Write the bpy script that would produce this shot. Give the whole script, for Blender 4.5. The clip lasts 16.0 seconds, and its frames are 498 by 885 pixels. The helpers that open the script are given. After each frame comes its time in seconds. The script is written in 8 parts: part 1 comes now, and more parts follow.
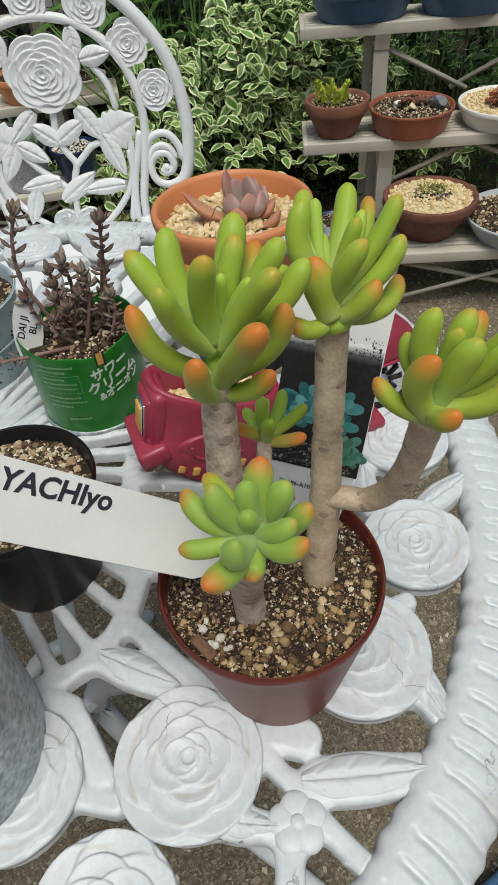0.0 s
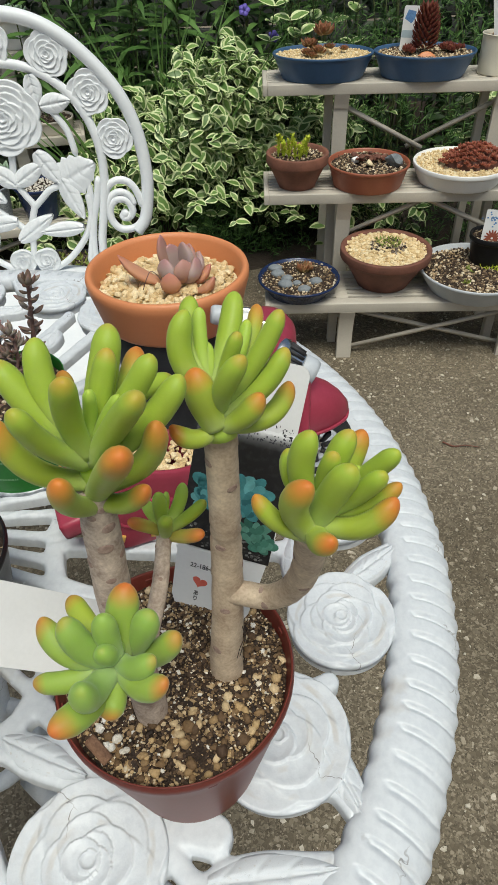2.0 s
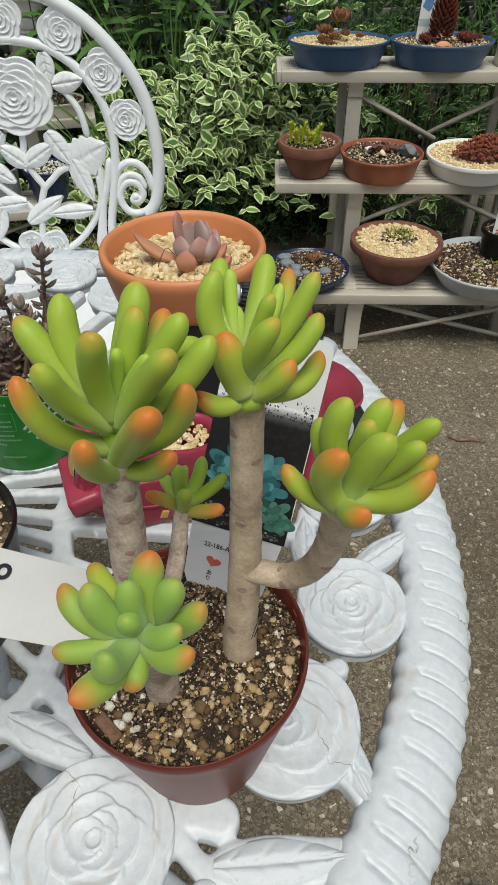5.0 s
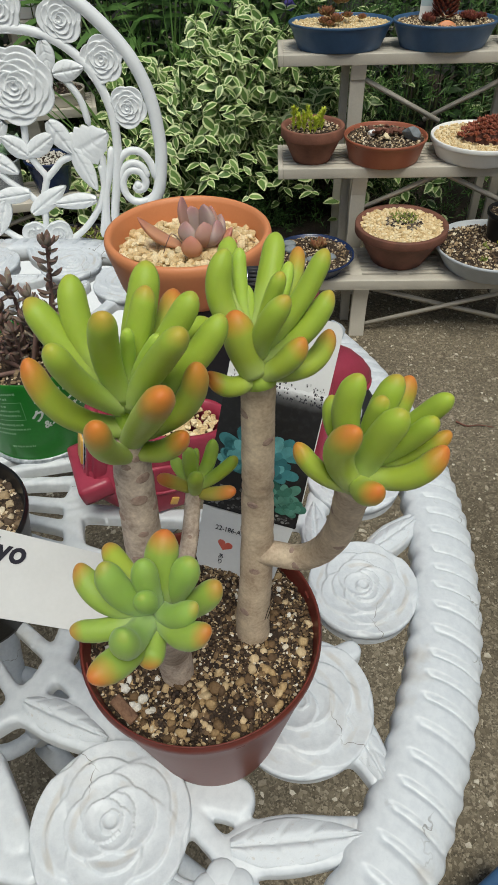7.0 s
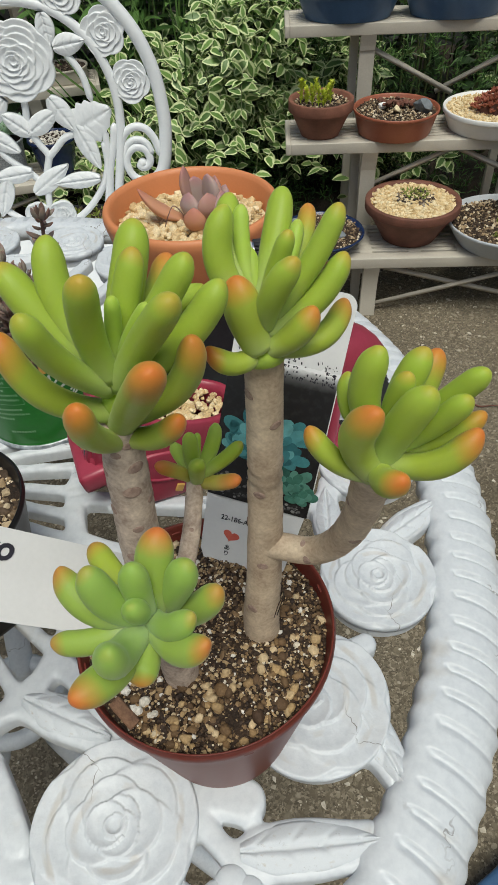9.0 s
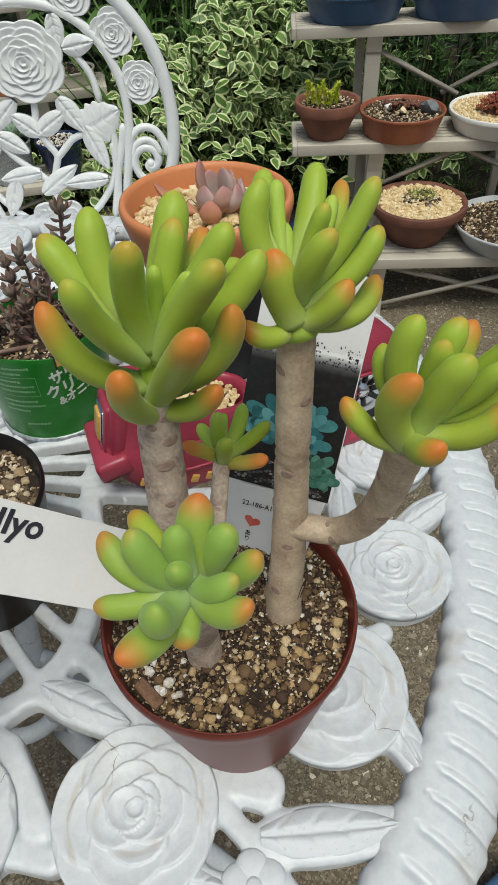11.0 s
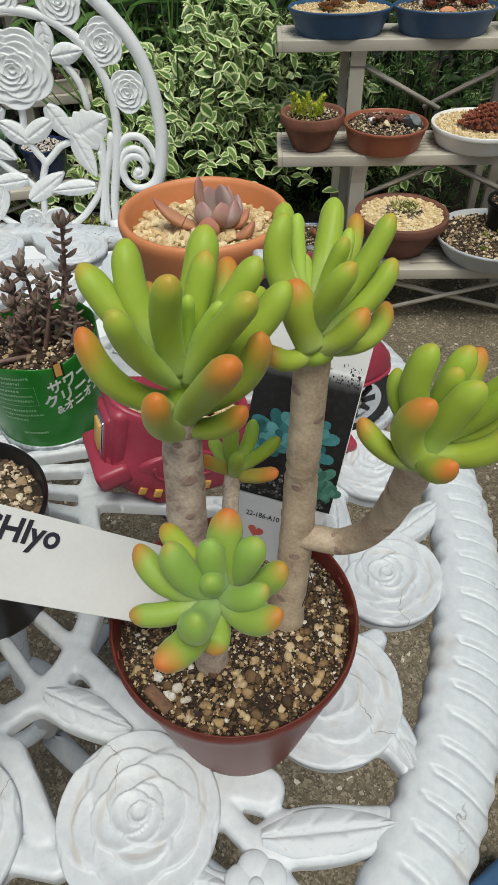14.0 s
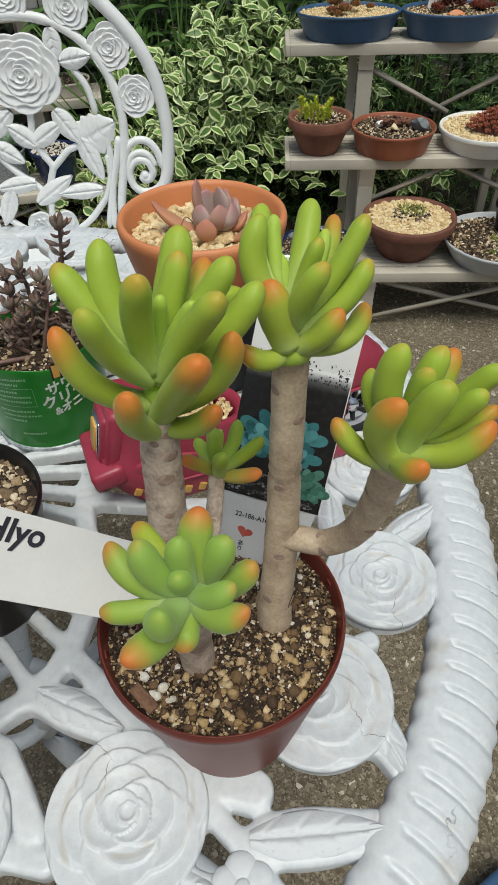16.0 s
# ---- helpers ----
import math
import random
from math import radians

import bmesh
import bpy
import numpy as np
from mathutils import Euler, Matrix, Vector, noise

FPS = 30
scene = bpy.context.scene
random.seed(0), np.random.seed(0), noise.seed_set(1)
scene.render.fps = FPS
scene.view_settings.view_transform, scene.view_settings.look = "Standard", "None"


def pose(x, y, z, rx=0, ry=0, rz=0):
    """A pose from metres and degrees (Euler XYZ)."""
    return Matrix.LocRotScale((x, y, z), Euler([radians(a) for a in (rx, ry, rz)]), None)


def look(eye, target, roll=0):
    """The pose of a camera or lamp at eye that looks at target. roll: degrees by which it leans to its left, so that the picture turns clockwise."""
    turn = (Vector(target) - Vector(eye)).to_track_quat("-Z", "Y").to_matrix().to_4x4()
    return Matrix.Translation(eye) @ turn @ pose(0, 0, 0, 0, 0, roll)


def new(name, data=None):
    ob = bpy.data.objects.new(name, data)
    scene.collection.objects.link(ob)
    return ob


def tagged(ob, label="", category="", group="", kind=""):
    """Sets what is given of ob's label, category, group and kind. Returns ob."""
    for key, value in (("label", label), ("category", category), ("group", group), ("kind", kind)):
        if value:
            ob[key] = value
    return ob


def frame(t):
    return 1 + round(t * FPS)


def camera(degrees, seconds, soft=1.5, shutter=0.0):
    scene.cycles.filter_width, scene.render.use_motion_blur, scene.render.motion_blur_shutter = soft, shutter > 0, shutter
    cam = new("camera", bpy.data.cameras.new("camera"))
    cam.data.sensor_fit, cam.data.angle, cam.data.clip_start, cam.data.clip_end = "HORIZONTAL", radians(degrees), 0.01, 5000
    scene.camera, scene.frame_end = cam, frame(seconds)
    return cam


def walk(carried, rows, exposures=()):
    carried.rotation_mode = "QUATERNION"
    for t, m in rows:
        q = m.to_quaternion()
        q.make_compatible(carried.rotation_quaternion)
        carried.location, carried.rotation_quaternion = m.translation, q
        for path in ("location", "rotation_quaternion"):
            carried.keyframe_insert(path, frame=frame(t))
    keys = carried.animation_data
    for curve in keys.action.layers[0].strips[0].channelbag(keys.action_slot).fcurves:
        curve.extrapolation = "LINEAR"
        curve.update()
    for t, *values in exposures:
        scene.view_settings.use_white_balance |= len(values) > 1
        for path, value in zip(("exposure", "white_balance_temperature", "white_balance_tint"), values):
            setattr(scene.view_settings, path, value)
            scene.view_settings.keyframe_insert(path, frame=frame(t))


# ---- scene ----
# ---------- camera and walk ----------
cam = camera(43.2, 16.0, soft=1.5)
PATH = [
    (0, (0.02546, 0.06144, 0.93677), (0.01747, 1.47709, -0.47598), -6.14),
    (0.5, (0.0338, 0.06637, 0.93833), (0.0233, 1.50976, -0.44606), -6.05),
    (1, (0.05785, 0.07208, 0.94846), (0.09233, 1.54443, -0.40468), -4.58),
    (1.5, (0.05782, 0.07122, 0.95382), (0.14127, 1.55476, -0.3849), -2.94),
    (2, (0.04771, 0.07689, 0.9453), (0.16223, 1.55946, -0.39219), -1.75),
    (2.5, (0.04559, 0.08078, 0.93659), (0.17757, 1.55569, -0.40774), -0.88),
    (3, (0.04675, 0.0913, 0.92856), (0.18345, 1.5567, -0.42566), -0.51),
    (3.5, (0.04752, 0.09424, 0.92339), (0.18744, 1.55192, -0.43881), -0.15),
    (4, (0.04569, 0.09291, 0.92428), (0.18978, 1.5433, -0.44524), 0.16),
    (4.5, (0.04939, 0.08852, 0.93077), (0.18232, 1.54272, -0.43585), 0.06),
    (5, (0.04135, 0.07795, 0.93771), (0.14889, 1.5433, -0.41919), -0.39),
    (7.3, (0.03999, 0.0765, 0.93511), (0.10991, 1.50955, -0.45826), -2.45),
    (7.5, (0.04174, 0.08129, 0.93312), (0.09808, 1.50571, -0.46968), -2.90),
    (8, (0.04098, 0.08519, 0.9279), (0.09396, 1.50336, -0.48135), -3.19),
    (8.5, (0.03987, 0.0879, 0.9261), (0.0931, 1.49945, -0.48977), -3.20),
    (9, (0.04173, 0.08874, 0.92461), (0.09053, 1.49699, -0.49471), -3.33),
    (9.5, (0.03883, 0.09006, 0.92112), (0.08478, 1.49779, -0.49882), -3.44),
    (10, (0.03687, 0.08716, 0.91911), (0.07657, 1.49596, -0.49994), -3.69),
    (12.3, (0.03345, 0.08275, 0.9255), (0.08495, 1.50931, -0.47531), -2.76),
    (12.5, (0.03357, 0.08324, 0.92568), (0.09282, 1.51077, -0.47383), -2.51),
    (13, (0.03383, 0.07954, 0.9285), (0.11114, 1.50982, -0.46732), -1.96),
    (13.5, (0.02676, 0.07978, 0.92936), (0.1215, 1.50863, -0.46685), -1.54),
    (14, (0.02582, 0.08028, 0.92916), (0.12871, 1.50431, -0.4714), -1.39),
    (14.5, (0.03124, 0.08226, 0.92872), (0.12857, 1.50271, -0.47586), -1.69),
    (15, (0.03265, 0.07909, 0.92961), (0.11624, 1.49828, -0.47712), -2.11),
    (15.5, (0.03053, 0.07792, 0.93039), (0.10709, 1.50182, -0.47198), -2.11),
    (16, (0.03311, 0.07871, 0.92884), (0.10742, 1.51223, -0.46382), -1.92),
]
walk(cam, [(t, look(eye, target, roll)) for t, eye, target, roll in PATH], [(0, -0.26, 6500, 2), (1.5, -0.08, 6500, 2), (3, -0.13, 6500, 2), (5, -0.17, 6500, 2), (8, -0.23, 6500, 2), (16, -0.23, 6500, 2)])

# ---------- world, sun, exposure ----------
world = bpy.data.worlds.new("sky")
scene.world = world
world.use_nodes = True
_wn = world.node_tree.nodes
_sky = _wn.new("ShaderNodeTexSky")
_sky.sky_type, _sky.sun_disc = "NISHITA", False
_sky.sun_elevation, _sky.sun_rotation = radians(69), radians(172)
_sky.air_density, _sky.dust_density, _sky.ozone_density = 1.0, 4.0, 1.0
world.node_tree.links.new(_sky.outputs[0], _wn["Background"].inputs[0])
_wn["Background"].inputs[1].default_value = 0.09
_sun = new("sun", bpy.data.lights.new("sun", "SUN"))
_sun.data.energy, _sun.data.angle, _sun.data.color = 2.8, radians(30), (1.0, 0.96, 0.9)
_sun.matrix_world = look((0, 0, 6), (-0.3, 2.25, 0.0))


# ---------- mesh helpers ----------
def finish(bm, name, material, smooth=True):
    me = bpy.data.meshes.new(name)
    bmesh.ops.recalc_face_normals(bm, faces=bm.faces)
    bm.to_mesh(me)
    bm.free()
    if smooth:
        me.shade_smooth()
    for one in material if isinstance(material, (list, tuple)) else [material]:
        me.materials.append(one)
    return me


FLAT = {"strip", "sheet", "tab", "photo", "blade", "print_line", "printed_plant", "print_patch", "printed_mark", "worn_print", "printed_gravel", "printed_heart"}


def part(name, bm, material, parent, label="", kind="", smooth=True):
    """One mesh object under a thing or under a part."""
    smooth = smooth and name not in FLAT
    ob = new(name, bm if isinstance(bm, bpy.types.Mesh) else finish(bm, name, material, smooth))
    ob.parent = parent
    return tagged(ob, label, kind=kind)


def thing(name, place, label, category, group="", turn=0.0):
    ob = new(name)
    ob.empty_display_size = 0.02
    ob.matrix_world = place if isinstance(place, Matrix) else Matrix.Translation(place) @ pose(0, 0, 0, 0, 0, turn)
    return tagged(ob, label, category, group)


def alone(name, bm, material, label, category="", kind="", smooth=True):
    return tagged(new(name, finish(bm, name, material, smooth)), label, category, kind=kind)


def lathe(profile, seg=64, bm=None, oval=1.0, wobble=0.0, m=None):
    """A turned form from (radius, height) pairs."""
    bm = bm or bmesh.new()
    rings = []
    for r, z in profile:
        if r < 1e-6:
            rings.append([bm.verts.new((0, 0, z))])
        else:
            rings.append([bm.verts.new((r * math.cos(a) * (1 + wobble * math.sin(3 * a + z * 40)), oval * r * math.sin(a), z))
                          for a in (2 * math.pi * k / seg for k in range(seg))])
    for a, b in zip(rings, rings[1:]):
        for k in range(seg):
            n = (k + 1) % seg
            if len(a) == 1:
                bm.faces.new((a[0], b[k], b[n]))
            elif len(b) == 1:
                bm.faces.new((a[k], a[n], b[0]))
            else:
                bm.faces.new((a[k], a[n], b[n], b[k]))
    if m is not None:
        bmesh.ops.transform(bm, matrix=m, verts=[v for ring in rings for v in ring])
    return bm


def spline(points, steps=6):
    """A smooth line through the points."""
    p = [Vector(q) for q in points]
    p = [2 * p[0] - p[1]] + p + [2 * p[-1] - p[-2]]
    out = []
    for a, b, c, d in zip(p, p[1:], p[2:], p[3:]):
        for k in range(steps):
            t = k / steps
            out.append(0.5 * (2 * b + (c - a) * t + (2 * a - 5 * b + 4 * c - d) * t * t + (3 * b - a - 3 * c + d) * t ** 3))
    return out + [p[-2]]


def tube(points, radius, seg=10, bm=None, flat=1.0, up=(0, 0, 1), rough=0.0, closed=False):
    """A rounded bar along the points; radius is a number or one for each end; flat squeezes it along up."""
    bm = bm or bmesh.new()
    pts = [Vector(p) for p in points]
    n = len(pts)
    rad = radius if callable(radius) else (lambda s: radius) if not isinstance(radius, (tuple, list)) else (lambda s: radius[0] + (radius[1] - radius[0]) * s)
    rings = []
    for k, p in enumerate(pts):
        ahead = (pts[(k + 1) % n] - pts[k - 1]) if closed else pts[min(k + 1, n - 1)] - pts[max(k - 1, 0)]
        ahead.normalize()
        side = ahead.cross(Vector(up))
        if side.length < 1e-3:
            side = ahead.cross(Vector((1, 0, 0.3)))
        side.normalize()
        over = side.cross(ahead)
        r = rad(k / max(n - 1, 1))
        ring = []
        for j in range(seg):
            a = 2 * math.pi * j / seg
            q = r * (1 + (rough * noise.noise(p * 220 + Vector((math.cos(a), math.sin(a), 0)) * 1.5) if rough else 0))
            ring.append(bm.verts.new(p + side * (q * math.cos(a)) + over * (q * flat * math.sin(a))))
        rings.append(ring)
    pairs = list(zip(rings, rings[1:])) + ([(rings[-1], rings[0])] if closed else [])
    for a, b in pairs:
        for j in range(seg):
            m = (j + 1) % seg
            bm.faces.new((a[j], a[m], b[m], b[j]))
    if not closed:
        bm.faces.new(rings[0][::-1])
        bm.faces.new(rings[-1])
    return bm


def box(bm, lo, hi, bevel=0.0, m=None):
    made = bmesh.ops.create_cube(bm, size=1.0)["verts"]
    lo, hi = Vector(lo), Vector(hi)
    bmesh.ops.transform(bm, matrix=Matrix.Translation((lo + hi) / 2) @ Matrix.Diagonal((*(hi - lo), 1)), verts=made)
    if bevel:
        edges = list({e for v in made for e in v.link_edges})
        made = list({v for f in bmesh.ops.bevel(bm, geom=edges, offset=bevel, segments=2, affect="EDGES", profile=0.6)["faces"] for v in f.verts} | {v for v in made if v.is_valid})
    if m is not None:
        bmesh.ops.transform(bm, matrix=m, verts=made)
    return bm


ROCKS = []
for _k in range(14):
    _b = bmesh.new()
    bmesh.ops.create_icosphere(_b, subdivisions=1 if _k < 7 else 2, radius=1.0)
    _r = random.Random(_k)
    _sq = Vector((_r.uniform(0.75, 1.2), _r.uniform(0.65, 1.0), _r.uniform(0.5, 0.8)))
    _cuts = [(Vector((_r.gauss(0, 1), _r.gauss(0, 1), _r.gauss(0, 1))).normalized(), _r.uniform(0.55, 0.82)) for _ in range(7 if _k >= 7 else 0)]
    for _v in _b.verts:
        _v.co *= 1 + 0.32 * noise.noise(_v.co * 1.3 + Vector((_k * 7.1, 0, 0)))
        # broken faces with blunt edges
        for _n, _at in _cuts:
            _v.co -= _n * 0.92 * max(0.0, _v.co.dot(_n) - _at)
        _v.co = Vector((_v.co.x * _sq.x, _v.co.y * _sq.y, _v.co.z * _sq.z))
    _b.verts.index_update()
    ROCKS.append(([v.co.copy() for v in _b.verts], [[v.index for v in f.verts] for f in _b.faces]))
    _b.free()


def gravel_mesh(name, spots, material, seed=0):
    """Many little stones in one mesh: spots of (place, size)."""
    rng = random.Random(seed)
    verts, faces = [], []
    for place, size in spots:
        vs, fs = ROCKS[rng.randrange(7) if size < 0.0012 else rng.randrange(7, 14)]
        turn = Euler((rng.uniform(-0.5, 0.5), rng.uniform(-0.5, 0.5), rng.uniform(0, 6.3))).to_matrix() * size
        base = len(verts)
        place = Vector(place)
        verts += [tuple(turn @ v + place) for v in vs]
        faces += [[base + i for i in f] for f in fs]
    me = bpy.data.meshes.new(name)
    me.from_pydata(verts, [], faces)
    for one in material if isinstance(material, (list, tuple)) else [material]:
        me.materials.append(one)
    return me


def scatter(radius, count, lo, hi, height, seed, oval=1.0, power=2.0, inner=0.0):
    """Spots over a disc: sizes lie between lo and hi, most of them small; height is a function of x and y."""
    rng = random.Random(seed)
    out = []
    while len(out) < count:
        a, r = rng.uniform(0, 6.2832), radius * math.sqrt(rng.random())
        if r < inner:
            continue
        x, y = r * math.cos(a), oval * r * math.sin(a)
        s = lo + (hi - lo) * rng.random() ** power
        out.append(((x, y, height(x, y) + s * rng.uniform(-0.1, 0.35)), s))
    return out


# ---------- materials ----------
def shader(name):
    mat = bpy.data.materials.new(name)
    mat.use_nodes = True
    nodes, links = mat.node_tree.nodes, mat.node_tree.links
    return mat, nodes, links, nodes["Principled BSDF"]


def ramp(nodes, stops):
    r = nodes.new("ShaderNodeValToRGB")
    r.color_ramp.elements[0].position, r.color_ramp.elements[0].color = stops[0][0], (*stops[0][1], 1)
    r.color_ramp.elements[1].position, r.color_ramp.elements[1].color = stops[-1][0], (*stops[-1][1], 1)
    for at, colour in stops[1:-1]:
        r.color_ramp.elements.new(at).color = (*colour, 1)
    return r


def noise_node(nodes, links, scale, detail=4.0, rough=0.55, coord="Object"):
    tc, n = nodes.new("ShaderNodeTexCoord"), nodes.new("ShaderNodeTexNoise")
    n.inputs["Scale"].default_value, n.inputs["Detail"].default_value, n.inputs["Roughness"].default_value = scale, detail, rough
    links.new(tc.outputs[coord], n.inputs["Vector"])
    return n


def bump(nodes, links, bsdf, height, strength, distance):
    b = nodes.new("ShaderNodeBump")
    b.inputs["Strength"].default_value, b.inputs["Distance"].default_value = strength, distance
    links.new(height, b.inputs["Height"])
    links.new(b.outputs[0], bsdf.inputs["Normal"])
    return b


def plain(name, dark, light, rough=0.5, scale=60.0, grain=600.0, relief=0.2, depth=0.0004, metal=0.0, gloss=0.5, sub=0.0):
    """A surface of two close colours in blotches, with fine grain."""
    mat, nodes, links, bsdf = shader(name)
    a, b = noise_node(nodes, links, scale), noise_node(nodes, links, grain, 3.0)
    r = ramp(nodes, [(0.3, dark), (0.7, light)])
    mix = nodes.new("ShaderNodeMath")
    mix.operation = "MULTIPLY_ADD"
    mix.inputs[1].default_value = 0.35
    links.new(b.outputs[0], mix.inputs[0])
    half = nodes.new("ShaderNodeMath")
    half.operation = "MULTIPLY"
    half.inputs[1].default_value = 0.65
    links.new(a.outputs[0], half.inputs[0])
    links.new(half.outputs[0], mix.inputs[2])
    links.new(mix.outputs[0], r.inputs[0])
    links.new(r.outputs[0], bsdf.inputs["Base Color"])
    bsdf.inputs["Roughness"].default_value, bsdf.inputs["Metallic"].default_value = rough, metal
    bsdf.inputs["Specular IOR Level"].default_value = gloss
    if sub:
        bsdf.inputs["Subsurface Weight"].default_value = sub
        bsdf.inputs["Subsurface Radius"].default_value = (0.004, 0.006, 0.002)
        bsdf.inputs["Subsurface Scale"].default_value = 1.0
    if relief:
        bump(nodes, links, bsdf, b.outputs[0], relief, depth)
    return mat


def pebbles(name, stops, rough=0.75, grain=900.0):
    """Stones: each takes its own colour from the stops, with a fine grain."""
    mat, nodes, links, bsdf = shader(name)
    geo = nodes.new("ShaderNodeNewGeometry")
    r = ramp(nodes, stops)
    r.color_ramp.interpolation = "LINEAR"
    links.new(geo.outputs["Random Per Island"], r.inputs[0])
    n = noise_node(nodes, links, grain, 4.0)
    mul = nodes.new("ShaderNodeMix")
    mul.data_type, mul.blend_type = "RGBA", "MULTIPLY"
    mul.inputs["Factor"].default_value = 0.75
    shade = ramp(nodes, [(0.3, (0.70, 0.66, 0.6)), (0.65, (1.1, 1.08, 1.05))])
    links.new(n.outputs[0], shade.inputs[0])
    links.new(r.outputs[0], mul.inputs["A"])
    links.new(shade.outputs[0], mul.inputs["B"])
    links.new(mul.outputs["Result"], bsdf.inputs["Base Color"])
    bsdf.inputs["Roughness"].default_value = rough
    bump(nodes, links, bsdf, n.outputs[0], 0.5, 0.0006)
    return mat


def painted_white(name, stain=0.5, k=1.0, rings=0.0):
    """White gloss paint on cast metal, with brown dirt in patches and hairline cracks."""
    mat, nodes, links, bsdf = shader(name)
    big, fine = noise_node(nodes, links, 22.0 * k, 5.0, 0.6), noise_node(nodes, links, 260.0 * k, 4.0, 0.6)
    base = ramp(nodes, [(0.35, (0.57, 0.60, 0.635)), (0.6, (0.63, 0.66, 0.69))])
    links.new(fine.outputs[0], base.inputs[0])
    dirt = ramp(nodes, [(0.60, (0, 0, 0)), (0.75, (stain, stain, stain))])
    links.new(big.outputs[0], dirt.inputs[0])
    mix = nodes.new("ShaderNodeMix")
    mix.data_type = "RGBA"
    links.new(dirt.outputs[0], mix.inputs["Factor"])
    if rings:
        # rain-washed dirt left behind in broken rings
        wave, coarse, gate = nodes.new("ShaderNodeTexWave"), noise_node(nodes, links, 2.3, 3.0, 0.6), ramp(nodes, [(0.48, (0, 0, 0)), (0.68, (rings, rings, rings))])
        wave.wave_type, wave.rings_direction = "RINGS", "SPHERICAL"
        wave.inputs["Scale"].default_value, wave.inputs["Distortion"].default_value, wave.inputs["Detail"].default_value, wave.inputs["Detail Scale"].default_value = 0.95, 2.6, 3.0, 1.2
        links.new(nodes.new("ShaderNodeTexCoord").outputs["Object"], wave.inputs["Vector"])
        sharp = ramp(nodes, [(0.80, (0, 0, 0)), (0.97, (1, 1, 1))])
        links.new(wave.outputs["Fac"], sharp.inputs[0])
        links.new(coarse.outputs[0], gate.inputs[0])
        ringed, total = nodes.new("ShaderNodeMath"), nodes.new("ShaderNodeMath")
        ringed.operation, total.operation = "MULTIPLY", "MAXIMUM"
        links.new(sharp.outputs[0], ringed.inputs[0])
        links.new(gate.outputs[0], ringed.inputs[1])
        links.new(ringed.outputs[0], total.inputs[0])
        links.new(dirt.outputs[0], total.inputs[1])
        links.new(total.outputs[0], mix.inputs["Factor"])
    links.new(base.outputs[0], mix.inputs["A"])
    mix.inputs["B"].default_value = (0.40, 0.33, 0.24, 1)
    tc, vor = nodes.new("ShaderNodeTexCoord"), nodes.new("ShaderNodeTexVoronoi")
    vor.feature = "DISTANCE_TO_EDGE"
    vor.inputs["Scale"].default_value = 34.0 * k
    warp = nodes.new("ShaderNodeVectorMath")
    warp.operation = "MULTIPLY_ADD"
    warp.inputs[1].default_value = (0.03 / k, 0.03 / k, 0.03 / k)
    wn = noise_node(nodes, links, 60.0 * k, 3.0)
    links.new(wn.outputs["Color"], warp.inputs[0])
    links.new(tc.outputs["Object"], warp.inputs[2])
    links.new(warp.outputs[0], vor.inputs["Vector"])
    line = ramp(nodes, [(0.006, (1, 1, 1)), (0.016, (0, 0, 0))])
    links.new(vor.outputs["Distance"], line.inputs[0])
    where = ramp(nodes, [(0.61, (0, 0, 0)), (0.66, (1, 1, 1))])
    wherenoise = noise_node(nodes, links, 15.0 * k, 3.0)
    links.new(wherenoise.outputs[0], where.inputs[0])
    both = nodes.new("ShaderNodeMath")
    both.operation = "MULTIPLY"
    links.new(line.outputs[0], both.inputs[0])
    links.new(where.outputs[0], both.inputs[1])
    crack = nodes.new("ShaderNodeMix")
    crack.data_type = "RGBA"
    links.new(both.outputs[0], crack.inputs["Factor"])
    links.new(mix.outputs["Result"], crack.inputs["A"])
    crack.inputs["B"].default_value = (0.2, 0.19, 0.18, 1)
    links.new(crack.outputs["Result"], bsdf.inputs["Base Color"])
    bsdf.inputs["Roughness"].default_value = 0.42
    bump(nodes, links, bsdf, fine.outputs[0], 0.25 if k == 1 else 0.07, 0.0006 / k)
    return mat


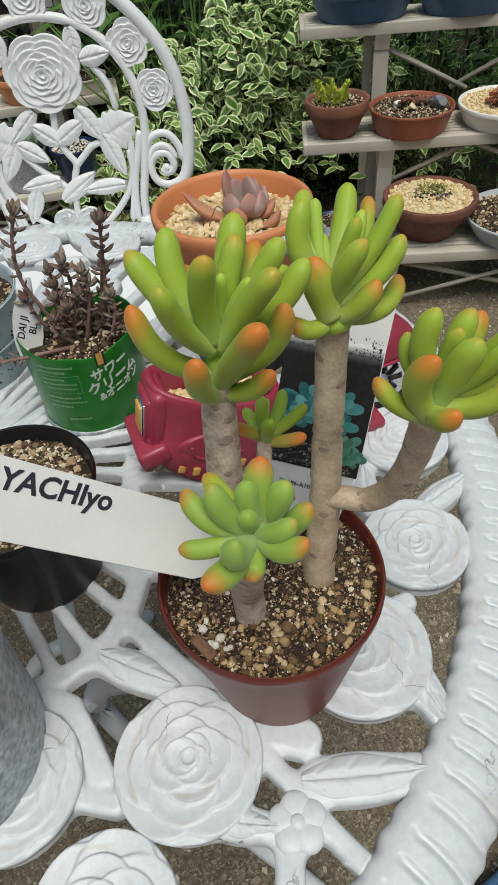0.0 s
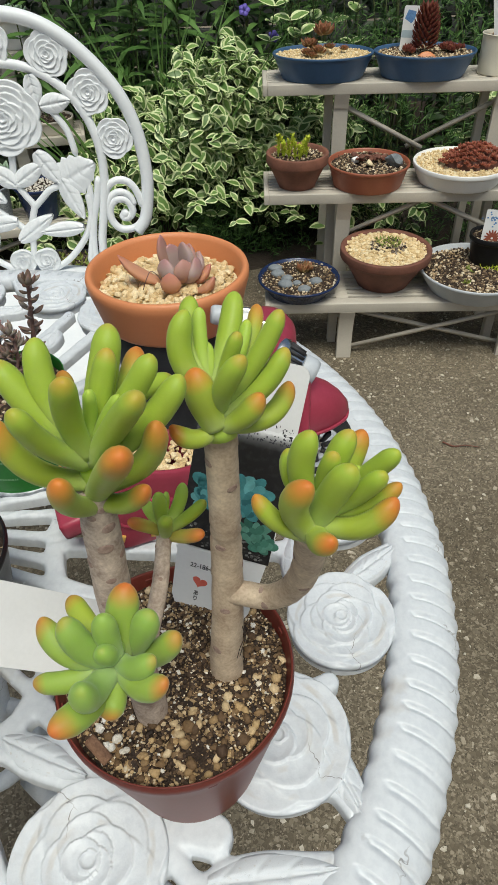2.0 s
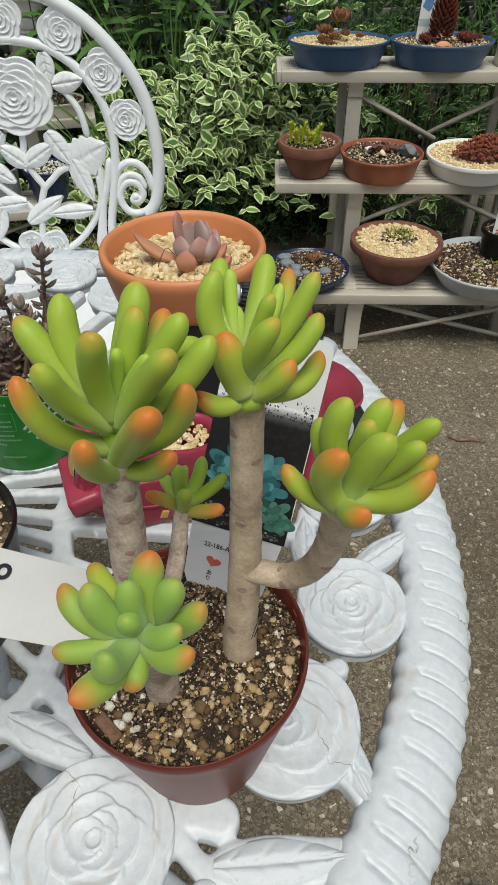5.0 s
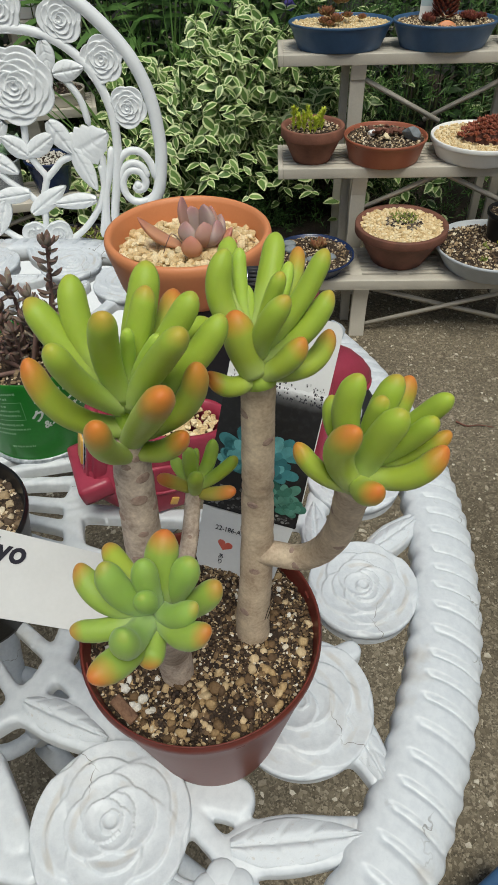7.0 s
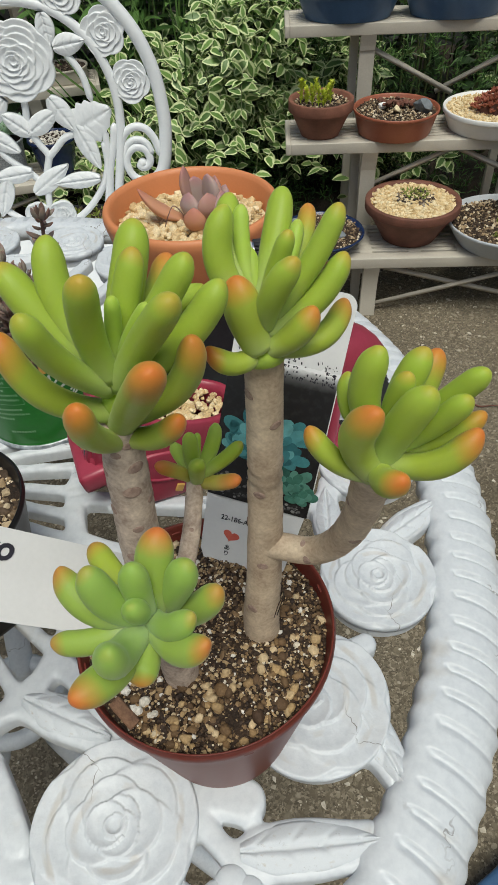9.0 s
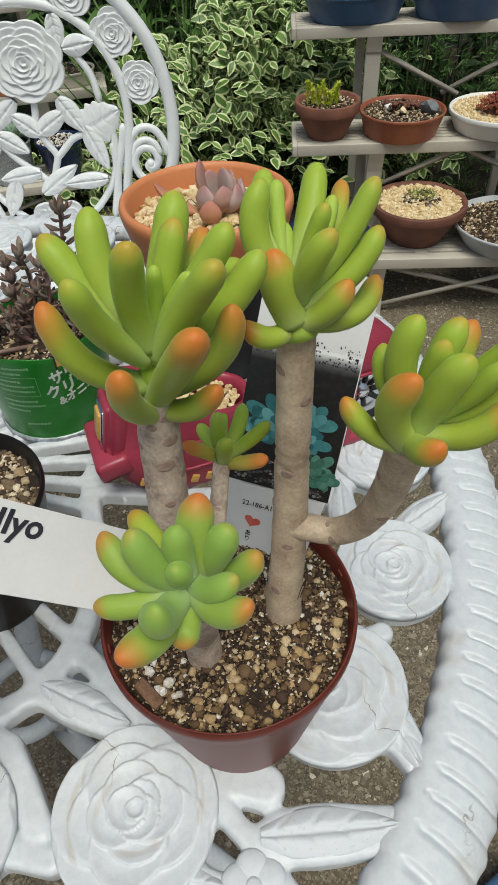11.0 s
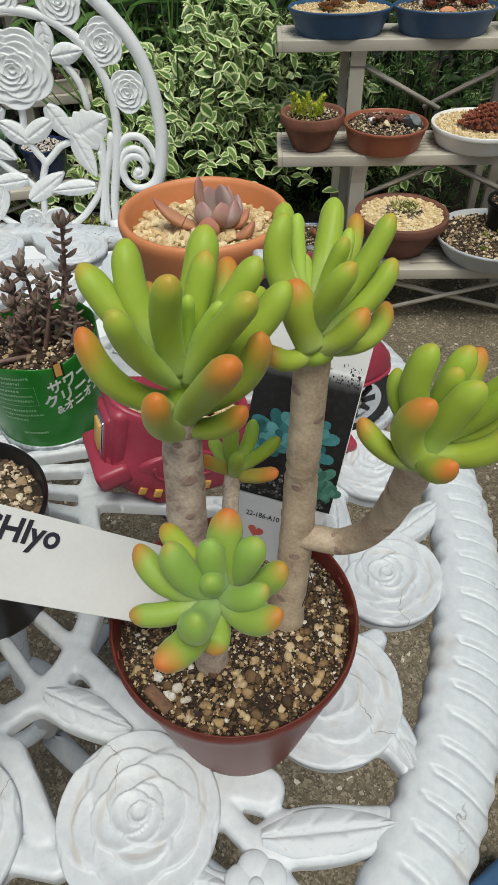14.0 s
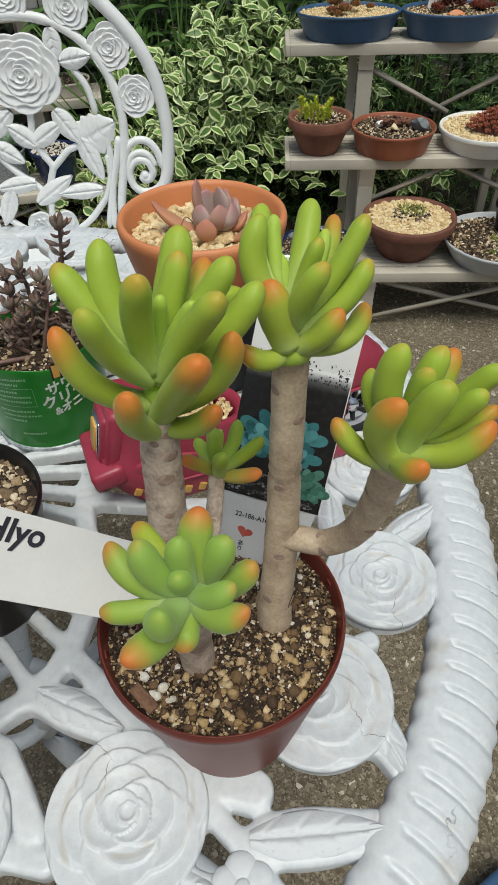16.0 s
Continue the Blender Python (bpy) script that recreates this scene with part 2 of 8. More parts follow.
def leaf_skin(name, base, middle, tip, start=0.62, end=0.98, rough=0.42, sub=0.25, bloom=0.0):
    """A fleshy leaf: its colour runs from the base to a blushed tip along the leaf's own length."""
    mat, nodes, links, bsdf = shader(name)
    tc, sep = nodes.new("ShaderNodeTexCoord"), nodes.new("ShaderNodeSeparateXYZ")
    links.new(tc.outputs["Object"], sep.inputs[0])
    info = nodes.new("ShaderNodeObjectInfo")
    n = noise_node(nodes, links, 3.0, 3.0)
    add = nodes.new("ShaderNodeMath")
    add.operation = "MULTIPLY_ADD"
    add.inputs[1].default_value = 0.10
    links.new(n.outputs[0], add.inputs[0])
    links.new(sep.outputs["Z"], add.inputs[2])
    shift = nodes.new("ShaderNodeMath")
    shift.operation = "MULTIPLY_ADD"
    shift.inputs[1].default_value = 0.12
    links.new(info.outputs["Random"], shift.inputs[0])
    links.new(add.outputs[0], shift.inputs[2])
    sub2 = nodes.new("ShaderNodeMath")
    sub2.operation = "SUBTRACT"
    sub2.inputs[1].default_value = 0.11
    links.new(shift.outputs[0], sub2.inputs[0])
    squeeze = nodes.new("ShaderNodeMath")
    squeeze.operation = "MULTIPLY"
    squeeze.inputs[1].default_value = 0.75
    links.new(sub2.outputs[0], squeeze.inputs[0])
    r = ramp(nodes, [(0.0, base), (start * 0.375, middle), (start * 0.75, middle), ((start + end) * 0.375, tuple((a + b) / 2 for a, b in zip(middle, tip))), (end * 0.75, tip)])
    links.new(squeeze.outputs[0], r.inputs[0])
    links.new(r.outputs[0], bsdf.inputs["Base Color"])
    bsdf.inputs["Roughness"].default_value = rough
    bsdf.inputs["Specular IOR Level"].default_value = 0.27
    bsdf.inputs["Subsurface Weight"].default_value = sub
    bsdf.inputs["Subsurface Radius"].default_value = (0.5, 0.6, 0.15)
    bsdf.inputs["Subsurface Scale"].default_value = 0.006
    bsdf.inputs["Sheen Weight"].default_value, bsdf.inputs["Sheen Roughness"].default_value = bloom, 0.45
    bsdf.inputs["Sheen Tint"].default_value = (0.85, 1.0, 0.8, 1)
    fine = noise_node(nodes, links, 14.0, 3.0)
    bump(nodes, links, bsdf, fine.outputs[0], 0.03, 0.02)
    return mat


def aggregate(name):
    """Old paving: brown-grey mortar with crushed stone of several sizes worn flush with it."""
    mat, nodes, links, bsdf = shader(name)
    tc = nodes.new("ShaderNodeTexCoord")
    cols = []
    for scale, stops in ((170.0, [(0.0, (0.098, 0.085, 0.063)), (0.45, (0.145, 0.127, 0.096)), (0.8, (0.185, 0.165, 0.128)), (1.0, (0.31, 0.285, 0.235))]),
                         (420.0, [(0.0, (0.068, 0.059, 0.044)), (0.6, (0.155, 0.136, 0.103)), (1.0, (0.30, 0.275, 0.225))])):
        v = nodes.new("ShaderNodeTexVoronoi")
        v.inputs["Scale"].default_value = scale
        links.new(tc.outputs["Object"], v.inputs["Vector"])
        r = ramp(nodes, stops)
        sep = nodes.new("ShaderNodeSeparateColor")
        links.new(v.outputs["Color"], sep.inputs[0])
        links.new(sep.outputs[0], r.inputs[0])
        cols.append((r.outputs[0], v.outputs["Distance"]))
    mask = noise_node(nodes, links, 90.0, 3.0)
    edge = ramp(nodes, [(0.44, (0, 0, 0)), (0.54, (1, 1, 1))])
    links.new(mask.outputs[0], edge.inputs[0])
    mix = nodes.new("ShaderNodeMix")
    mix.data_type = "RGBA"
    links.new(edge.outputs[0], mix.inputs["Factor"])
    links.new(cols[0][0], mix.inputs["A"])
    links.new(cols[1][0], mix.inputs["B"])
    damp = noise_node(nodes, links, 2.2, 4.0)
    stain = ramp(nodes, [(0.3, (0.66, 0.60, 0.5)), (0.65, (1.15, 1.08, 0.97))])
    links.new(damp.outputs[0], stain.inputs[0])
    mul = nodes.new("ShaderNodeMix")
    mul.data_type, mul.blend_type = "RGBA", "MULTIPLY"
    mul.inputs["Factor"].default_value = 1.0
    links.new(mix.outputs["Result"], mul.inputs["A"])
    links.new(stain.outputs[0], mul.inputs["B"])
    links.new(mul.outputs["Result"], bsdf.inputs["Base Color"])
    bsdf.inputs["Roughness"].default_value = 0.88
    bump(nodes, links, bsdf, cols[0][1], 0.5, 0.003)
    return mat


WHITE = painted_white("white_paint")
ROSE_WHITE = painted_white("white_rose_paint", 0.3, 0.036, 0.40)
CHAIR_WHITE = plain("chair_paint", (0.73, 0.755, 0.775), (0.82, 0.84, 0.85), 0.45, 18, 300, 0.15)
ASPHALT = aggregate("old_paving")
CHIPS = pebbles("stone_chips", [(0.0, (0.11, 0.092, 0.062)), (0.45, (0.24, 0.205, 0.15)), (0.8, (0.40, 0.36, 0.285)), (1.0, (0.62, 0.585, 0.50))], 0.8, 250)
BROWN_PLASTIC = plain("brown_plastic", (0.150, 0.030, 0.021), (0.190, 0.040, 0.028), 0.40, 40, 500, 0.05, gloss=0.3)
TERRACOTTA = plain("orange_plastic", (0.58, 0.215, 0.085), (0.65, 0.25, 0.105), 0.5, 30, 700, 0.12)
CLAY = plain("old_clay", (0.13, 0.052, 0.032), (0.27, 0.11, 0.07), 0.75, 30, 500, 0.3, 0.0006)
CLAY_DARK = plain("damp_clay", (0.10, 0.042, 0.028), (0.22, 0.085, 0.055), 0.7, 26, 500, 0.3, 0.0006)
RED_PLASTIC = plain("terracotta_plastic", (0.28, 0.085, 0.045), (0.36, 0.115, 0.065), 0.45, 30, 500, 0.1)
BLUE_GLAZE = plain("blue_plastic", (0.034, 0.082, 0.165), (0.052, 0.118, 0.235), 0.4, 25, 500, 0.08)
NAVY = plain("navy_glaze", (0.008, 0.018, 0.055), (0.018, 0.034, 0.105), 0.25, 40, 500, 0.1)
WHITE_PLASTIC = plain("white_plastic", (0.76, 0.76, 0.745), (0.84, 0.84, 0.82), 0.5, 30, 400, 0.1)
GREY_PLASTIC = plain("grey_plastic", (0.42, 0.45, 0.48), (0.56, 0.59, 0.62), 0.5, 20, 400, 0.15)
BLACK_PLASTIC = plain("black_plastic", (0.008, 0.008, 0.009), (0.018, 0.018, 0.019), 0.35, 60, 700, 0.08, gloss=0.2)
DARK_GREY = plain("dark_grey_plastic", (0.02, 0.022, 0.026), (0.034, 0.038, 0.043), 0.6, 60, 700, 0.15, gloss=0.3)
TAUPE = plain("taupe_plastic", (0.46, 0.425, 0.36), (0.59, 0.545, 0.465), 0.5, 8, 300, 0.12)
CREAM = plain("cream_enamel", (0.70, 0.66, 0.53), (0.78, 0.74, 0.62), 0.4, 20, 400, 0.1)
CARD = plain("label_plastic", (0.66, 0.66, 0.655), (0.73, 0.73, 0.725), 0.35, 50, 700, 0.03)
SOIL = plain("dark_soil", (0.014, 0.008, 0.005), (0.055, 0.032, 0.018), 0.95, 160, 900, 0.9, 0.002)
BARK = plain("stem_skin", (0.23, 0.155, 0.120), (0.76, 0.640, 0.515), 0.72, 170, 1000, 0.16, 0.0005)
BARK_PALE = plain("pale_stem_skin", (0.36, 0.255, 0.175), (0.79, 0.655, 0.475), 0.68, 120, 1000, 0.16, 0.0005)
SCAR = plain("leaf_scar", (0.24, 0.15, 0.125), (0.48, 0.355, 0.28), 0.85, 700, 1500, 0.3)
PUMICE = pebbles("pumice", [(0.0, (0.020, 0.011, 0.007)), (0.42, (0.070, 0.041, 0.022)), (0.68, (0.20, 0.125, 0.062)), (0.88, (0.44, 0.32, 0.175)), (0.95, (0.58, 0.48, 0.33)), (1.0, (0.76, 0.72, 0.63))])
PALE_GRAVEL = pebbles("pale_gravel", [(0.0, (0.54, 0.39, 0.19)), (0.5, (0.71, 0.56, 0.32)), (1.0, (0.82, 0.72, 0.49))])
TAN_GRAVEL = pebbles("tan_gravel", [(0.0, (0.065, 0.036, 0.019)), (0.35, (0.19, 0.115, 0.052)), (0.72, (0.44, 0.305, 0.15)), (1.0, (0.70, 0.56, 0.36))], 0.8, 1400)
PERLITE = pebbles("perlite", [(0.0, (0.68, 0.64, 0.56)), (1.0, (0.80, 0.78, 0.74))], 0.8, 1400)
MIXED_GRAVEL = pebbles("mixed_gravel", [(0.0, (0.03, 0.019, 0.012)), (0.38, (0.12, 0.077, 0.045)), (0.70, (0.42, 0.31, 0.18)), (1.0, (0.80, 0.71, 0.55))])
DARK_GRIT = pebbles("dark_grit", [(0.0, (0.02, 0.014, 0.01)), (0.6, (0.08, 0.055, 0.04)), (0.9, (0.3, 0.24, 0.18)), (1.0, (0.6, 0.57, 0.52))])


# ---------- ground ----------
_bm = bmesh.new()
_N = 60
_grid = [[_bm.verts.new((0.3 + sx * 40 * abs(u) ** 3, 1.0 + sy * 40 * abs(v) ** 3, 0.0)) for u in (k / _N * 2 - 1 for k in range(_N + 1)) for sx in ((1 if u > 0 else -1),)]
         for v in (k / _N * 2 - 1 for k in range(_N + 1)) for sy in ((1 if v > 0 else -1),)]
for _i in range(_N):
    for _j in range(_N):
        _bm.faces.new((_grid[_i][_j], _grid[_i][_j + 1], _grid[_i + 1][_j + 1], _grid[_i + 1][_j]))
ground = alone("ground", _bm, ASPHALT, "worn grey-brown aggregate paving of a yard", "ground", "structure")


def chips(count, lo, hi, small, large, seed):
    rng = random.Random(seed)
    verts, faces = [], []
    for _ in range(count):
        x, y = rng.uniform(lo[0], hi[0]), rng.uniform(lo[1], hi[1])
        s = small + (large - small) * rng.random() ** 3
        n, turn, long = rng.randint(5, 7), rng.uniform(0, 6.3), rng.uniform(0.55, 1.0)
        base, c, si = len(verts), math.cos(turn), math.sin(turn)
        top = rng.uniform(0.0006, 0.0018)
        for z, f in ((-0.001, 1.0), (top, 0.85)):
            for k in range(n):
                a = 2 * math.pi * k / n
                r = s * f * (0.75 + 0.25 * math.sin(k * 2.3 + turn * 3))
                px, py = r * math.cos(a), r * math.sin(a) * long
                verts.append((x + px * c - py * si, y + px * si + py * c, z))
        faces += [[base + k, base + (k + 1) % n, base + n + (k + 1) % n, base + n + k] for k in range(n)] + [[base + n + k for k in range(n)]]
    me = bpy.data.meshes.new("stone_chips")
    me.from_pydata(verts, [], faces)
    me.materials.append(CHIPS)
    return me


tagged(new("stone_chips", chips(19000, (-0.5, -0.1), (1.4, 1.9), 0.0014, 0.0092, 3)), "small angular stone chips set in the paving", "gravel", kind="stuff")

# ---------- cast table ----------
TX, TY, TZ, TR = -0.176, 0.343, 0.656, 0.355


def rose_mesh(name, material, radius, height, layers, seed, rows=44, seg=120, crisp=0.12, deep=1.0, first=0.14, scallop=0.5, rise=0.30):
    """A cast rose: rings of overlapping round petals with raised edges, and a curled heart."""
    rng = random.Random(seed)
    petals = []
    for i in range(layers):
        u = (i + 1) / layers
        reach = first + (1 - first) * (i / (layers - 1)) ** 1.05
        n = (2, 3, 4, 5, 5, 6, 7, 7)[min(i, 7)]
        share = (0.86, 0.74, 0.66, 0.60, 0.60, 0.54, 0.50, 0.50)[min(i, 7)]
        at = rng.uniform(0, 6.28)
        ring = []
        for k in range(n):
            a = at + 2 * math.pi * k / n + rng.uniform(-0.12, 0.12)
            rho = reach * share * rng.uniform(0.94, 1.04)
            c = max(0.0, reach - rho)
            ring.append((c * math.cos(a), c * math.sin(a), rho))
        petals.append(ring)

    def outline(a):
        best = 0.5
        for x, y, rho in petals[-1]:
            c, along = math.hypot(x, y), x * math.cos(a) + y * math.sin(a)
            off = rho * rho - (c * c - along * along)
            if off > 0:
                best = max(best, along + math.sqrt(off))
        return scallop * best + (1 - scallop) * 0.97

    def top(x, y):
        for i, ring in enumerate(petals):
            for px, py, rho in ring:
                d = math.hypot(x - px, y - py)
                if d < rho:
                    e = (rho - d) / rho
                    u = (i + 1) / layers
                    lip = math.exp(-(e / crisp) ** 2) - 0.55 * min(1.0, e * 1.6)
                    return height * (0.62 + rise * (1 - u * u) + deep * 0.20 * lip)
        return height * 0.55

    bm = bmesh.new()
    rings = [[bm.verts.new((0, 0, top(0, 0) * radius))]]
    for i in range(1, rows + 1):
        u = i / rows
        ring = []
        for k in range(seg):
            a = 2 * math.pi * k / seg
            r = u * outline(a)
            z = sum(top(0.985 * r * math.cos(a + j) + 0.006 * j, 0.985 * r * math.sin(a + j)) for j in (-0.012, 0, 0.012)) / 3
            ring.append(bm.verts.new((radius * r * math.cos(a), radius * r * math.sin(a), radius * z)))
        rings.append(ring)
    for r, z in ((1.02, 0.45), (1.0, 0.0), (0.9, -0.25)):
        rings.append([bm.verts.new((v.co.x * r, v.co.y * r, radius * height * z)) for v in rings[rows]])
    for k in range(seg):
        bm.faces.new((rings[0][0], rings[1][k], rings[1][(k + 1) % seg]))
    for a, b in zip(rings[1:], rings[2:]):
        for k in range(seg):
            n = (k + 1) % seg
            bm.faces.new((a[k], b[k], b[n], a[n]))
    bm.faces.new(rings[-1][::-1])
    return finish(bm, name, material)


def leaf_mesh(name, material, long, wide, thick, veins=4, notch=0.0, nx=48, ny=16):
    """A cast leaf along +x, domed, with a midrib and side veins pressed in."""
    bm = bmesh.new()
    rows = []
    for i in range(nx + 1):
        s = i / nx
        w = wide / 2 * (math.sin(math.pi * (0.06 + 0.92 * s) ** 0.85) ** 0.8 + 0.02) * (1 + notch * math.sin(s * 34))
        row = []
        for j in range(ny + 1):
            v = j / ny * 2 - 1
            z = thick * (0.55 + 0.45 * (1 - v * v))
            z -= 0.30 * thick * math.exp(-(v / 0.13) ** 2)
            z -= 0.17 * thick * max(0, math.sin((s * veins * 2 - abs(v) * 1.5) * math.pi)) ** 9 * (1 - v * v)
            row.append(bm.verts.new((s * long, v * w, z)))
        rows.append(row)
    low = [[bm.verts.new((r[j].co.x, r[j].co.y * 0.97, -thick * 0.3)) for j in (0, ny)] for r in rows]
    for i in range(nx):
        for j in range(ny):
            bm.faces.new((rows[i][j], rows[i][j + 1], rows[i + 1][j + 1], rows[i + 1][j]))
        bm.faces.new((low[i][0], rows[i][0], rows[i + 1][0], low[i + 1][0]))
        bm.faces.new((rows[i][ny], low[i][1], low[i + 1][1], rows[i + 1][ny]))
        bm.faces.new((low[i][1], low[i][0], low[i + 1][0], low[i + 1][1]))
    return finish(bm, name, material)


table = thing("garden_table", (TX, TY, 0), "round white cast-metal garden table with rose openwork and chipped paint", "table")


def polar(r, deg, z=TZ):
    return Vector((r * math.cos(radians(deg)), r * math.sin(radians(deg)), z))


# gadrooned rim: a plain inner band, then lobes parted by short comma-shaped grooves
_ribs, _per = 170, 20
_seg = _ribs * _per
_prof = [(0.3215, -0.0125), (0.3218, -0.0060), (0.3225, -0.0018), (0.3242, 0.0006), (0.3262, 0.0016), (0.3285, 0.0020), (0.3305, 0.0022), (0.3325, 0.0022), (0.3345, 0.0021), (0.3365, 0.0018),
         (0.3390, 0.0012), (0.3415, 0.0003), (0.3440, -0.0009), (0.3465, -0.0025), (0.3490, -0.0046), (0.3512, -0.0072), (0.3530, -0.0102), (0.3540, -0.0135), (0.3540, -0.0180), (0.3500, -0.0185), (0.3300, -0.0140)]
_prof = [(0.3215 + (r - 0.3215) * 1.13, z) for r, z in _prof]
_aa = np.arange(_seg) * (2 * math.pi / _seg)
_verts, _wave = [], np.random.RandomState(5).rand(_ribs)
for _i, (_r, _z) in enumerate(_prof):
    _lean = 0.15 * max(0.0, (_r - 0.3325) / 0.021) ** 1.7
    _f = (0.65 - _aa * _ribs / (2 * math.pi) - _lean + 0.10 * np.sin(_aa * 37)) % 1.0
    _groove = np.where(_f < 0.06, _f / 0.06, np.where(_f < 0.15, 1.0, np.maximum(0.0, 1 - (_f - 0.15) / 0.28) ** 1.5))
    _in = min(1.0, max(0.0, (_r - 0.3322) / 0.0014)) * min(1.0, max(0.0, (0.3592 - _r) / 0.004)) * (_i < 18)
    _depth = 0.0034 * (0.75 + 0.5 * _wave[(np.floor(_aa * _ribs / (2 * math.pi) + 0.35).astype(int)) % _ribs])
    _rad = _r + (0.0006 * np.sin(_aa * _ribs) + 0.0004 * np.sin(_aa * 53 + 2 * np.sin(_aa * 17))) * (_r < 0.3255) + 0.0006 * np.cos(_aa * _ribs) * (_r > 0.356)
    _verts.append(np.stack([_rad * np.cos(_aa), _rad * np.sin(_aa), TZ + _z - _in * _depth * _groove], 1))
_n, _k = len(_prof), np.arange(_seg)
_faces = np.concatenate([np.stack([i * _seg + _k, ((i + 1) % _n) * _seg + _k, ((i + 1) % _n) * _seg + (_k + 1) % _seg, i * _seg + (_k + 1) % _seg], 1) for i in range(_n)])
_me = bpy.data.meshes.new("rim")
_me.from_pydata(np.concatenate(_verts).tolist(), [], _faces.tolist())
_me.materials.append(WHITE)
_me.shade_smooth()
part("rim", _me, None, table, "fluted white rim with short curved grooves")

ROSE_A, ROSE_B, ROSE_C = (rose_mesh("rose", ROSE_WHITE, 1.0, 0.26, n, s, 60, 150, 0.25, 0.60, 0.13, 0.14, 0.12) for n, s in ((5, 1), (5, 5), (4, 9)))
LEAF_T = leaf_mesh("leaf", WHITE, 1.0, 0.46, 0.16, 4)


def ring_radius(deg):
    return 0.1535 + 0.0245 * math.cos(radians(4 * (deg + 50)))


# one quarter of the openwork, as rounded strokes: (radius of the stroke, points as distance from the middle and angle)
ROSES = ((0.2962, -17.3, 0.0287, ROSE_A, 0), (0.294, -2.0, 0.0287, ROSE_B, 80), (0.2825, -30.8, 0.0330, ROSE_C, 40), (0.2460, -49.1, 0.0322, ROSE_B, 200),
         (0.206, -65.6, 0.0315, ROSE_A, 120), (0.2700, -61.3, 0.0285, ROSE_C, 300), (0.288, 13.0, 0.027, ROSE_A, 30))
STROKES = [(0.0055, [(ring_radius(t) - 0.003, t) for t in range(-93, 4, 3)])]
STROKES += [(0.0034, [(0.040, t + 3), (0.09, t + 2.5), (ring_radius(t) - 0.004, t)]) for t in (-5.8, -13.5, -20.5, -27.5, -34.5, -41.0, -48.9, -55.5, -63.0, -71.0, -79.0, -87.0)]
STROKES += [
    (0.0052, [(0.1764, -41.6), (0.2095, -42.3), (0.2393, -42.3), (0.2560, -42.0)]), (0.0085, [(0.2590, -42.0), (0.2770, -40.6)]), (0.0060, [(0.1800, -48.6), (0.2128, -45.2)]),
    (0.0055, [(0.1765, -58.2), (0.1892, -55.8), (0.2119, -56.2), (0.2252, -56.6)]), (0.0050, [(0.2240, -60.0), (0.2377, -56.8)]), (0.0042, [(0.2600, -43.6), (0.2772, -44.1), (0.2899, -44.2), (0.2949, -46.2)]),
    (0.0080, [(0.2930, -42.6), (0.3060, -40.4), (0.3240, -37.8)]), (0.0098, [(0.2949, -46.2), (0.2951, -46.3)]), (0.0050, [(0.2700, -50.2), (0.2885, -47.7)]), (0.0058, [(0.2981, -47.9), (0.3064, -49.5), (0.3120, -52.5), (0.3240, -55.0)]),
    (0.0045, [(0.3020, -44.9), (0.3240, -45.1)]), (0.0056, [(0.3028, -29.7), (0.3142, -31.5), (0.3265, -33.3)]), (0.0056, [(0.2990, -12.6), (0.3115, -9.6), (0.3275, -7.8)]),
    (0.0060, [(0.2740, -13.0), (0.2680, -8.4), (0.2709, -4.7)]), (0.0052, [(0.2990, 4.6), (0.3265, 8.9)]), (0.0050, [(0.135, -8.0), (0.200, -8.5), (0.266, -8.0)]), (0.0050, [(0.142, -20.0), (0.200, -21.0), (0.270, -22.5)]),
    (0.0050, [(0.158, -30.5), (0.210, -31.0), (0.262, -31.0)]), (0.0050, [(0.165, -70.0), (0.200, -72.0), (0.262, -76.0), (0.288, -77.0)]), (0.0050, [(0.300, -66.0), (0.3260, -70.0)]), (0.0050, [(0.145, -80.0), (0.2, -82.0), (0.27, -85.0)]),
    (0.0050, [(0.2960, -24.0), (0.2900, -25.0)])]


# leaves: foot, tip, width
LEAVES = ((0.1775, -48.4, 0.2190, -44.2, 0.0175), (0.287, -43.6, 0.327, -37.3, 0.0200), (0.2690, -50.8, 0.290, -47.4, 0.0130), (0.300, -29.4, 0.3285, -33.6, 0.0160), (0.297, -12.9, 0.330, -7.4, 0.0155),
          (0.297, 4.4, 0.3285, 9.2, 0.0150), (0.27, -13.0, 0.268, -6.0, 0.015), (0.24, -24, 0.20, -22, 0.02), (0.245, -10, 0.20, -8.5, 0.018), (0.25, 8, 0.205, 6, 0.018))
LENSES = [[(polar(r, t).lerp(polar(r2, t2), k / 40), 0.50 * w * math.sin(math.pi * (0.06 + 0.92 * k / 40) ** 0.85) ** 0.8) for k in range(41)] for r, t, r2, t2, w in LEAVES]


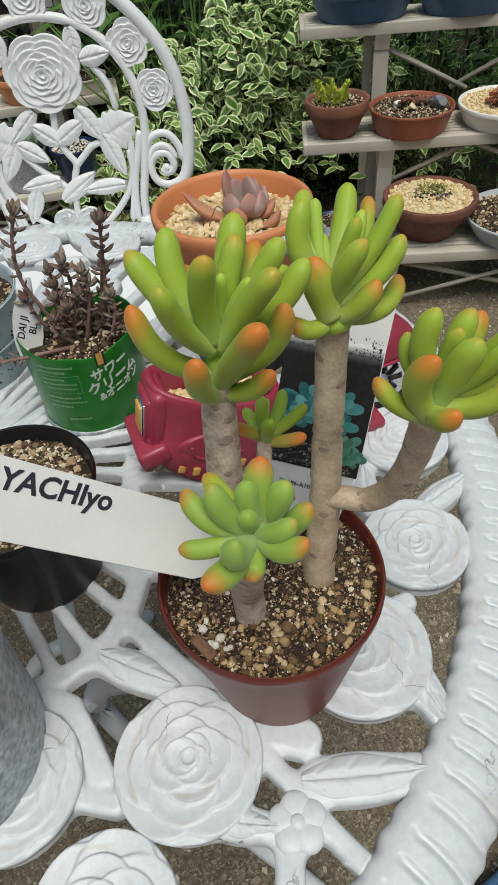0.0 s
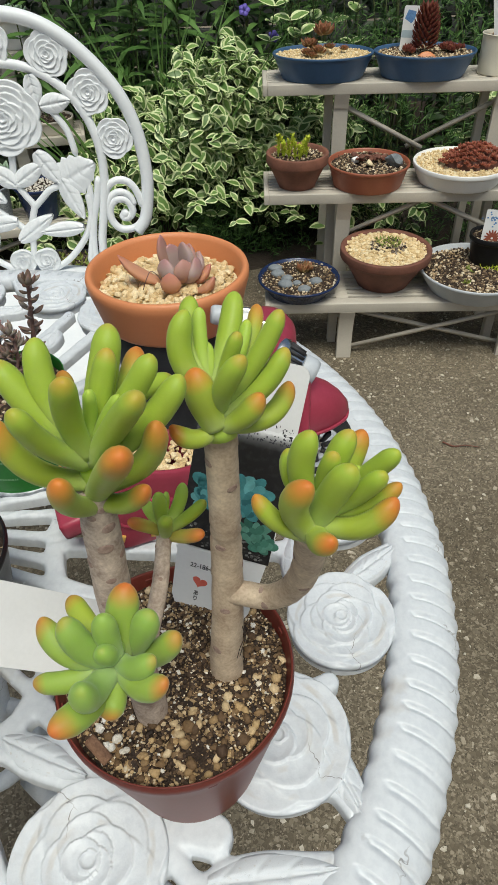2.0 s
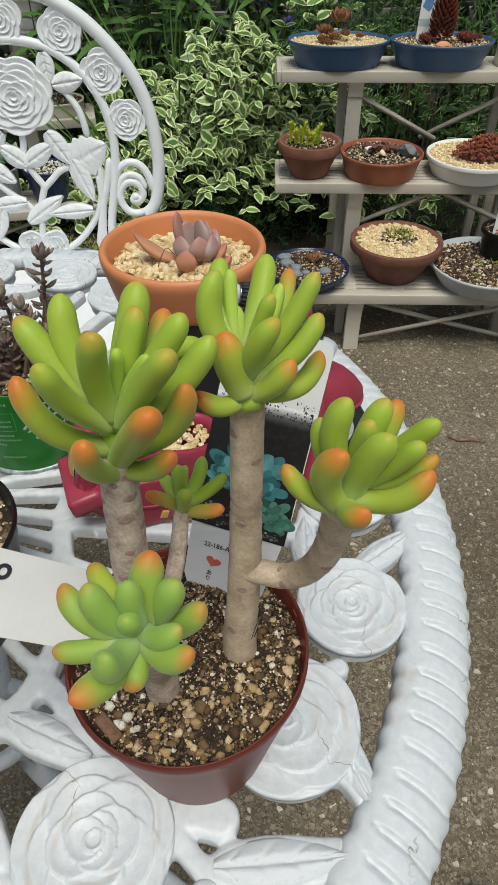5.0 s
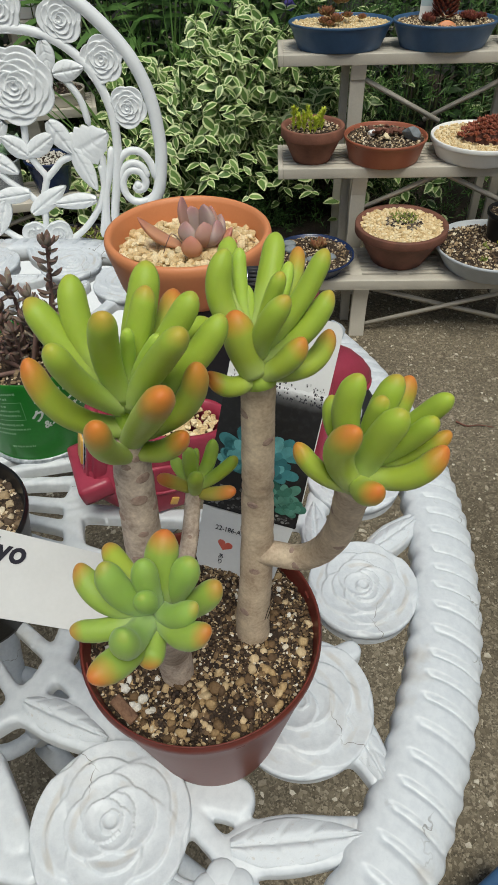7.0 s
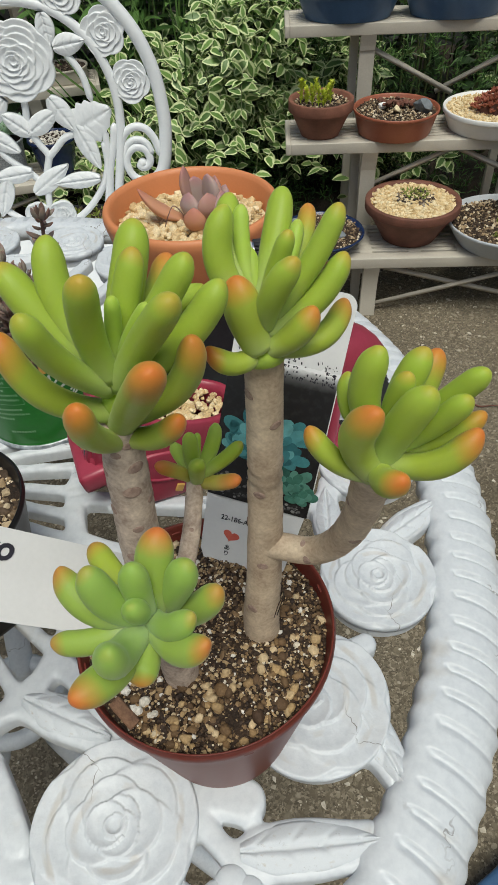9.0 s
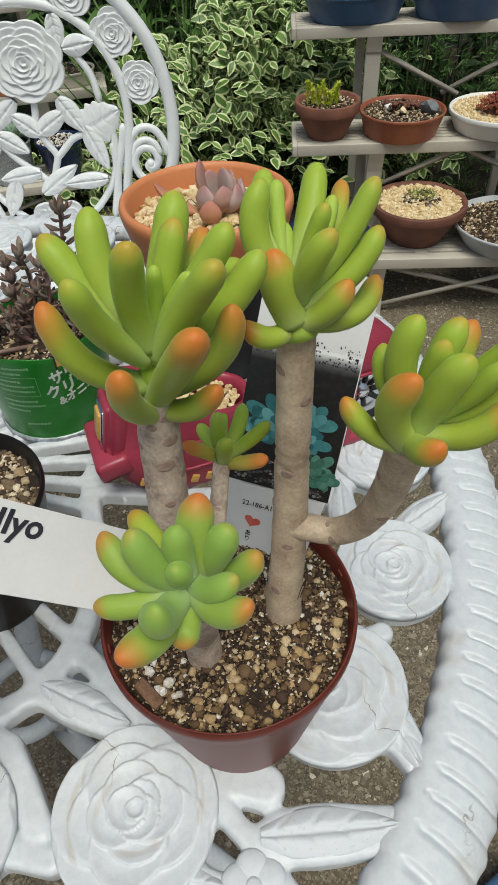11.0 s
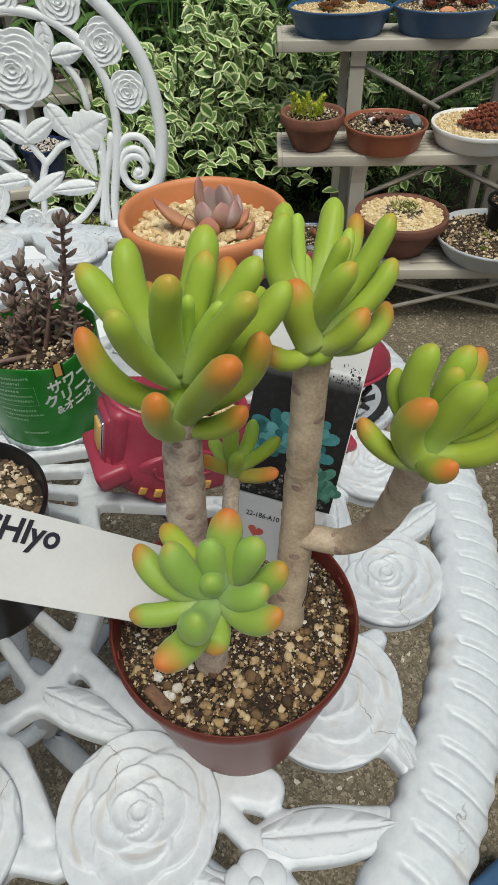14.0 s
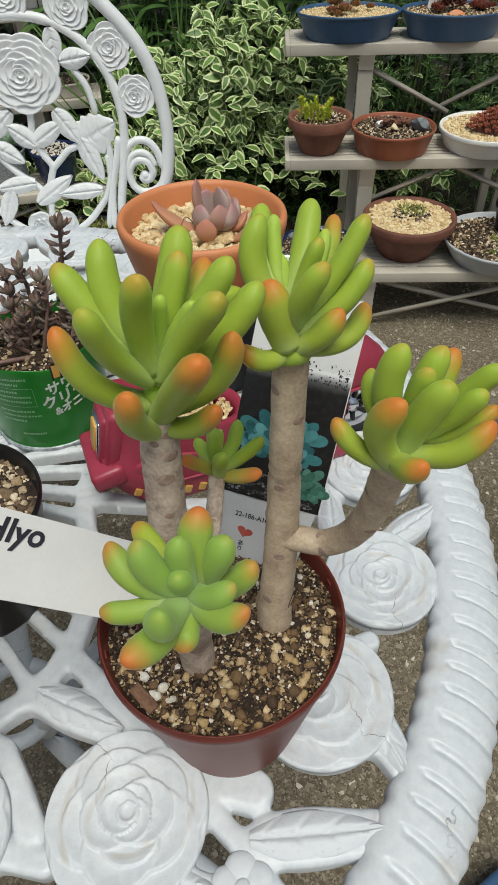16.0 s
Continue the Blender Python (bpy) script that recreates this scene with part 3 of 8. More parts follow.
def web_mesh(name, material, top, deep):
    """A quarter of the cast openwork: the strokes melted together with fillets, edges rounded over, sides going down."""
    nr, na = 250, 420
    rr, aa = np.linspace(0.040, 0.3245, nr), np.radians(np.linspace(-90.0, 0.0, na + 1))
    grid_r, grid_a = np.meshgrid(rr, aa, indexing="ij")
    px, py = grid_r * np.cos(grid_a), grid_r * np.sin(grid_a)
    soft, total = 0.0014, np.zeros_like(px)
    for turn in (-90.0, 0.0, 90.0):
        for wide, pts in STROKES:
            pts = [polar(r, t + turn).xy for r, t in pts]
            best = np.full_like(px, 1.0)
            for p, q in zip(pts, pts[1:]):
                dx, dy = q.x - p.x, q.y - p.y
                t = np.clip(((px - p.x) * dx + (py - p.y) * dy) / max(1e-9, dx * dx + dy * dy), 0, 1)
                best = np.minimum(best, np.hypot(px - p.x - t * dx, py - p.y - t * dy))
            total += np.exp(-np.clip(best - wide, -0.02, 0.05) / soft)
        for lens in LENSES:
            best = np.full_like(px, 1.0)
            for p, wide in lens:
                p = pose(0, 0, 0, 0, 0, turn) @ p
                best = np.minimum(best, np.hypot(px - p.x, py - p.y) - wide)
            total += np.exp(-np.clip(best, -0.02, 0.05) / soft)
        for r, t, size, _, _ in ROSES:
            c = polar(r, t + turn).xy
            total += np.exp(-np.clip(np.hypot(px - c.x, py - c.y) - 0.93 * size, -0.02, 0.05) / soft)
    sd = -soft * np.log(total + 1e-12)
    # pull the points next to the outline onto it
    gx_r, gx_a = np.gradient(sd, rr, axis=0), np.gradient(sd, aa, axis=1) / grid_r
    size = np.sqrt(gx_r ** 2 + gx_a ** 2) + 1e-6
    within = np.pad(sd < 0, 1)
    spread = np.zeros_like(sd, bool)
    for u in (0, 1, 2):
        for v in (0, 1, 2):
            spread |= within[u:u + nr, v:v + na + 1]
    near = spread & (sd >= 0)
    step = np.where(near, sd / size, 0.0)
    edge_free = np.ones_like(sd)
    edge_free[:, 0] = edge_free[:, -1] = 0.0
    new_r, new_a = grid_r - step * gx_r / size, grid_a - edge_free * step * gx_a / size / grid_r
    inside = (sd < 0) | near
    d = np.where(near, 0.0, np.maximum(0.0, -sd))
    e = 0.0030
    q = np.clip(1 - d / e, 0, 1)
    z = top - 0.0024 * (1 - np.sqrt(1 - q ** 2)) + 0.0004 * np.sin(grid_r * 310 + 3 * np.sin(grid_a * 23)) * np.sin(grid_a * 61)
    keep = inside[:-1, :-1] & inside[1:, :-1] & inside[1:, 1:] & inside[:-1, 1:] & ~(near[:-1, :-1] & near[1:, :-1] & near[1:, 1:] & near[:-1, 1:])
    ids = np.full(sd.shape, -1)
    i, j = np.nonzero(keep)
    corner = np.stack([i * (na + 1) + j, (i + 1) * (na + 1) + j, (i + 1) * (na + 1) + j + 1, i * (na + 1) + j + 1], 1)
    used = np.unique(corner)
    ids = np.full(nr * (na + 1), -1)
    ids[used] = np.arange(len(used))
    fr, fa, fz = new_r.ravel()[used], new_a.ravel()[used], z.ravel()[used]
    quads = ids[corner]
    edges = np.concatenate([quads[:, [k, (k + 1) % 4]] for k in range(4)])
    _, first, count = np.unique(np.sort(edges, 1), axis=0, return_index=True, return_counts=True)
    rim_edges = edges[first[count == 1]]
    cut = (used % (na + 1) == 0) | (used % (na + 1) == na)
    rim_edges = rim_edges[~(cut[rim_edges[:, 0]] & cut[rim_edges[:, 1]])]
    on_rim = np.zeros(len(used), bool)
    on_rim[rim_edges.ravel()] = True
    fz[on_rim] = top - 0.0024

    def sample(field, r, a):
        u, v = np.clip((r - rr[0]) / (rr[1] - rr[0]), 0, nr - 1.001), np.clip((a - aa[0]) / (aa[1] - aa[0]), 0, na - 0.001)
        i, j = u.astype(int), v.astype(int)
        u, v = u - i, v - j
        return field[i, j] * (1 - u) * (1 - v) + field[i + 1, j] * u * (1 - v) + field[i, j + 1] * (1 - u) * v + field[i + 1, j + 1] * u * v

    # the outline's points slide onto the true outline
    free = on_rim & ~cut & (fr < 0.3240)
    for _ in range(4):
        r, a = fr[free], fa[free]
        away, gr, ga = sample(sd, r, a), sample(gx_r, r, a), sample(gx_a, r, a)
        long = np.maximum(gr ** 2 + ga ** 2, 0.05)
        fr[free], fa[free] = r - 0.8 * away * gr / long, a - 0.8 * away * ga / long / r
    verts = np.stack([fr * np.cos(fa), fr * np.sin(fa), fz], 1)
    for _ in range(2):
        mean, share = np.zeros_like(verts), np.zeros(len(verts))
        for p, q in ((0, 1), (1, 0)):
            np.add.at(mean, rim_edges[:, p], verts[rim_edges[:, q]])
            np.add.at(share, rim_edges[:, p], 1)
        verts[free] = 0.6 * verts[free] + 0.4 * mean[free] / share[free, None]
    low = verts.copy()
    low[:, 2] = top - deep
    n = len(verts)
    walls = np.stack([rim_edges[:, 1], rim_edges[:, 0], rim_edges[:, 0] + n, rim_edges[:, 1] + n], 1)
    me = bpy.data.meshes.new(name)
    me.from_pydata(np.concatenate([verts, low]).tolist(), [], np.concatenate([quads, walls]).tolist())
    bm = bmesh.new()
    bm.from_mesh(me)
    bmesh.ops.delete(bm, geom=[v for v in bm.verts if not v.link_faces], context="VERTS")
    bmesh.ops.recalc_face_normals(bm, faces=bm.faces)
    bm.to_mesh(me)
    bm.free()
    me.shade_smooth()
    me.materials.append(material)
    return me


WEB = web_mesh("openwork", WHITE, TZ - 0.001, 0.0085)
for _q in range(4):
    _d = 90 * _q
    part("openwork", WEB, None, table, "cast bars flowing into each other").matrix_local = pose(0, 0, 0, 0, 0, _d)
    for _r, _t, _s, _me, _w in ROSES:
        ob = part("rose", _me, None, table)
        ob.matrix_local = Matrix.Translation(polar(_r, _t + _d, TZ - 0.0035)) @ pose(0, 0, 0, 0, 0, _w + 37 * _q) @ Matrix.Diagonal((_s, _s, 0.030, 1))
    for _r, _t, _r2, _t2, _w in LEAVES:
        _p, _o = polar(_r, _t + _d, TZ - 0.0052), polar(_r2, _t2 + _d, TZ - 0.0052)
        _l = (_o - _p).length
        ob = part("leaf", LEAF_T, None, table)
        ob.matrix_local = Matrix.Translation(_p) @ pose(0, 0, 0, 0, 0, math.degrees(math.atan2(_o.y - _p.y, _o.x - _p.x))) @ Matrix.Diagonal((_l, 0.86 * _w / 0.46, 0.042, 1))
    # small flower
    _b = bmesh.new()
    for _k in range(5):
        _a = radians(72 * _k + 20)
        lathe([(0, 0.0052), (0.0028, 0.0047), (0.0048, 0.0032), (0.0058, 0.0), (0.006, -0.004)], 16, _b, m=Matrix.Translation((0.0052 * math.cos(_a), 0.0052 * math.sin(_a), 0)))
    lathe([(0, 0.0070), (0.0016, 0.0066), (0.0026, 0.0052), (0.003, 0)], 14, _b)
    part("blossom", _b, WHITE, table).matrix_local = Matrix.Translation(polar(0.2949, -46.2 + _d, TZ - 0.0012)) @ Matrix.Diagonal((1.1, 1.1, 0.42, 1))
part("hub", lathe([(0.018, -0.012), (0.018, 0.0), (0.024, 0.003), (0.04, 0.002), (0.046, -0.003), (0.046, -0.012), (0.018, -0.012)], 48, m=Matrix.Translation((0, 0, TZ))), WHITE, table)
# under-frame and legs
for _k in range(3):
    _t = 90 + 120 * _k
    _b = tube(spline([polar(0.26, _t, TZ - 0.012), polar(0.20, _t, TZ - 0.10), polar(0.035, _t, 0.36), polar(0.09, _t, 0.2), polar(0.22, _t, 0.06), polar(0.27, _t, 0.006)], 8), 0.011, 10)
    part("leg", _b, WHITE, table)
part("stretcher", tube([polar(0.037, t, 0.36) for t in range(0, 360, 15)], 0.008, 8, closed=True), WHITE, table)


# ---------- pots ----------
def pot(name, place, rim, base, high, material, label, lip=0.004, lip_high=0.012, wall=0.0025, soil_at=0.85, turn=0.0, oval=1.0, seg=72, group="", shape=None, tilt=(0, 0)):
    """A pot with wall thickness, a rolled lip and a foot; the thing's origin is the middle of its foot."""
    ob = thing(name, Matrix.Translation(place) @ pose(0, 0, 0, tilt[0], tilt[1], turn), label, "plant pot", group)
    mid = shape or (lambda s: base + (rim - lip - base) * s)
    prof = [(0, 0.001), (base * 0.86, 0.001), (base * 0.9, 0), (base * 0.985, 0.0006), (base, 0.003)]
    prof += [(mid(s), 0.003 + (high - lip_high - 0.003) * s) for s in (0.12, 0.3, 0.5, 0.7, 0.88, 1.0)]
    prof += [(rim - 0.0006, high - lip_high + 0.0015), (rim, high - lip_high + 0.003), (rim, high - 0.0015), (rim - 0.0008, high - 0.0003), (rim - wall * 0.6, high),
             (rim - wall - lip * 0.3, high - 0.0006), (rim - wall - lip * 0.5, high - 0.003)]
    prof += [(mid(s) - wall, 0.003 + (high - 0.003) * s) for s in (0.85, 0.6, 0.3, 0.06)] + [(0, 0.005)]
    part("body", lathe(prof, seg, oval=oval), material, ob)
    return ob


def soil_bed(parent, radius, z, material, spots, mound=0.0, oval=1.0, grit=None, seed=1, bare=SOIL):
    """The earth in a pot, with its stones joined into one mesh."""
    bm = bmesh.new()
    rings = [[bm.verts.new((0, 0, z + mound))]]
    for i in range(1, 15):
        r = radius * i / 14
        rings.append([bm.verts.new((r * math.cos(a), oval * r * math.sin(a), z + mound * (1 - (i / 14) ** 2) + 0.0012 * noise.noise(Vector((r * math.cos(a), r * math.sin(a), seed)) * 160)))
                      for a in (2 * math.pi * k / 48 for k in range(48))])
    for k in range(48):
        bm.faces.new((rings[0][0], rings[1][k], rings[1][(k + 1) % 48]))
    for p, q in zip(rings[1:], rings[2:]):
        for k in range(48):
            n = (k + 1) % 48
            bm.faces.new((p[k], q[k], q[n], p[n]))
    bed = part("soil", bm, bare, parent, "dark crumbly potting soil")
    if spots:
        part("gravel", gravel_mesh("gravel", spots, material, seed), None, bed, "loose mixed gravel on the soil", kind="stuff")
    return bed


# the brown pot
POT = pot("flower_pot", (0.0275, 0.1965, 0.6550), 0.0435, 0.0297, 0.0780, BROWN_PLASTIC, "reddish brown plastic pot standing on the rose table",
          lip=0.0011, lip_high=0.0075, wall=0.0009)
_h = lambda x, y: 0.0707 + 0.0032 * (1 - (x * x + y * y) / 0.0017) + 0.0015 * noise.noise(Vector((x, y, 0)) * 60)
_spots = scatter(0.0405, 10500, 0.00032, 0.00085, _h, 11) + scatter(0.0395, 900, 0.0006, 0.0014, _h, 12, power=1.8)
_bed = soil_bed(POT, 0.0412, 0.0702, PUMICE, _spots, 0.0032, seed=3)
# the coarse tan gravel lies along the front and the edge of the pot, white perlite in crumbs
_near = lambda x, y: y < -0.019 + 0.006 * math.sin(x * 150) or (math.hypot(x, y) > 0.0325 and x > -0.02) or (x > 0.020 and y < 0.02)
_coarse = [q for q in scatter(0.0392, 480, 0.0008, 0.0023, lambda x, y: _h(x, y) - 0.0003, 13, power=1.5) if _near(q[0][0], q[0][1])]
_coarse += [q for q in scatter(0.0385, 95, 0.0018, 0.0029, lambda x, y: _h(x, y) + 0.0002, 15, power=1.3) if q[0][1] < -0.017 + 0.5 * max(0.0, q[0][0])]
_crumbs = scatter(0.039, 170, 0.0005, 0.0012, _h, 14, power=2.2) + [((-0.021 + 0.006 * math.cos(k * 2.4), -0.022 + 0.006 * math.sin(k * 1.7), 0.0728), 0.0013 + 0.0011 * ((k * 7) % 5) / 5) for k in range(11)]
_m = gravel_mesh("coarse_gravel", _coarse, TAN_GRAVEL, 5)
_m.shade_smooth()
part("coarse_gravel", _m, None, _bed, "tan pumice stones", kind="stuff")
part("perlite", gravel_mesh("perlite", _crumbs, PERLITE, 6), None, _bed, "white perlite crumbs", kind="stuff")
_b = box(bmesh.new(), (-0.0021, -0.0052, -0.0010), (0.0021, 0.0052, 0.0010), 0.0007, m=Matrix.Translation((-0.0265, -0.0265, 0.0732)) @ pose(0, 0, 0, 14, -20, 38))
part("bark_chip", _b, plain("bark_chip", (0.11, 0.055, 0.032), (0.26, 0.145, 0.085), 0.85, 300, 1200, 0.6, 0.0008), _bed, "brown chip of bark")
for _k in range(4):
    _a = radians(15 + 90 * _k)
    part("tab", box(bmesh.new(), (-0.0016, -0.0008, -0.003), (0.0016, 0.0012, 0.0), 0.0003, m=Matrix.Translation((0.0420 * math.cos(_a), 0.0420 * math.sin(_a), 0.0745)) @ pose(0, 0, 0, 0, 0, 15 + 90 * _k - 90)), BROWN_PLASTIC, POT)

# ---------- the jelly-bean sedum ----------
LEAF_OUT = leaf_skin("leaf_blushed", (0.43, 0.54, 0.19), (0.338, 0.455, 0.056), (0.56, 0.25, 0.050), 0.92, 1.13, 0.47, 0.40, 0.10)
LEAF_RED = leaf_skin("leaf_red", (0.42, 0.52, 0.17), (0.345, 0.430, 0.056), (0.62, 0.155, 0.036), 0.70, 1.05, 0.47, 0.40, 0.10)
LEAF_YOUNG = leaf_skin("leaf_young", (0.44, 0.58, 0.17), (0.375, 0.52, 0.080), (0.44, 0.45, 0.07), 0.93, 1.2, 0.47, 0.45, 0.10)
LEAF_BLOOM = leaf_skin("leaf_bloom", (0.36, 0.49, 0.22), (0.275, 0.420, 0.085), (0.50, 0.28, 0.055), 0.94, 1.16, 0.50, 0.40, 0.16)
LEAF_TIPPED = leaf_skin("leaf_red_tipped", (0.36, 0.48, 0.20), (0.290, 0.410, 0.074), (0.60, 0.150, 0.040), 0.78, 1.06, 0.50, 0.40, 0.16)
LEAF_ORANGE = leaf_skin("leaf_orange", (0.44, 0.47, 0.13), (0.48, 0.42, 0.085), (0.66, 0.200, 0.050), 0.45, 0.95, 0.48, 0.40, 0.10)


BEAN_SKIN = {"g": LEAF_OUT, "r": LEAF_RED, "y": LEAF_YOUNG, "b": LEAF_BLOOM, "t": LEAF_TIPPED, "o": LEAF_ORANGE}


def shoot(low, high):
    """The end of a stem on which leaves stand: its foot, its direction."""
    low, high = Vector(low), Vector(high)
    return low, (high - low).normalized()


def bean(tip_of, kind, tip, bow, width, up):
    """One fat club-shaped leaf, in millimetres: tip from the shoot's foot, bow of its middle, its width, and how far up the shoot it stands."""
    low, axis = tip_of
    on, tip, bow, r = low + axis * (up / 1000), low + Vector(tip) / 1000, Vector(bow) / 1000, width / 1980
    d = tip - on
    out = d - axis * d.dot(axis)
    foot = on + out.normalized() * min(0.0014, 0.4 * out.length)
    z = tip - foot
    long = z.length
    z.normalize()
    x = out - z * out.dot(z)
    x = x.normalized() if x.length > 1e-5 else z.orthogonal().normalized()
    y = z.cross(x)
    inv = Matrix((x, y, z))
    bend = inv @ bow
    n, seg = 26, 18
    bm, rings = bmesh.new(), []
    cap = min(0.5, 1.45 * r / long)
    seed = Vector((tip.x * 900, tip.y * 900, tip.z * 900))
    for i in range(n + 1):
        s = 1 - (1 - i / n) ** 1.6
        q = min(1.0, s / 0.55)
        k = 0.86 + 0.14 * q * q * (3 - 2 * q)
        k *= 1 - 0.16 * max(0.0, (s - 0.55) / 0.45) ** 2
        if s > 1 - cap:
            k *= math.sqrt(max(0.0004, 1 - ((s - 1 + cap) / cap) ** 2.15))
        c = bend * (4 * s * (1 - s)) + Vector((0, 0, long * s))
        t = (bend * (4 - 8 * s) + Vector((0, 0, long))).normalized()
        side = Vector((0, 1, 0))
        over = side.cross(t).normalized()
        side = t.cross(over)
        ring = []
        for j in range(seg):
            a = 2 * math.pi * j / seg
            w = r * k * (1 + 0.035 * noise.noise(Vector((math.cos(a), math.sin(a), 3 * s)) * 0.9 + seed))
            ring.append(bm.verts.new((c + over * (0.90 * w * math.cos(a)) + side * (w * math.sin(a))) / long))
        rings.append(ring)
    for p, q in zip(rings, rings[1:]):
        for j in range(seg):
            m = (j + 1) % seg
            bm.faces.new((p[j], p[m], q[m], q[j]))
    bm.faces.new(rings[0][::-1])
    bm.faces.new(rings[-1])
    ob = part("leaf", bm, BEAN_SKIN[kind], plant)
    ob.matrix_local = Matrix.Translation(foot) @ inv.transposed().to_4x4() @ Matrix.Scale(long, 4)
    return ob


DRY = plain("dry_husk", (0.42, 0.27, 0.14), (0.58, 0.42, 0.25), 0.8, 120, 500, 0.4)
INK_BROWN = plain("dark_fibre", (0.03, 0.02, 0.012), (0.06, 0.04, 0.025), 0.8, 120, 500, 0.0)
plant = thing("sedum_plant", (0, 0, 0), "branching jelly-bean sedum with fat green leaves blushed orange at the tips", "succulent")


def stem(name, pts, radii, material, scars=10, seed=0, label=""):
    line = spline(pts, 10)
    ob = part(name, tube(line, radii, 24, rough=0.05), material, plant, label)
    rng = random.Random(seed)
    for k in range(scars):
        # old leaf scars wind up the stem, closer together towards the shoot
        i = min(len(line) - 3, int(len(line) * (0.18 + 0.80 * ((k + rng.uniform(0.1, 0.9)) / scars) ** 0.7)))
        p, ahead = line[i], (line[i + 1] - line[i - 1]).normalized()
        a = 2.4 * k + rng.uniform(-0.4, 0.4)
        side = ahead.cross(Vector((math.cos(a), math.sin(a), 0.2))).normalized()
        r = radii[0] + (radii[1] - radii[0]) * i / len(line)
        s = r * rng.uniform(0.22, 0.40)
        across = ahead.cross(side).normalized()
        turn = Matrix((across, side.cross(across), side)).transposed().to_4x4()
        bm = bmesh.new()
        rows = []
        for u, lift in ((1.0, -0.30), (0.88, 0.02), (0.62, 0.05), (0.40, 0.00), (0.0, 0.10)):
            ring = []
            for j in range(14 if u else 1):
                b = 2 * math.pi * j / 14
                wx, wy = s * 1.15 * u * math.cos(b), s * 0.85 * u * math.sin(b) * (1 + 0.2 * math.sin(b))
                ring.append(bm.verts.new(p + turn.to_3x3() @ Vector((wx, wy, math.sqrt(max(1e-9, r * r - wx * wx)) + 0.0004 * lift + 0.0001))))
            rows.append(ring)
        for q, w in zip(rows, rows[1:]):
            for j in range(14):
                m = (j + 1) % 14
                bm.faces.new((q[j], q[m], w[m], w[j]) if len(w) > 1 else (q[j], q[m], w[0]))
        part("scar", bm, SCAR, ob)
    return ob


stem("main_stem", [(0.0457, 0.1950, 0.7215), (0.0464, 0.1958, 0.738), (0.0482, 0.1982, 0.763), (0.0494, 0.2005, 0.80), (0.0499, 0.1978, 0.845)], (0.0064, 0.0043), BARK_PALE, 16, 1, "pale smooth stem with old leaf scars")
stem("side_branch", [(0.0480, 0.1980, 0.7725), (0.0540, 0.1965, 0.7715), (0.0622, 0.1938, 0.7722), (0.0685, 0.1893, 0.7825), (0.0708, 0.1820, 0.8030), (0.0694, 0.1712, 0.8320)], (0.0041, 0.0043), BARK_PALE, 8, 2)
stem("second_stem", [(0.0190, 0.1815, 0.718), (0.0184, 0.1820, 0.745), (0.0167, 0.1830, 0.788), (0.0174, 0.1842, 0.815), (0.0184, 0.1850, 0.838)], (0.0060, 0.0045), BARK, 26, 3, "grey-brown stem ringed with leaf scars")
stem("twig", [(0.0182, 0.1826, 0.750), (0.0228, 0.1885, 0.766), (0.0275, 0.1975, 0.780), (0.0300, 0.2096, 0.7905)], (0.0031, 0.0024), BARK, 8, 4)
stem("front_branch", [(0.0188, 0.1818, 0.744), (0.0200, 0.172, 0.768), (0.0216, 0.162, 0.793), (0.0238, 0.1500, 0.8185)], (0.0056, 0.0044), BARK, 8, 5)


def core(tip_of, long, thick):
    """The green end of a stem, between the leaf feet."""
    low, axis = tip_of
    part("shoot_tip", tube([low - axis * 0.002 + axis * long * k / 6 for k in range(7)], (thick, 0.45 * thick), 14), LEAF_YOUNG, plant, "pale green growing tip")


SHOOT_A = shoot((0.0183, 0.1851, 0.8314), (0.0193, 0.1853, 0.848))
core(SHOOT_A, 0.022, 0.0042)
bean(SHOOT_A, "g", (-16.7, 10.3, 37.1), (-0.8, -0.5, -0.4), 6.9, 16.8)
bean(SHOOT_A, "g", (-7.2, 12.8, 40.6), (-2.7, -0.8, -0.4), 6.6, 17.7)
bean(SHOOT_A, "g", (1.8, -7.0, 42.6), (-1.8, 1.1, 0.3), 6.1, 17.7)
bean(SHOOT_A, "r", (-4.8, 18.1, 27.7), (-0.9, -0.3, 0.1), 5.0, 18.6)
bean(SHOOT_A, "g", (8.7, 14.9, 41.5), (0.3, 0.2, -0.2), 7.1, 18.6)
bean(SHOOT_A, "g", (8.5, 8.9, 39.0), (-0.1, 0.4, -0.1), 5.8, 18.6)
bean(SHOOT_A, "r", (13.1, 22.1, 30.3), (1.8, -0.7, -0.4), 5.9, 18.6)
bean(SHOOT_A, "g", (18.2, 4.1, 39.5), (0.7, 0.7, -0.6), 6.3, 18.6)
bean(SHOOT_A, "g", (15.7, -9.4, 39.3), (0.3, 0.9, 0.2), 6.6, 15.7)
bean(SHOOT_A, "g", (23.7, 3.5, 34.3), (1.9, -0.1, -2.1), 7.0, 15.4)
bean(SHOOT_A, "g", (20.9, 17.3, 24.0), (-0.9, 0.1, 2.7), 5.2, 18.6)
bean(SHOOT_A, "r", (17.4, -4.6, 28.2), (4.0, 0.5, -2.7), 6.7, 7.0)
bean(SHOOT_A, "r", (11.5, -16.7, 30.9), (0.1, 0.1, 0.0), 7.4, 5.7)
bean(SHOOT_A, "r", (13.8, -7.9, 12.5), (1.0, -1.0, -1.7), 5.7, 1.8)
bean(SHOOT_A, "r", (-2.8, -14.0, 22.4), (-2.0, -1.6, -1.1), 6.2, 1.2)
bean(SHOOT_A, "r", (-16.7, -1.1, 30.0), (-3.1, -2.4, -2.3), 6.3, 8.4)
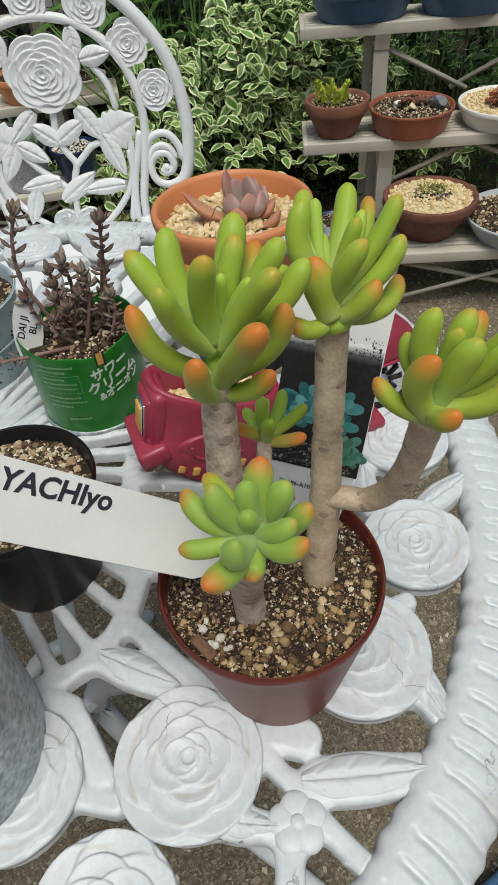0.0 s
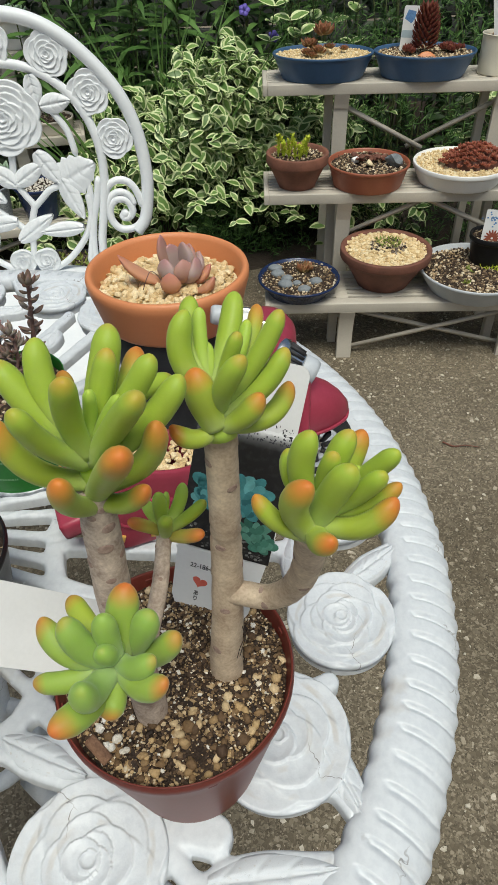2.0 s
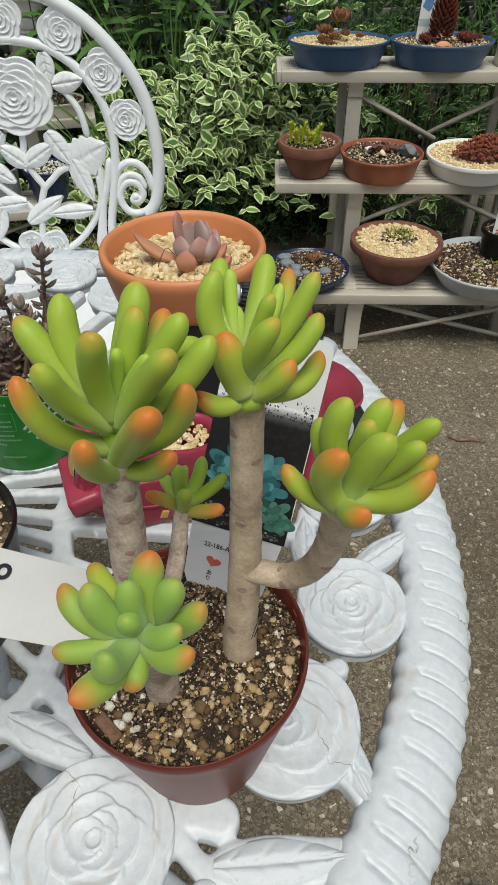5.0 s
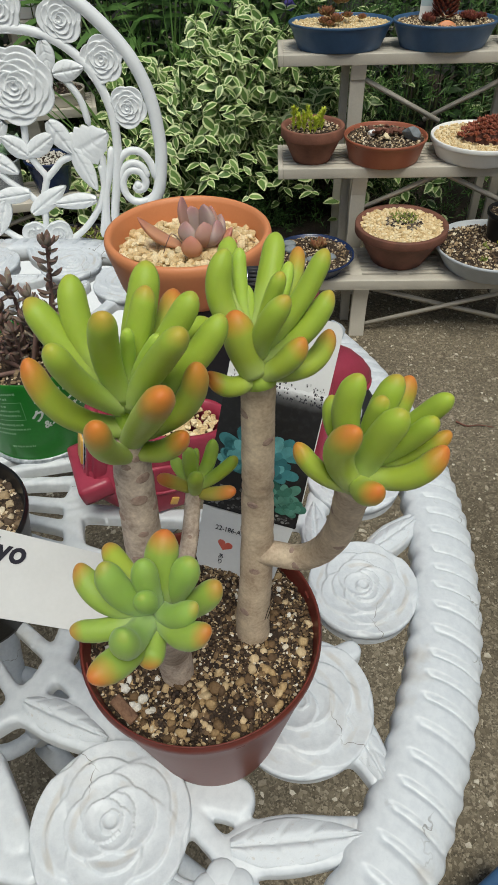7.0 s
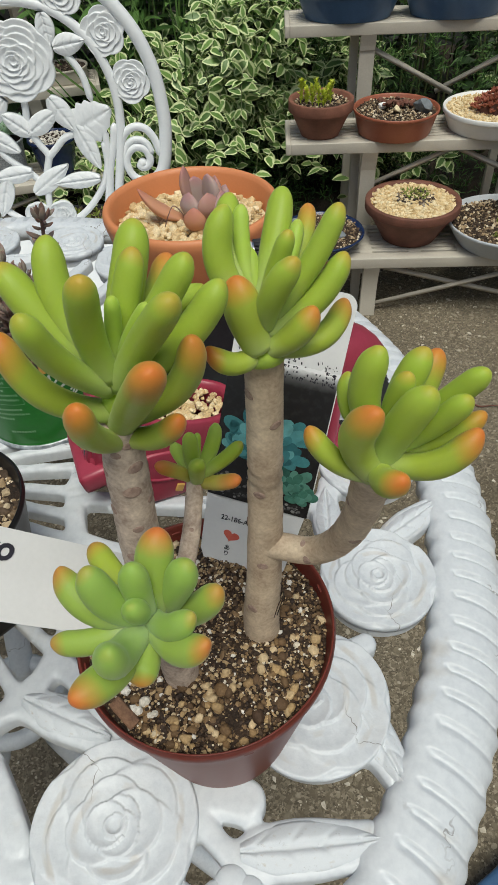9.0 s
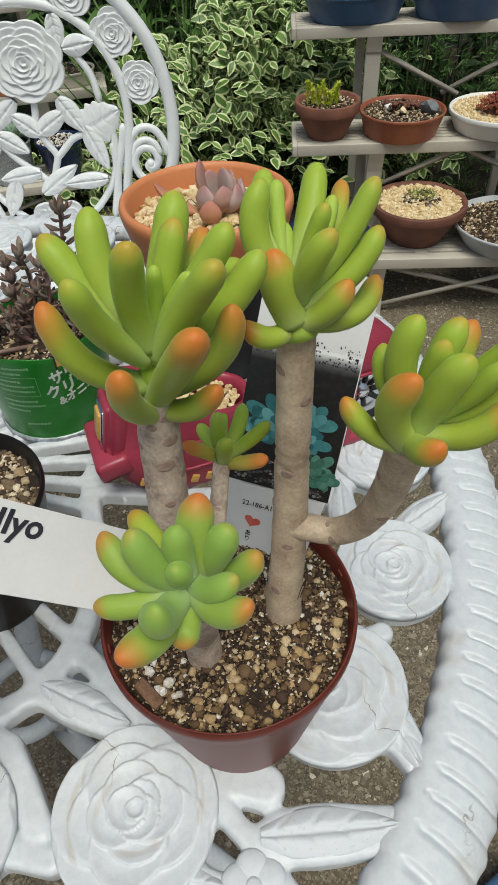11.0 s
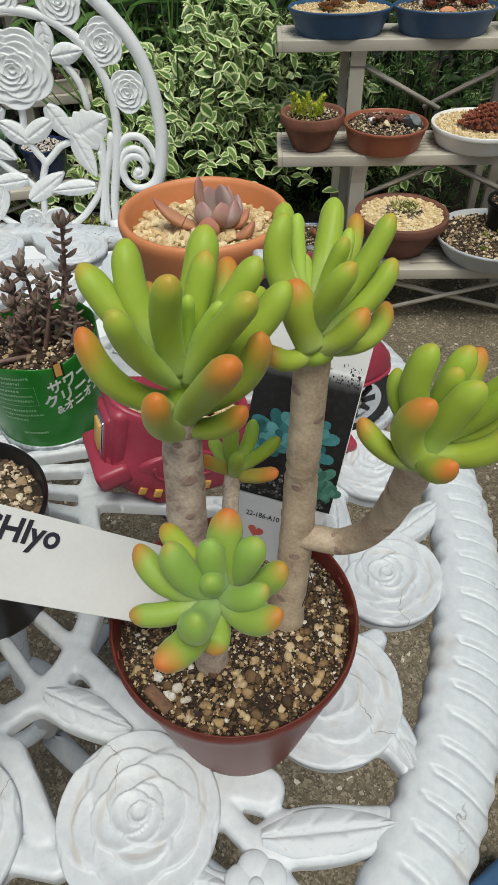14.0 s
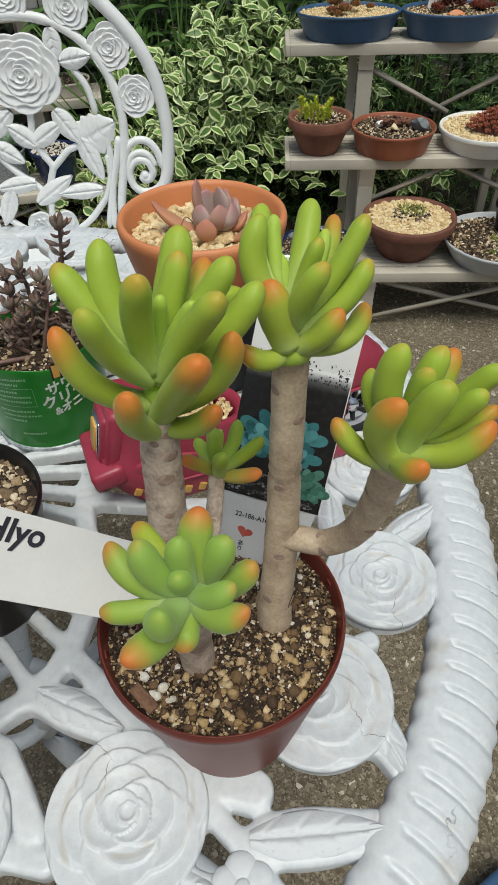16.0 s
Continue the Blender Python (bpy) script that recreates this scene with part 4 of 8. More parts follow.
bean(SHOOT_A, "g", (-8.4, -10.9, 39.1), (-1.8, -0.6, -0.8), 6.1, 15.3)
bean(SHOOT_A, "y", (4.3, 0.2, 34.4), (0.0, 1.1, -0.0), 3.5, 18.6)
bean(SHOOT_A, "y", (6.4, 6.2, 26.5), (-0.4, 0.2, 0.1), 3.3, 18.6)
bean(SHOOT_A, "y", (10.5, -1.1, 33.5), (-0.4, 0.5, 0.2), 3.0, 18.6)
SHOOT_B = shoot((0.0499, 0.1962, 0.843), (0.049, 0.198, 0.8502))
core(SHOOT_B, 0.013, 0.0041)
bean(SHOOT_B, "g", (-5.7, 10.3, 28.2), (-4.2, -0.4, -0.6), 6.2, 9.5)
bean(SHOOT_B, "g", (-4.7, 21.4, 25.6), (-2.3, -0.7, 0.2), 5.5, 9.5)
bean(SHOOT_B, "y", (-2.7, 15.3, 25.8), (-1.2, -0.0, -0.1), 3.6, 9.5)
bean(SHOOT_B, "g", (6.2, 20.5, 26.5), (0.4, -0.4, 0.2), 5.9, 9.5)
bean(SHOOT_B, "r", (11.6, 21.0, 22.2), (2.2, -1.5, 0.2), 4.4, 9.0)
bean(SHOOT_B, "g", (15.9, 7.4, 28.3), (1.2, -0.4, -0.7), 5.4, 6.7)
bean(SHOOT_B, "y", (8.5, 13.3, 22.7), (1.3, -0.6, -0.3), 3.6, 9.5)
bean(SHOOT_B, "g", (5.6, 3.0, 25.7), (-0.0, 0.7, -0.1), 4.4, 9.5)
bean(SHOOT_B, "g", (6.3, -3.3, 23.4), (-1.3, -0.7, 0.3), 6.0, 6.7)
bean(SHOOT_B, "g", (17.0, 5.0, 19.4), (1.7, -1.1, -1.5), 6.0, 4.6)
bean(SHOOT_B, "r", (10.0, -2.3, 12.1), (0.8, -1.1, -0.8), 6.5, 1.1)
bean(SHOOT_B, "r", (19.0, 12.1, 4.0), (2.5, -3.3, -2.1), 5.8, 0.8)
bean(SHOOT_B, "r", (-4.9, 1.2, 18.0), (-0.9, 0.0, -0.2), 8.2, 1.7)
bean(SHOOT_B, "r", (-12.1, -1.9, 4.1), (-0.6, -1.9, -2.2), 5.5, 0.4)
bean(SHOOT_B, "y", (-2.0, 11.2, 18.7), (0.1, 0.0, 0.0), 3.6, 9.5)
bean(SHOOT_B, "y", (0.6, 12.6, 13.9), (0.1, 0.0, -0.0), 2.6, 9.5)
SHOOT_C = shoot((0.0692, 0.1705, 0.8307), (0.0715, 0.1734, 0.8341))
core(SHOOT_C, 0.01, 0.004)
bean(SHOOT_C, "g", (0.0, 5.3, 26.8), (-3.4, 1.2, -0.4), 6.3, 5.8)
bean(SHOOT_C, "g", (-4.1, 12.0, 16.6), (-2.6, -0.0, -1.1), 4.6, 6.2)
bean(SHOOT_C, "g", (9.5, 8.9, 23.2), (-0.9, 0.8, 0.1), 6.0, 7.1)
bean(SHOOT_C, "r", (12.8, 11.9, 20.6), (0.6, -0.3, -0.2), 5.3, 7.1)
bean(SHOOT_C, "g", (4.3, 1.9, 23.4), (-0.8, 0.5, 0.1), 4.6, 7.1)
bean(SHOOT_C, "g", (7.4, -2.4, 23.0), (-0.7, 0.3, 0.2), 6.9, 3.4)
bean(SHOOT_C, "r", (-2.0, -4.6, 20.9), (-3.6, 1.5, 0.0), 6.8, -0.2)
bean(SHOOT_C, "r", (-12.9, 4.9, 9.7), (-1.4, -0.7, -1.2), 5.2, -0.7)
bean(SHOOT_C, "r", (2.4, -10.1, 9.8), (-1.2, -1.4, -1.4), 6.1, 1.4)
bean(SHOOT_C, "r", (17.4, -2.9, 13.1), (1.2, -2.5, -2.4), 6.3, 3.0)
bean(SHOOT_C, "g", (13.9, -3.0, 21.1), (0.7, -0.1, -0.5), 5.1, 5.9)
bean(SHOOT_C, "g", (16.7, -1.1, 25.2), (0.7, 0.8, -0.3), 5.1, 7.1)
bean(SHOOT_C, "r", (19.3, 0.5, 13.9), (0.8, -1.2, -1.6), 4.6, 6.5)
bean(SHOOT_C, "y", (9.9, 2.2, 18.5), (0.8, 0.4, -0.4), 3.2, 7.1)
SHOOT_D = shoot((0.0239, 0.1521, 0.815), (0.0239, 0.1451, 0.8259))
core(SHOOT_D, 0.011, 0.0042)
bean(SHOOT_D, "r", (-10.0, 8.0, 14.2), (-0.2, -0.1, 0.9), 4.8, 13.0)
bean(SHOOT_D, "t", (-14.3, 1.3, 17.7), (-1.8, -2.4, -1.0), 5.2, 12.0)
bean(SHOOT_D, "b", (-7.6, -4.2, 24.6), (-1.5, -0.9, -0.8), 6.0, 12.0)
bean(SHOOT_D, "t", (3.6, 4.5, 22.0), (-0.4, 0.2, -0.0), 6.9, 8.0)
bean(SHOOT_D, "b", (-0.4, -3.9, 23.7), (-0.4, 0.5, -0.1), 5.3, 13.0)
bean(SHOOT_D, "b", (8.4, -1.4, 19.4), (0.1, -0.3, -0.1), 6.3, 1.6)
bean(SHOOT_D, "t", (13.1, -2.8, 13.0), (0.9, -1.3, -1.1), 5.8, -1.0)
bean(SHOOT_D, "b", (-1.0, -8.9, 19.4), (-0.1, -0.2, -0.1), 4.6, 12.0)
bean(SHOOT_D, "b", (9.0, -10.2, 17.6), (-0.3, -1.4, -1.0), 4.9, 12.0)
bean(SHOOT_D, "t", (11.2, -14.1, 15.4), (-0.6, -2.0, -2.2), 5.6, 11.0)
bean(SHOOT_D, "b", (-3.4, -17.2, 21.4), (-2.0, -2.2, -2.6), 6.2, 11.0)
bean(SHOOT_D, "t", (-11.3, -20.2, 12.0), (0.8, -1.0, -1.6), 6.4, 9.0)
bean(SHOOT_D, "t", (-1.7, -15.7, 6.0), (0.0, -1.4, -0.8), 5.9, 9.0)
bean(SHOOT_D, "t", (-16.9, -7.8, 8.5), (-0.1, -1.4, -0.6), 4.7, 12.0)
bean(SHOOT_D, "b", (1.8, -3.8, 13.1), (-0.6, -0.2, 0.2), 3.1, 9.6)
SHOOT_E = shoot((0.03, 0.2102, 0.788), (0.03, 0.2092, 0.7925))
core(SHOOT_E, 0.008, 0.0023)
bean(SHOOT_E, "o", (-10.0, -3.8, 12.2), (0.1, 0.2, 0.1), 4.3, 3.2)
bean(SHOOT_E, "y", (-5.8, 7.4, 9.3), (-0.3, -0.0, -0.2), 4.1, 4.9)
bean(SHOOT_E, "y", (0.1, 0.5, 19.2), (-0.3, -0.1, -0.0), 4.5, 4.6)
bean(SHOOT_E, "y", (1.8, 5.8, 14.0), (0.2, -0.0, -0.0), 2.3, 6.3)
bean(SHOOT_E, "y", (7.2, 7.0, 16.1), (1.2, -0.5, -0.4), 4.4, 4.4)
bean(SHOOT_E, "g", (13.9, -1.0, 15.5), (0.6, -0.2, -0.6), 4.3, 3.7)
bean(SHOOT_E, "o", (12.7, -8.3, 8.8), (0.0, -0.4, -0.4), 4.7, 0.8)
bean(SHOOT_E, "g", (1.7, -7.0, 14.9), (-0.1, 0.6, 0.3), 5.0, 3.6)

part("dry_leaf", leaf_mesh("dry_leaf", DRY, 0.013, 0.008, 0.0012, 3), None, plant, "shed tan leaf husk").matrix_local = Matrix.Translation((0.0405, 0.2035, 0.7265)) @ pose(0, 0, 0, 0, -68, -20)
part("fibre", tube(spline([(0.0525, 0.1925, 0.7585), (0.0533, 0.1915, 0.7535), (0.0522, 0.1908, 0.7485), (0.0510, 0.1905, 0.7430)], 5), 0.0002, 4), INK_BROWN, plant, "dark hair root")
part("fibre", tube(spline([(0.0533, 0.1915, 0.7535), (0.0514, 0.1900, 0.7500), (0.0500, 0.1893, 0.7440)], 5), 0.00018, 4), INK_BROWN, plant)


# ---------- other things on the table ----------
CHROME = plain("chrome", (0.55, 0.56, 0.58), (0.75, 0.76, 0.78), 0.22, 60, 500, 0.1, metal=1.0)
SCOOTER_RED = plain("scooter_glaze", (0.27, 0.026, 0.052), (0.36, 0.046, 0.080), 0.38, 30, 350, 0.15)
AMBER = plain("amber_paint", (0.55, 0.28, 0.05), (0.68, 0.42, 0.12), 0.4, 120, 500, 0.1)
RUBBER = plain("tyre_black", (0.012, 0.012, 0.014), (0.03, 0.03, 0.032), 0.6, 80, 500, 0.2)
GREEN_TIN = plain("green_tin", (0.012, 0.13, 0.012), (0.02, 0.195, 0.02), 0.3, 18, 400, 0.08)
INK = plain("ink", (0.012, 0.011, 0.018), (0.025, 0.022, 0.035), 0.5, 100, 500, 0.0)
PALE_PRINT = plain("pale_print", (0.5, 0.56, 0.5), (0.62, 0.68, 0.62), 0.4, 100, 500, 0.0)
FAINT_PRINT = plain("faint_print", (0.14, 0.32, 0.14), (0.27, 0.46, 0.27), 0.4, 100, 500, 0.0)
GALV = plain("galvanised", (0.13, 0.15, 0.17), (0.62, 0.66, 0.70), 0.42, 230, 420, 0.4, 0.0006, metal=0.35)
PALE_BLUE = plain("pale_blue_enamel", (0.33, 0.42, 0.46), (0.42, 0.50, 0.54), 0.4, 40, 400, 0.1)
TEAL = pebbles("photo_teal", [(0.0, (0.025, 0.12, 0.14)), (0.5, (0.06, 0.23, 0.25)), (1.0, (0.15, 0.40, 0.42))], 0.4, 300.0)
PHOTO_GREEN = pebbles("photo_green", [(0.0, (0.025, 0.10, 0.08)), (0.5, (0.06, 0.19, 0.14)), (1.0, (0.12, 0.30, 0.24))], 0.4, 300.0)
PHOTO_STONE = pebbles("photo_stone", [(0.0, (0.03, 0.03, 0.03)), (0.6, (0.13, 0.13, 0.13)), (1.0, (0.35, 0.35, 0.34))])
HEART = plain("heart_print", (0.52, 0.09, 0.06), (0.62, 0.15, 0.11), 0.4, 200, 700, 0.0)
LEAF_PINK = leaf_skin("leaf_dusky_pink", (0.42, 0.25, 0.19), (0.42, 0.25, 0.20), (0.44, 0.20, 0.19), 0.75, 1.05, 0.5, 0.15)
LEAF_PEACH = leaf_skin("leaf_peach", (0.50, 0.25, 0.14), (0.52, 0.26, 0.155), (0.45, 0.17, 0.13), 0.75, 1.05, 0.5, 0.15)
LEAF_MAUVE = leaf_skin("leaf_mauve", (0.40, 0.33, 0.29), (0.42, 0.32, 0.29), (0.42, 0.20, 0.20), 0.78, 1.05, 0.5, 0.15)
LEAF_PURPLE = leaf_skin("leaf_purple_brown", (0.20, 0.155, 0.115), (0.195, 0.140, 0.115), (0.22, 0.10, 0.085), 0.7, 1.05, 0.5, 0.12)
LEAF_GREYP = leaf_skin("leaf_grey_purple", (0.26, 0.235, 0.17), (0.25, 0.215, 0.175), (0.26, 0.15, 0.13), 0.7, 1.05, 0.5, 0.12)
STEM_PINK = plain("pink_stem", (0.16, 0.095, 0.08), (0.27, 0.17, 0.14), 0.6, 120, 500, 0.3)


def prism(bm, outline, m, thick):
    """A flat shape with some thickness, from an outline in x and y."""
    lo = [bm.verts.new(m @ Vector((x, y, 0))) for x, y in outline]
    hi = [bm.verts.new(m @ Vector((x, y, thick))) for x, y in outline]
    n = len(lo)
    bm.faces.new(lo[::-1])
    bm.faces.new(hi)
    for k in range(n):
        bm.faces.new((lo[k], lo[(k + 1) % n], hi[(k + 1) % n], hi[k]))
    return bm


def rounded(w, h, r, seg=6, centre=(0, 0)):
    out = []
    for cx, cy, a0 in ((w / 2 - r, h / 2 - r, 0), (-w / 2 + r, h / 2 - r, 90), (-w / 2 + r, -h / 2 + r, 180), (w / 2 - r, -h / 2 + r, 270)):
        out += [(centre[0] + cx + r * math.cos(radians(a0 + 90 * k / seg)), centre[1] + cy + r * math.sin(radians(a0 + 90 * k / seg))) for k in range(seg + 1)]
    return out


def lettering(name, body, size, material, parent, m, thick=0.0001, label="", bend=0.0, shear=0.0, squash=1.0, bold=0.012):
    """Words as a mesh part, with the built-in letters; bend wraps them round a can of that radius."""
    cu = bpy.data.curves.new(name, "FONT")
    cu.body, cu.size, cu.extrude, cu.offset, cu.shear, cu.resolution_u = body, size, thick, size * bold, shear, 3
    cu.align_x, cu.align_y = "CENTER", "CENTER"
    tmp = bpy.data.objects.new(name, cu)
    scene.collection.objects.link(tmp)
    me = bpy.data.meshes.new_from_object(tmp.evaluated_get(bpy.context.evaluated_depsgraph_get()))
    bpy.data.objects.remove(tmp)
    for v in me.vertices:
        v.co.x *= squash
        if bend:
            a, r = v.co.x / bend, bend + v.co.z
            v.co = Vector((r * math.sin(a), v.co.y, r * math.cos(a) - bend))
    me.materials.clear()
    me.materials.append(material)
    ob = part(name, me, None, parent, label)
    ob.matrix_local = m
    return ob


def pointed_mesh(name, material, bow=0.08, wide=0.22, flat=0.55, peak=1.25):
    """A plump pointed leaf of unit length along +z."""
    bm = bmesh.new()
    n, seg = 14, 12
    rings = []
    for i in range(n + 1):
        s = i / n
        r = wide * (math.sin(math.pi * min(1.0, (0.10 + 0.90 * s)) ** peak) ** 0.75 * (1 - 0.15 * s) + 0.012)
        x = bow * 4 * s * (1 - s)
        rings.append([bm.verts.new((x + flat * r * math.cos(a) * (1 if math.cos(a) > 0 else 0.6), r * math.sin(a), s)) for a in (2 * math.pi * k / seg for k in range(seg))])
    for p, q in zip(rings, rings[1:]):
        for k in range(seg):
            m = (k + 1) % seg
            bm.faces.new((p[k], p[m], q[m], q[k]))
    bm.faces.new(rings[0][::-1])
    bm.faces.new(rings[-1])
    return finish(bm, name, material)


def blade(parent, me, foot, tip, axis=(0, 0, 1), width=1.0, name="leaf"):
    foot, tip, axis = Vector(foot), Vector(tip), Vector(axis)
    z = tip - foot
    long = z.length
    z.normalize()
    x = z - axis * z.dot(axis) - axis * 0.5
    x = x - z * x.dot(z)
    if x.length < 1e-4:
        x = z.orthogonal()
    x.normalize()
    y = z.cross(x)
    ob = part(name, me, None, parent)
    ob.matrix_local = Matrix.Translation(foot) @ Matrix((x, y, z)).transposed().to_4x4() @ Matrix.Diagonal((long * width, long * width, long, 1))
    return ob


# orange pot with its dark foot
OPX, OPY, OPZ = 0.0285, 0.4425, 0.6535
_op = thing("flower_pot", (OPX, OPY, OPZ), "orange two-tone plastic pot with a dark grey foot", "plant pot")
part("foot", lathe([(0, 0.001), (0.030, 0.0), (0.0345, 0.001), (0.0352, 0.004), (0.0418, 0.080), (0.0424, 0.088), (0.040, 0.090), (0, 0.090)], 72), DARK_GREY, _op, "dark grey lower body")
part("body", lathe([(0.0415, 0.083), (0.0440, 0.0832), (0.0449, 0.0855), (0.0468, 0.0930), (0.0486, 0.1005), (0.0499, 0.1055), (0.0506, 0.1085), (0.0508, 0.1115), (0.0501, 0.1138), (0.0486, 0.1147),
                    (0.0468, 0.1140), (0.0458, 0.1115), (0.0450, 0.104), (0.0430, 0.092), (0.0425, 0.090), (0, 0.090)], 96), TERRACOTTA, _op, "thick smooth orange rim and wall")
_h = lambda x, y: 0.1015 + 0.0035 * math.exp(-((x - 0.005) ** 2 + y * y) / 0.0006)
soil_bed(_op, 0.0442, 0.1005, PALE_GRAVEL, scatter(0.0428, 460, 0.0022, 0.0042, _h, 21, power=1.3) + scatter(0.0418, 260, 0.0012, 0.0022, _h, 22), seed=5, bare=PALE_GRAVEL)
_ech = thing("echeveria", (OPX + 0.006, OPY - 0.004, OPZ + 0.1035), "dusky pink pointed succulent rosette growing in pale gravel", "succulent")
_pk, _pe, _mv = (pointed_mesh("leaf", m, 0.10, w, 0.6, 1.8) for m, w in ((LEAF_PINK, 0.25), (LEAF_PEACH, 0.24), (LEAF_MAUVE, 0.28)))
for _x, _y, _z, _m, _w in ((-6, -6, 20, _mv, 1.35), (12, -4, 19, _mv, 1.5), (-8, 4, 31, _pk, 0.75), (15, 6, 18, _mv, 1.3), (4, -8, 20, _pk, 1.45),
                           (5, 3, 26, _mv, 1.15), (-3, 6, 24, _mv, 1.2), (9, 5, 24, _pk, 1.1), (21, 0, 12, _pe, 1.25)):
    blade(_ech, _m, (0.0006 * _x * 0.12, 0.0006 * _y * 0.12, 0), Vector((_x, _y, _z)) / 1000, (0, 0, 1), _w)
_lg = pointed_mesh("leaf", LEAF_PEACH, 0.10, 0.2, 0.6)
blade(_ech, _lg, (-0.006, 0.0, 0.001), (-0.035, 0.002, 0.021), (0, 0, 1), 0.95)
blade(_ech, _pe, (-0.003, -0.0095, -0.002), (-0.004, -0.0165, 0.016), (0, 0, 1), 1.5)
blade(_ech, _pe, (0.007, -0.008, -0.001), (0.0225, -0.013, 0.010), (0, 0, 1), 1.45)
part("dry_root", tube(spline([(-0.021, -0.012, 0.004), (-0.018, -0.014, 0.012), (-0.014, -0.013, 0.016), (-0.006, -0.012, 0.004)], 5), 0.0003, 5), STEM_PINK, _ech)

# green snack tin
CX, CY, CZ = -0.0775, 0.403, 0.6535
_can = thing("tin_can", (CX, CY, CZ), "cut-down green snack tin with pale print, used as a pot", "tin can")
_bm = lathe([(0, 0.003), (0.034, 0.003), (0.0355, 0.0), (0.0368, 0.0006), (0.0372, 0.003), (0.0362, 0.0045), (0.0365, 0.006), (0.0367, 0.03), (0.0369, 0.060), (0.0370, 0.0635), (0.0366, 0.064), (0.0362, 0.062), (0.036, 0.02), (0.036, 0.006), (0, 0.006)], 96)
for _v in _bm.verts:
    if _v.co.z > 0.05:
        _v.co.z += 0.0022 * math.sin(math.atan2(_v.co.y, _v.co.x) * 2 + 0.6) + 0.0008 * math.sin(math.atan2(_v.co.y, _v.co.x) * 7)
part("body", _bm, GREEN_TIN, _can)
part("base_rim", lathe([(0.0365, 0.0002), (0.0378, 0.0008), (0.0379, 0.003), (0.0372, 0.0042), (0.0366, 0.004)], 96), GALV, _can, "dull metal seam")
_face = lambda deg, z, dr=0.0002: pose(0, 0, 0, 0, 0, deg) @ Matrix.Translation((0, -(0.0368 + dr), z)) @ pose(0, 0, 0, 90, 0, 0)
lettering("flavour_text", "サワー", 0.0096, PALE_PRINT, _can, _face(35, 0.0490) @ pose(0, 0, 0, 0, 0, 12), 0.00015, "white flavour lettering", 0.0368, 0.15, 0.95, 0.026)
lettering("flavour_text", "クリーム", 0.0102, PALE_PRINT, _can, _face(37, 0.0405) @ pose(0, 0, 0, 0, 0, 12), 0.00015, "white flavour lettering", 0.0368, 0.15, 0.95, 0.026)
lettering("flavour_text", "&オニオン", 0.0074, PALE_PRINT, _can, _face(42, 0.0335) @ pose(0, 0, 0, 0, 0, 12), 0.00015, "white flavour lettering", 0.0368, 0.15, 0.95, 0.026)


def band(r, deg0, deg1, z0, z1, steps=10):
    """A thin printed strip round a can."""
    bm = bmesh.new()
    cols = [[bm.verts.new((r * math.sin(radians(d)), -r * math.cos(radians(d)), z)) for z in (z0, z1)] for d in (deg0 + (deg1 - deg0) * k / steps for k in range(steps + 1))]
    for p, q in zip(cols, cols[1:]):
        bm.faces.new((p[0], q[0], q[1], p[1]))
    return bm


_rng = random.Random(4)
for _k, (_z, _d0, _d1) in enumerate(((0.057, -44, -12), (0.0535, -44, -20), (0.048, -42, -22), (0.0445, -42, -12), (0.041, -40, -12), (0.0335, -42, -12), (0.030, -40, -8), (0.0265, -42, -22), (0.016, -26, -8))):
    _b = bmesh.new()
    _d, _d1 = _d0 + 8, _d1 + 12
    while _d < _d1:
        _w = _rng.uniform(0.8, 2.2)
        _m = bpy.data.meshes.new("tmp")
        _q = band(0.03705, _d, _d + _w, _z - 0.0010 + _rng.uniform(0, 0.0004), _z + 0.0008 - _rng.uniform(0, 0.0003), 2)
        _q.to_mesh(_m)
        _q.free()
        _b.from_mesh(_m)
        bpy.data.meshes.remove(_m)
        _d += _w + _rng.uniform(0.5, 1.0)
    part("print_line", _b, FAINT_PRINT, _can, "row of small unreadable print")
for _d0, _d1, _z0, _z1 in ((-35, 4, 0.0505, 0.0508), (-35, 4, 0.0372, 0.0375), (3.6, 4, 0.0372, 0.0508)):
    part("print_frame", band(0.03705, _d0, _d1, _z0, _z1), FAINT_PRINT, _can)
part("print_patch", band(0.03715, 25, 31, 0.0545, 0.0630), AMBER, _can, "yellow corner of the old print")
part("print_patch", band(0.03714, 23.5, 25, 0.053, 0.0630), INK, _can)
part("print_patch", band(0.03714, 31, 33, 0.053, 0.0630), INK, _can)
_h = lambda x, y: 0.056 + 0.002 * noise.noise(Vector((x, y, 1)) * 50)
soil_bed(_can, 0.0355, 0.056, MIXED_GRAVEL, scatter(0.035, 700, 0.0006, 0.0018, _h, 31) + scatter(0.034, 70, 0.0018, 0.0032, _h, 32), seed=7)

# the bronze sedum in the tin
_gs = thing("bronze_sedum", (CX, CY, CZ + 0.055), "straggly purple-brown succulent with small plump leaves", "succulent")
_pp = [pointed_mesh("leaf", m, 0.08, 0.21, 0.75) for m in (LEAF_PURPLE, LEAF_GREYP)]


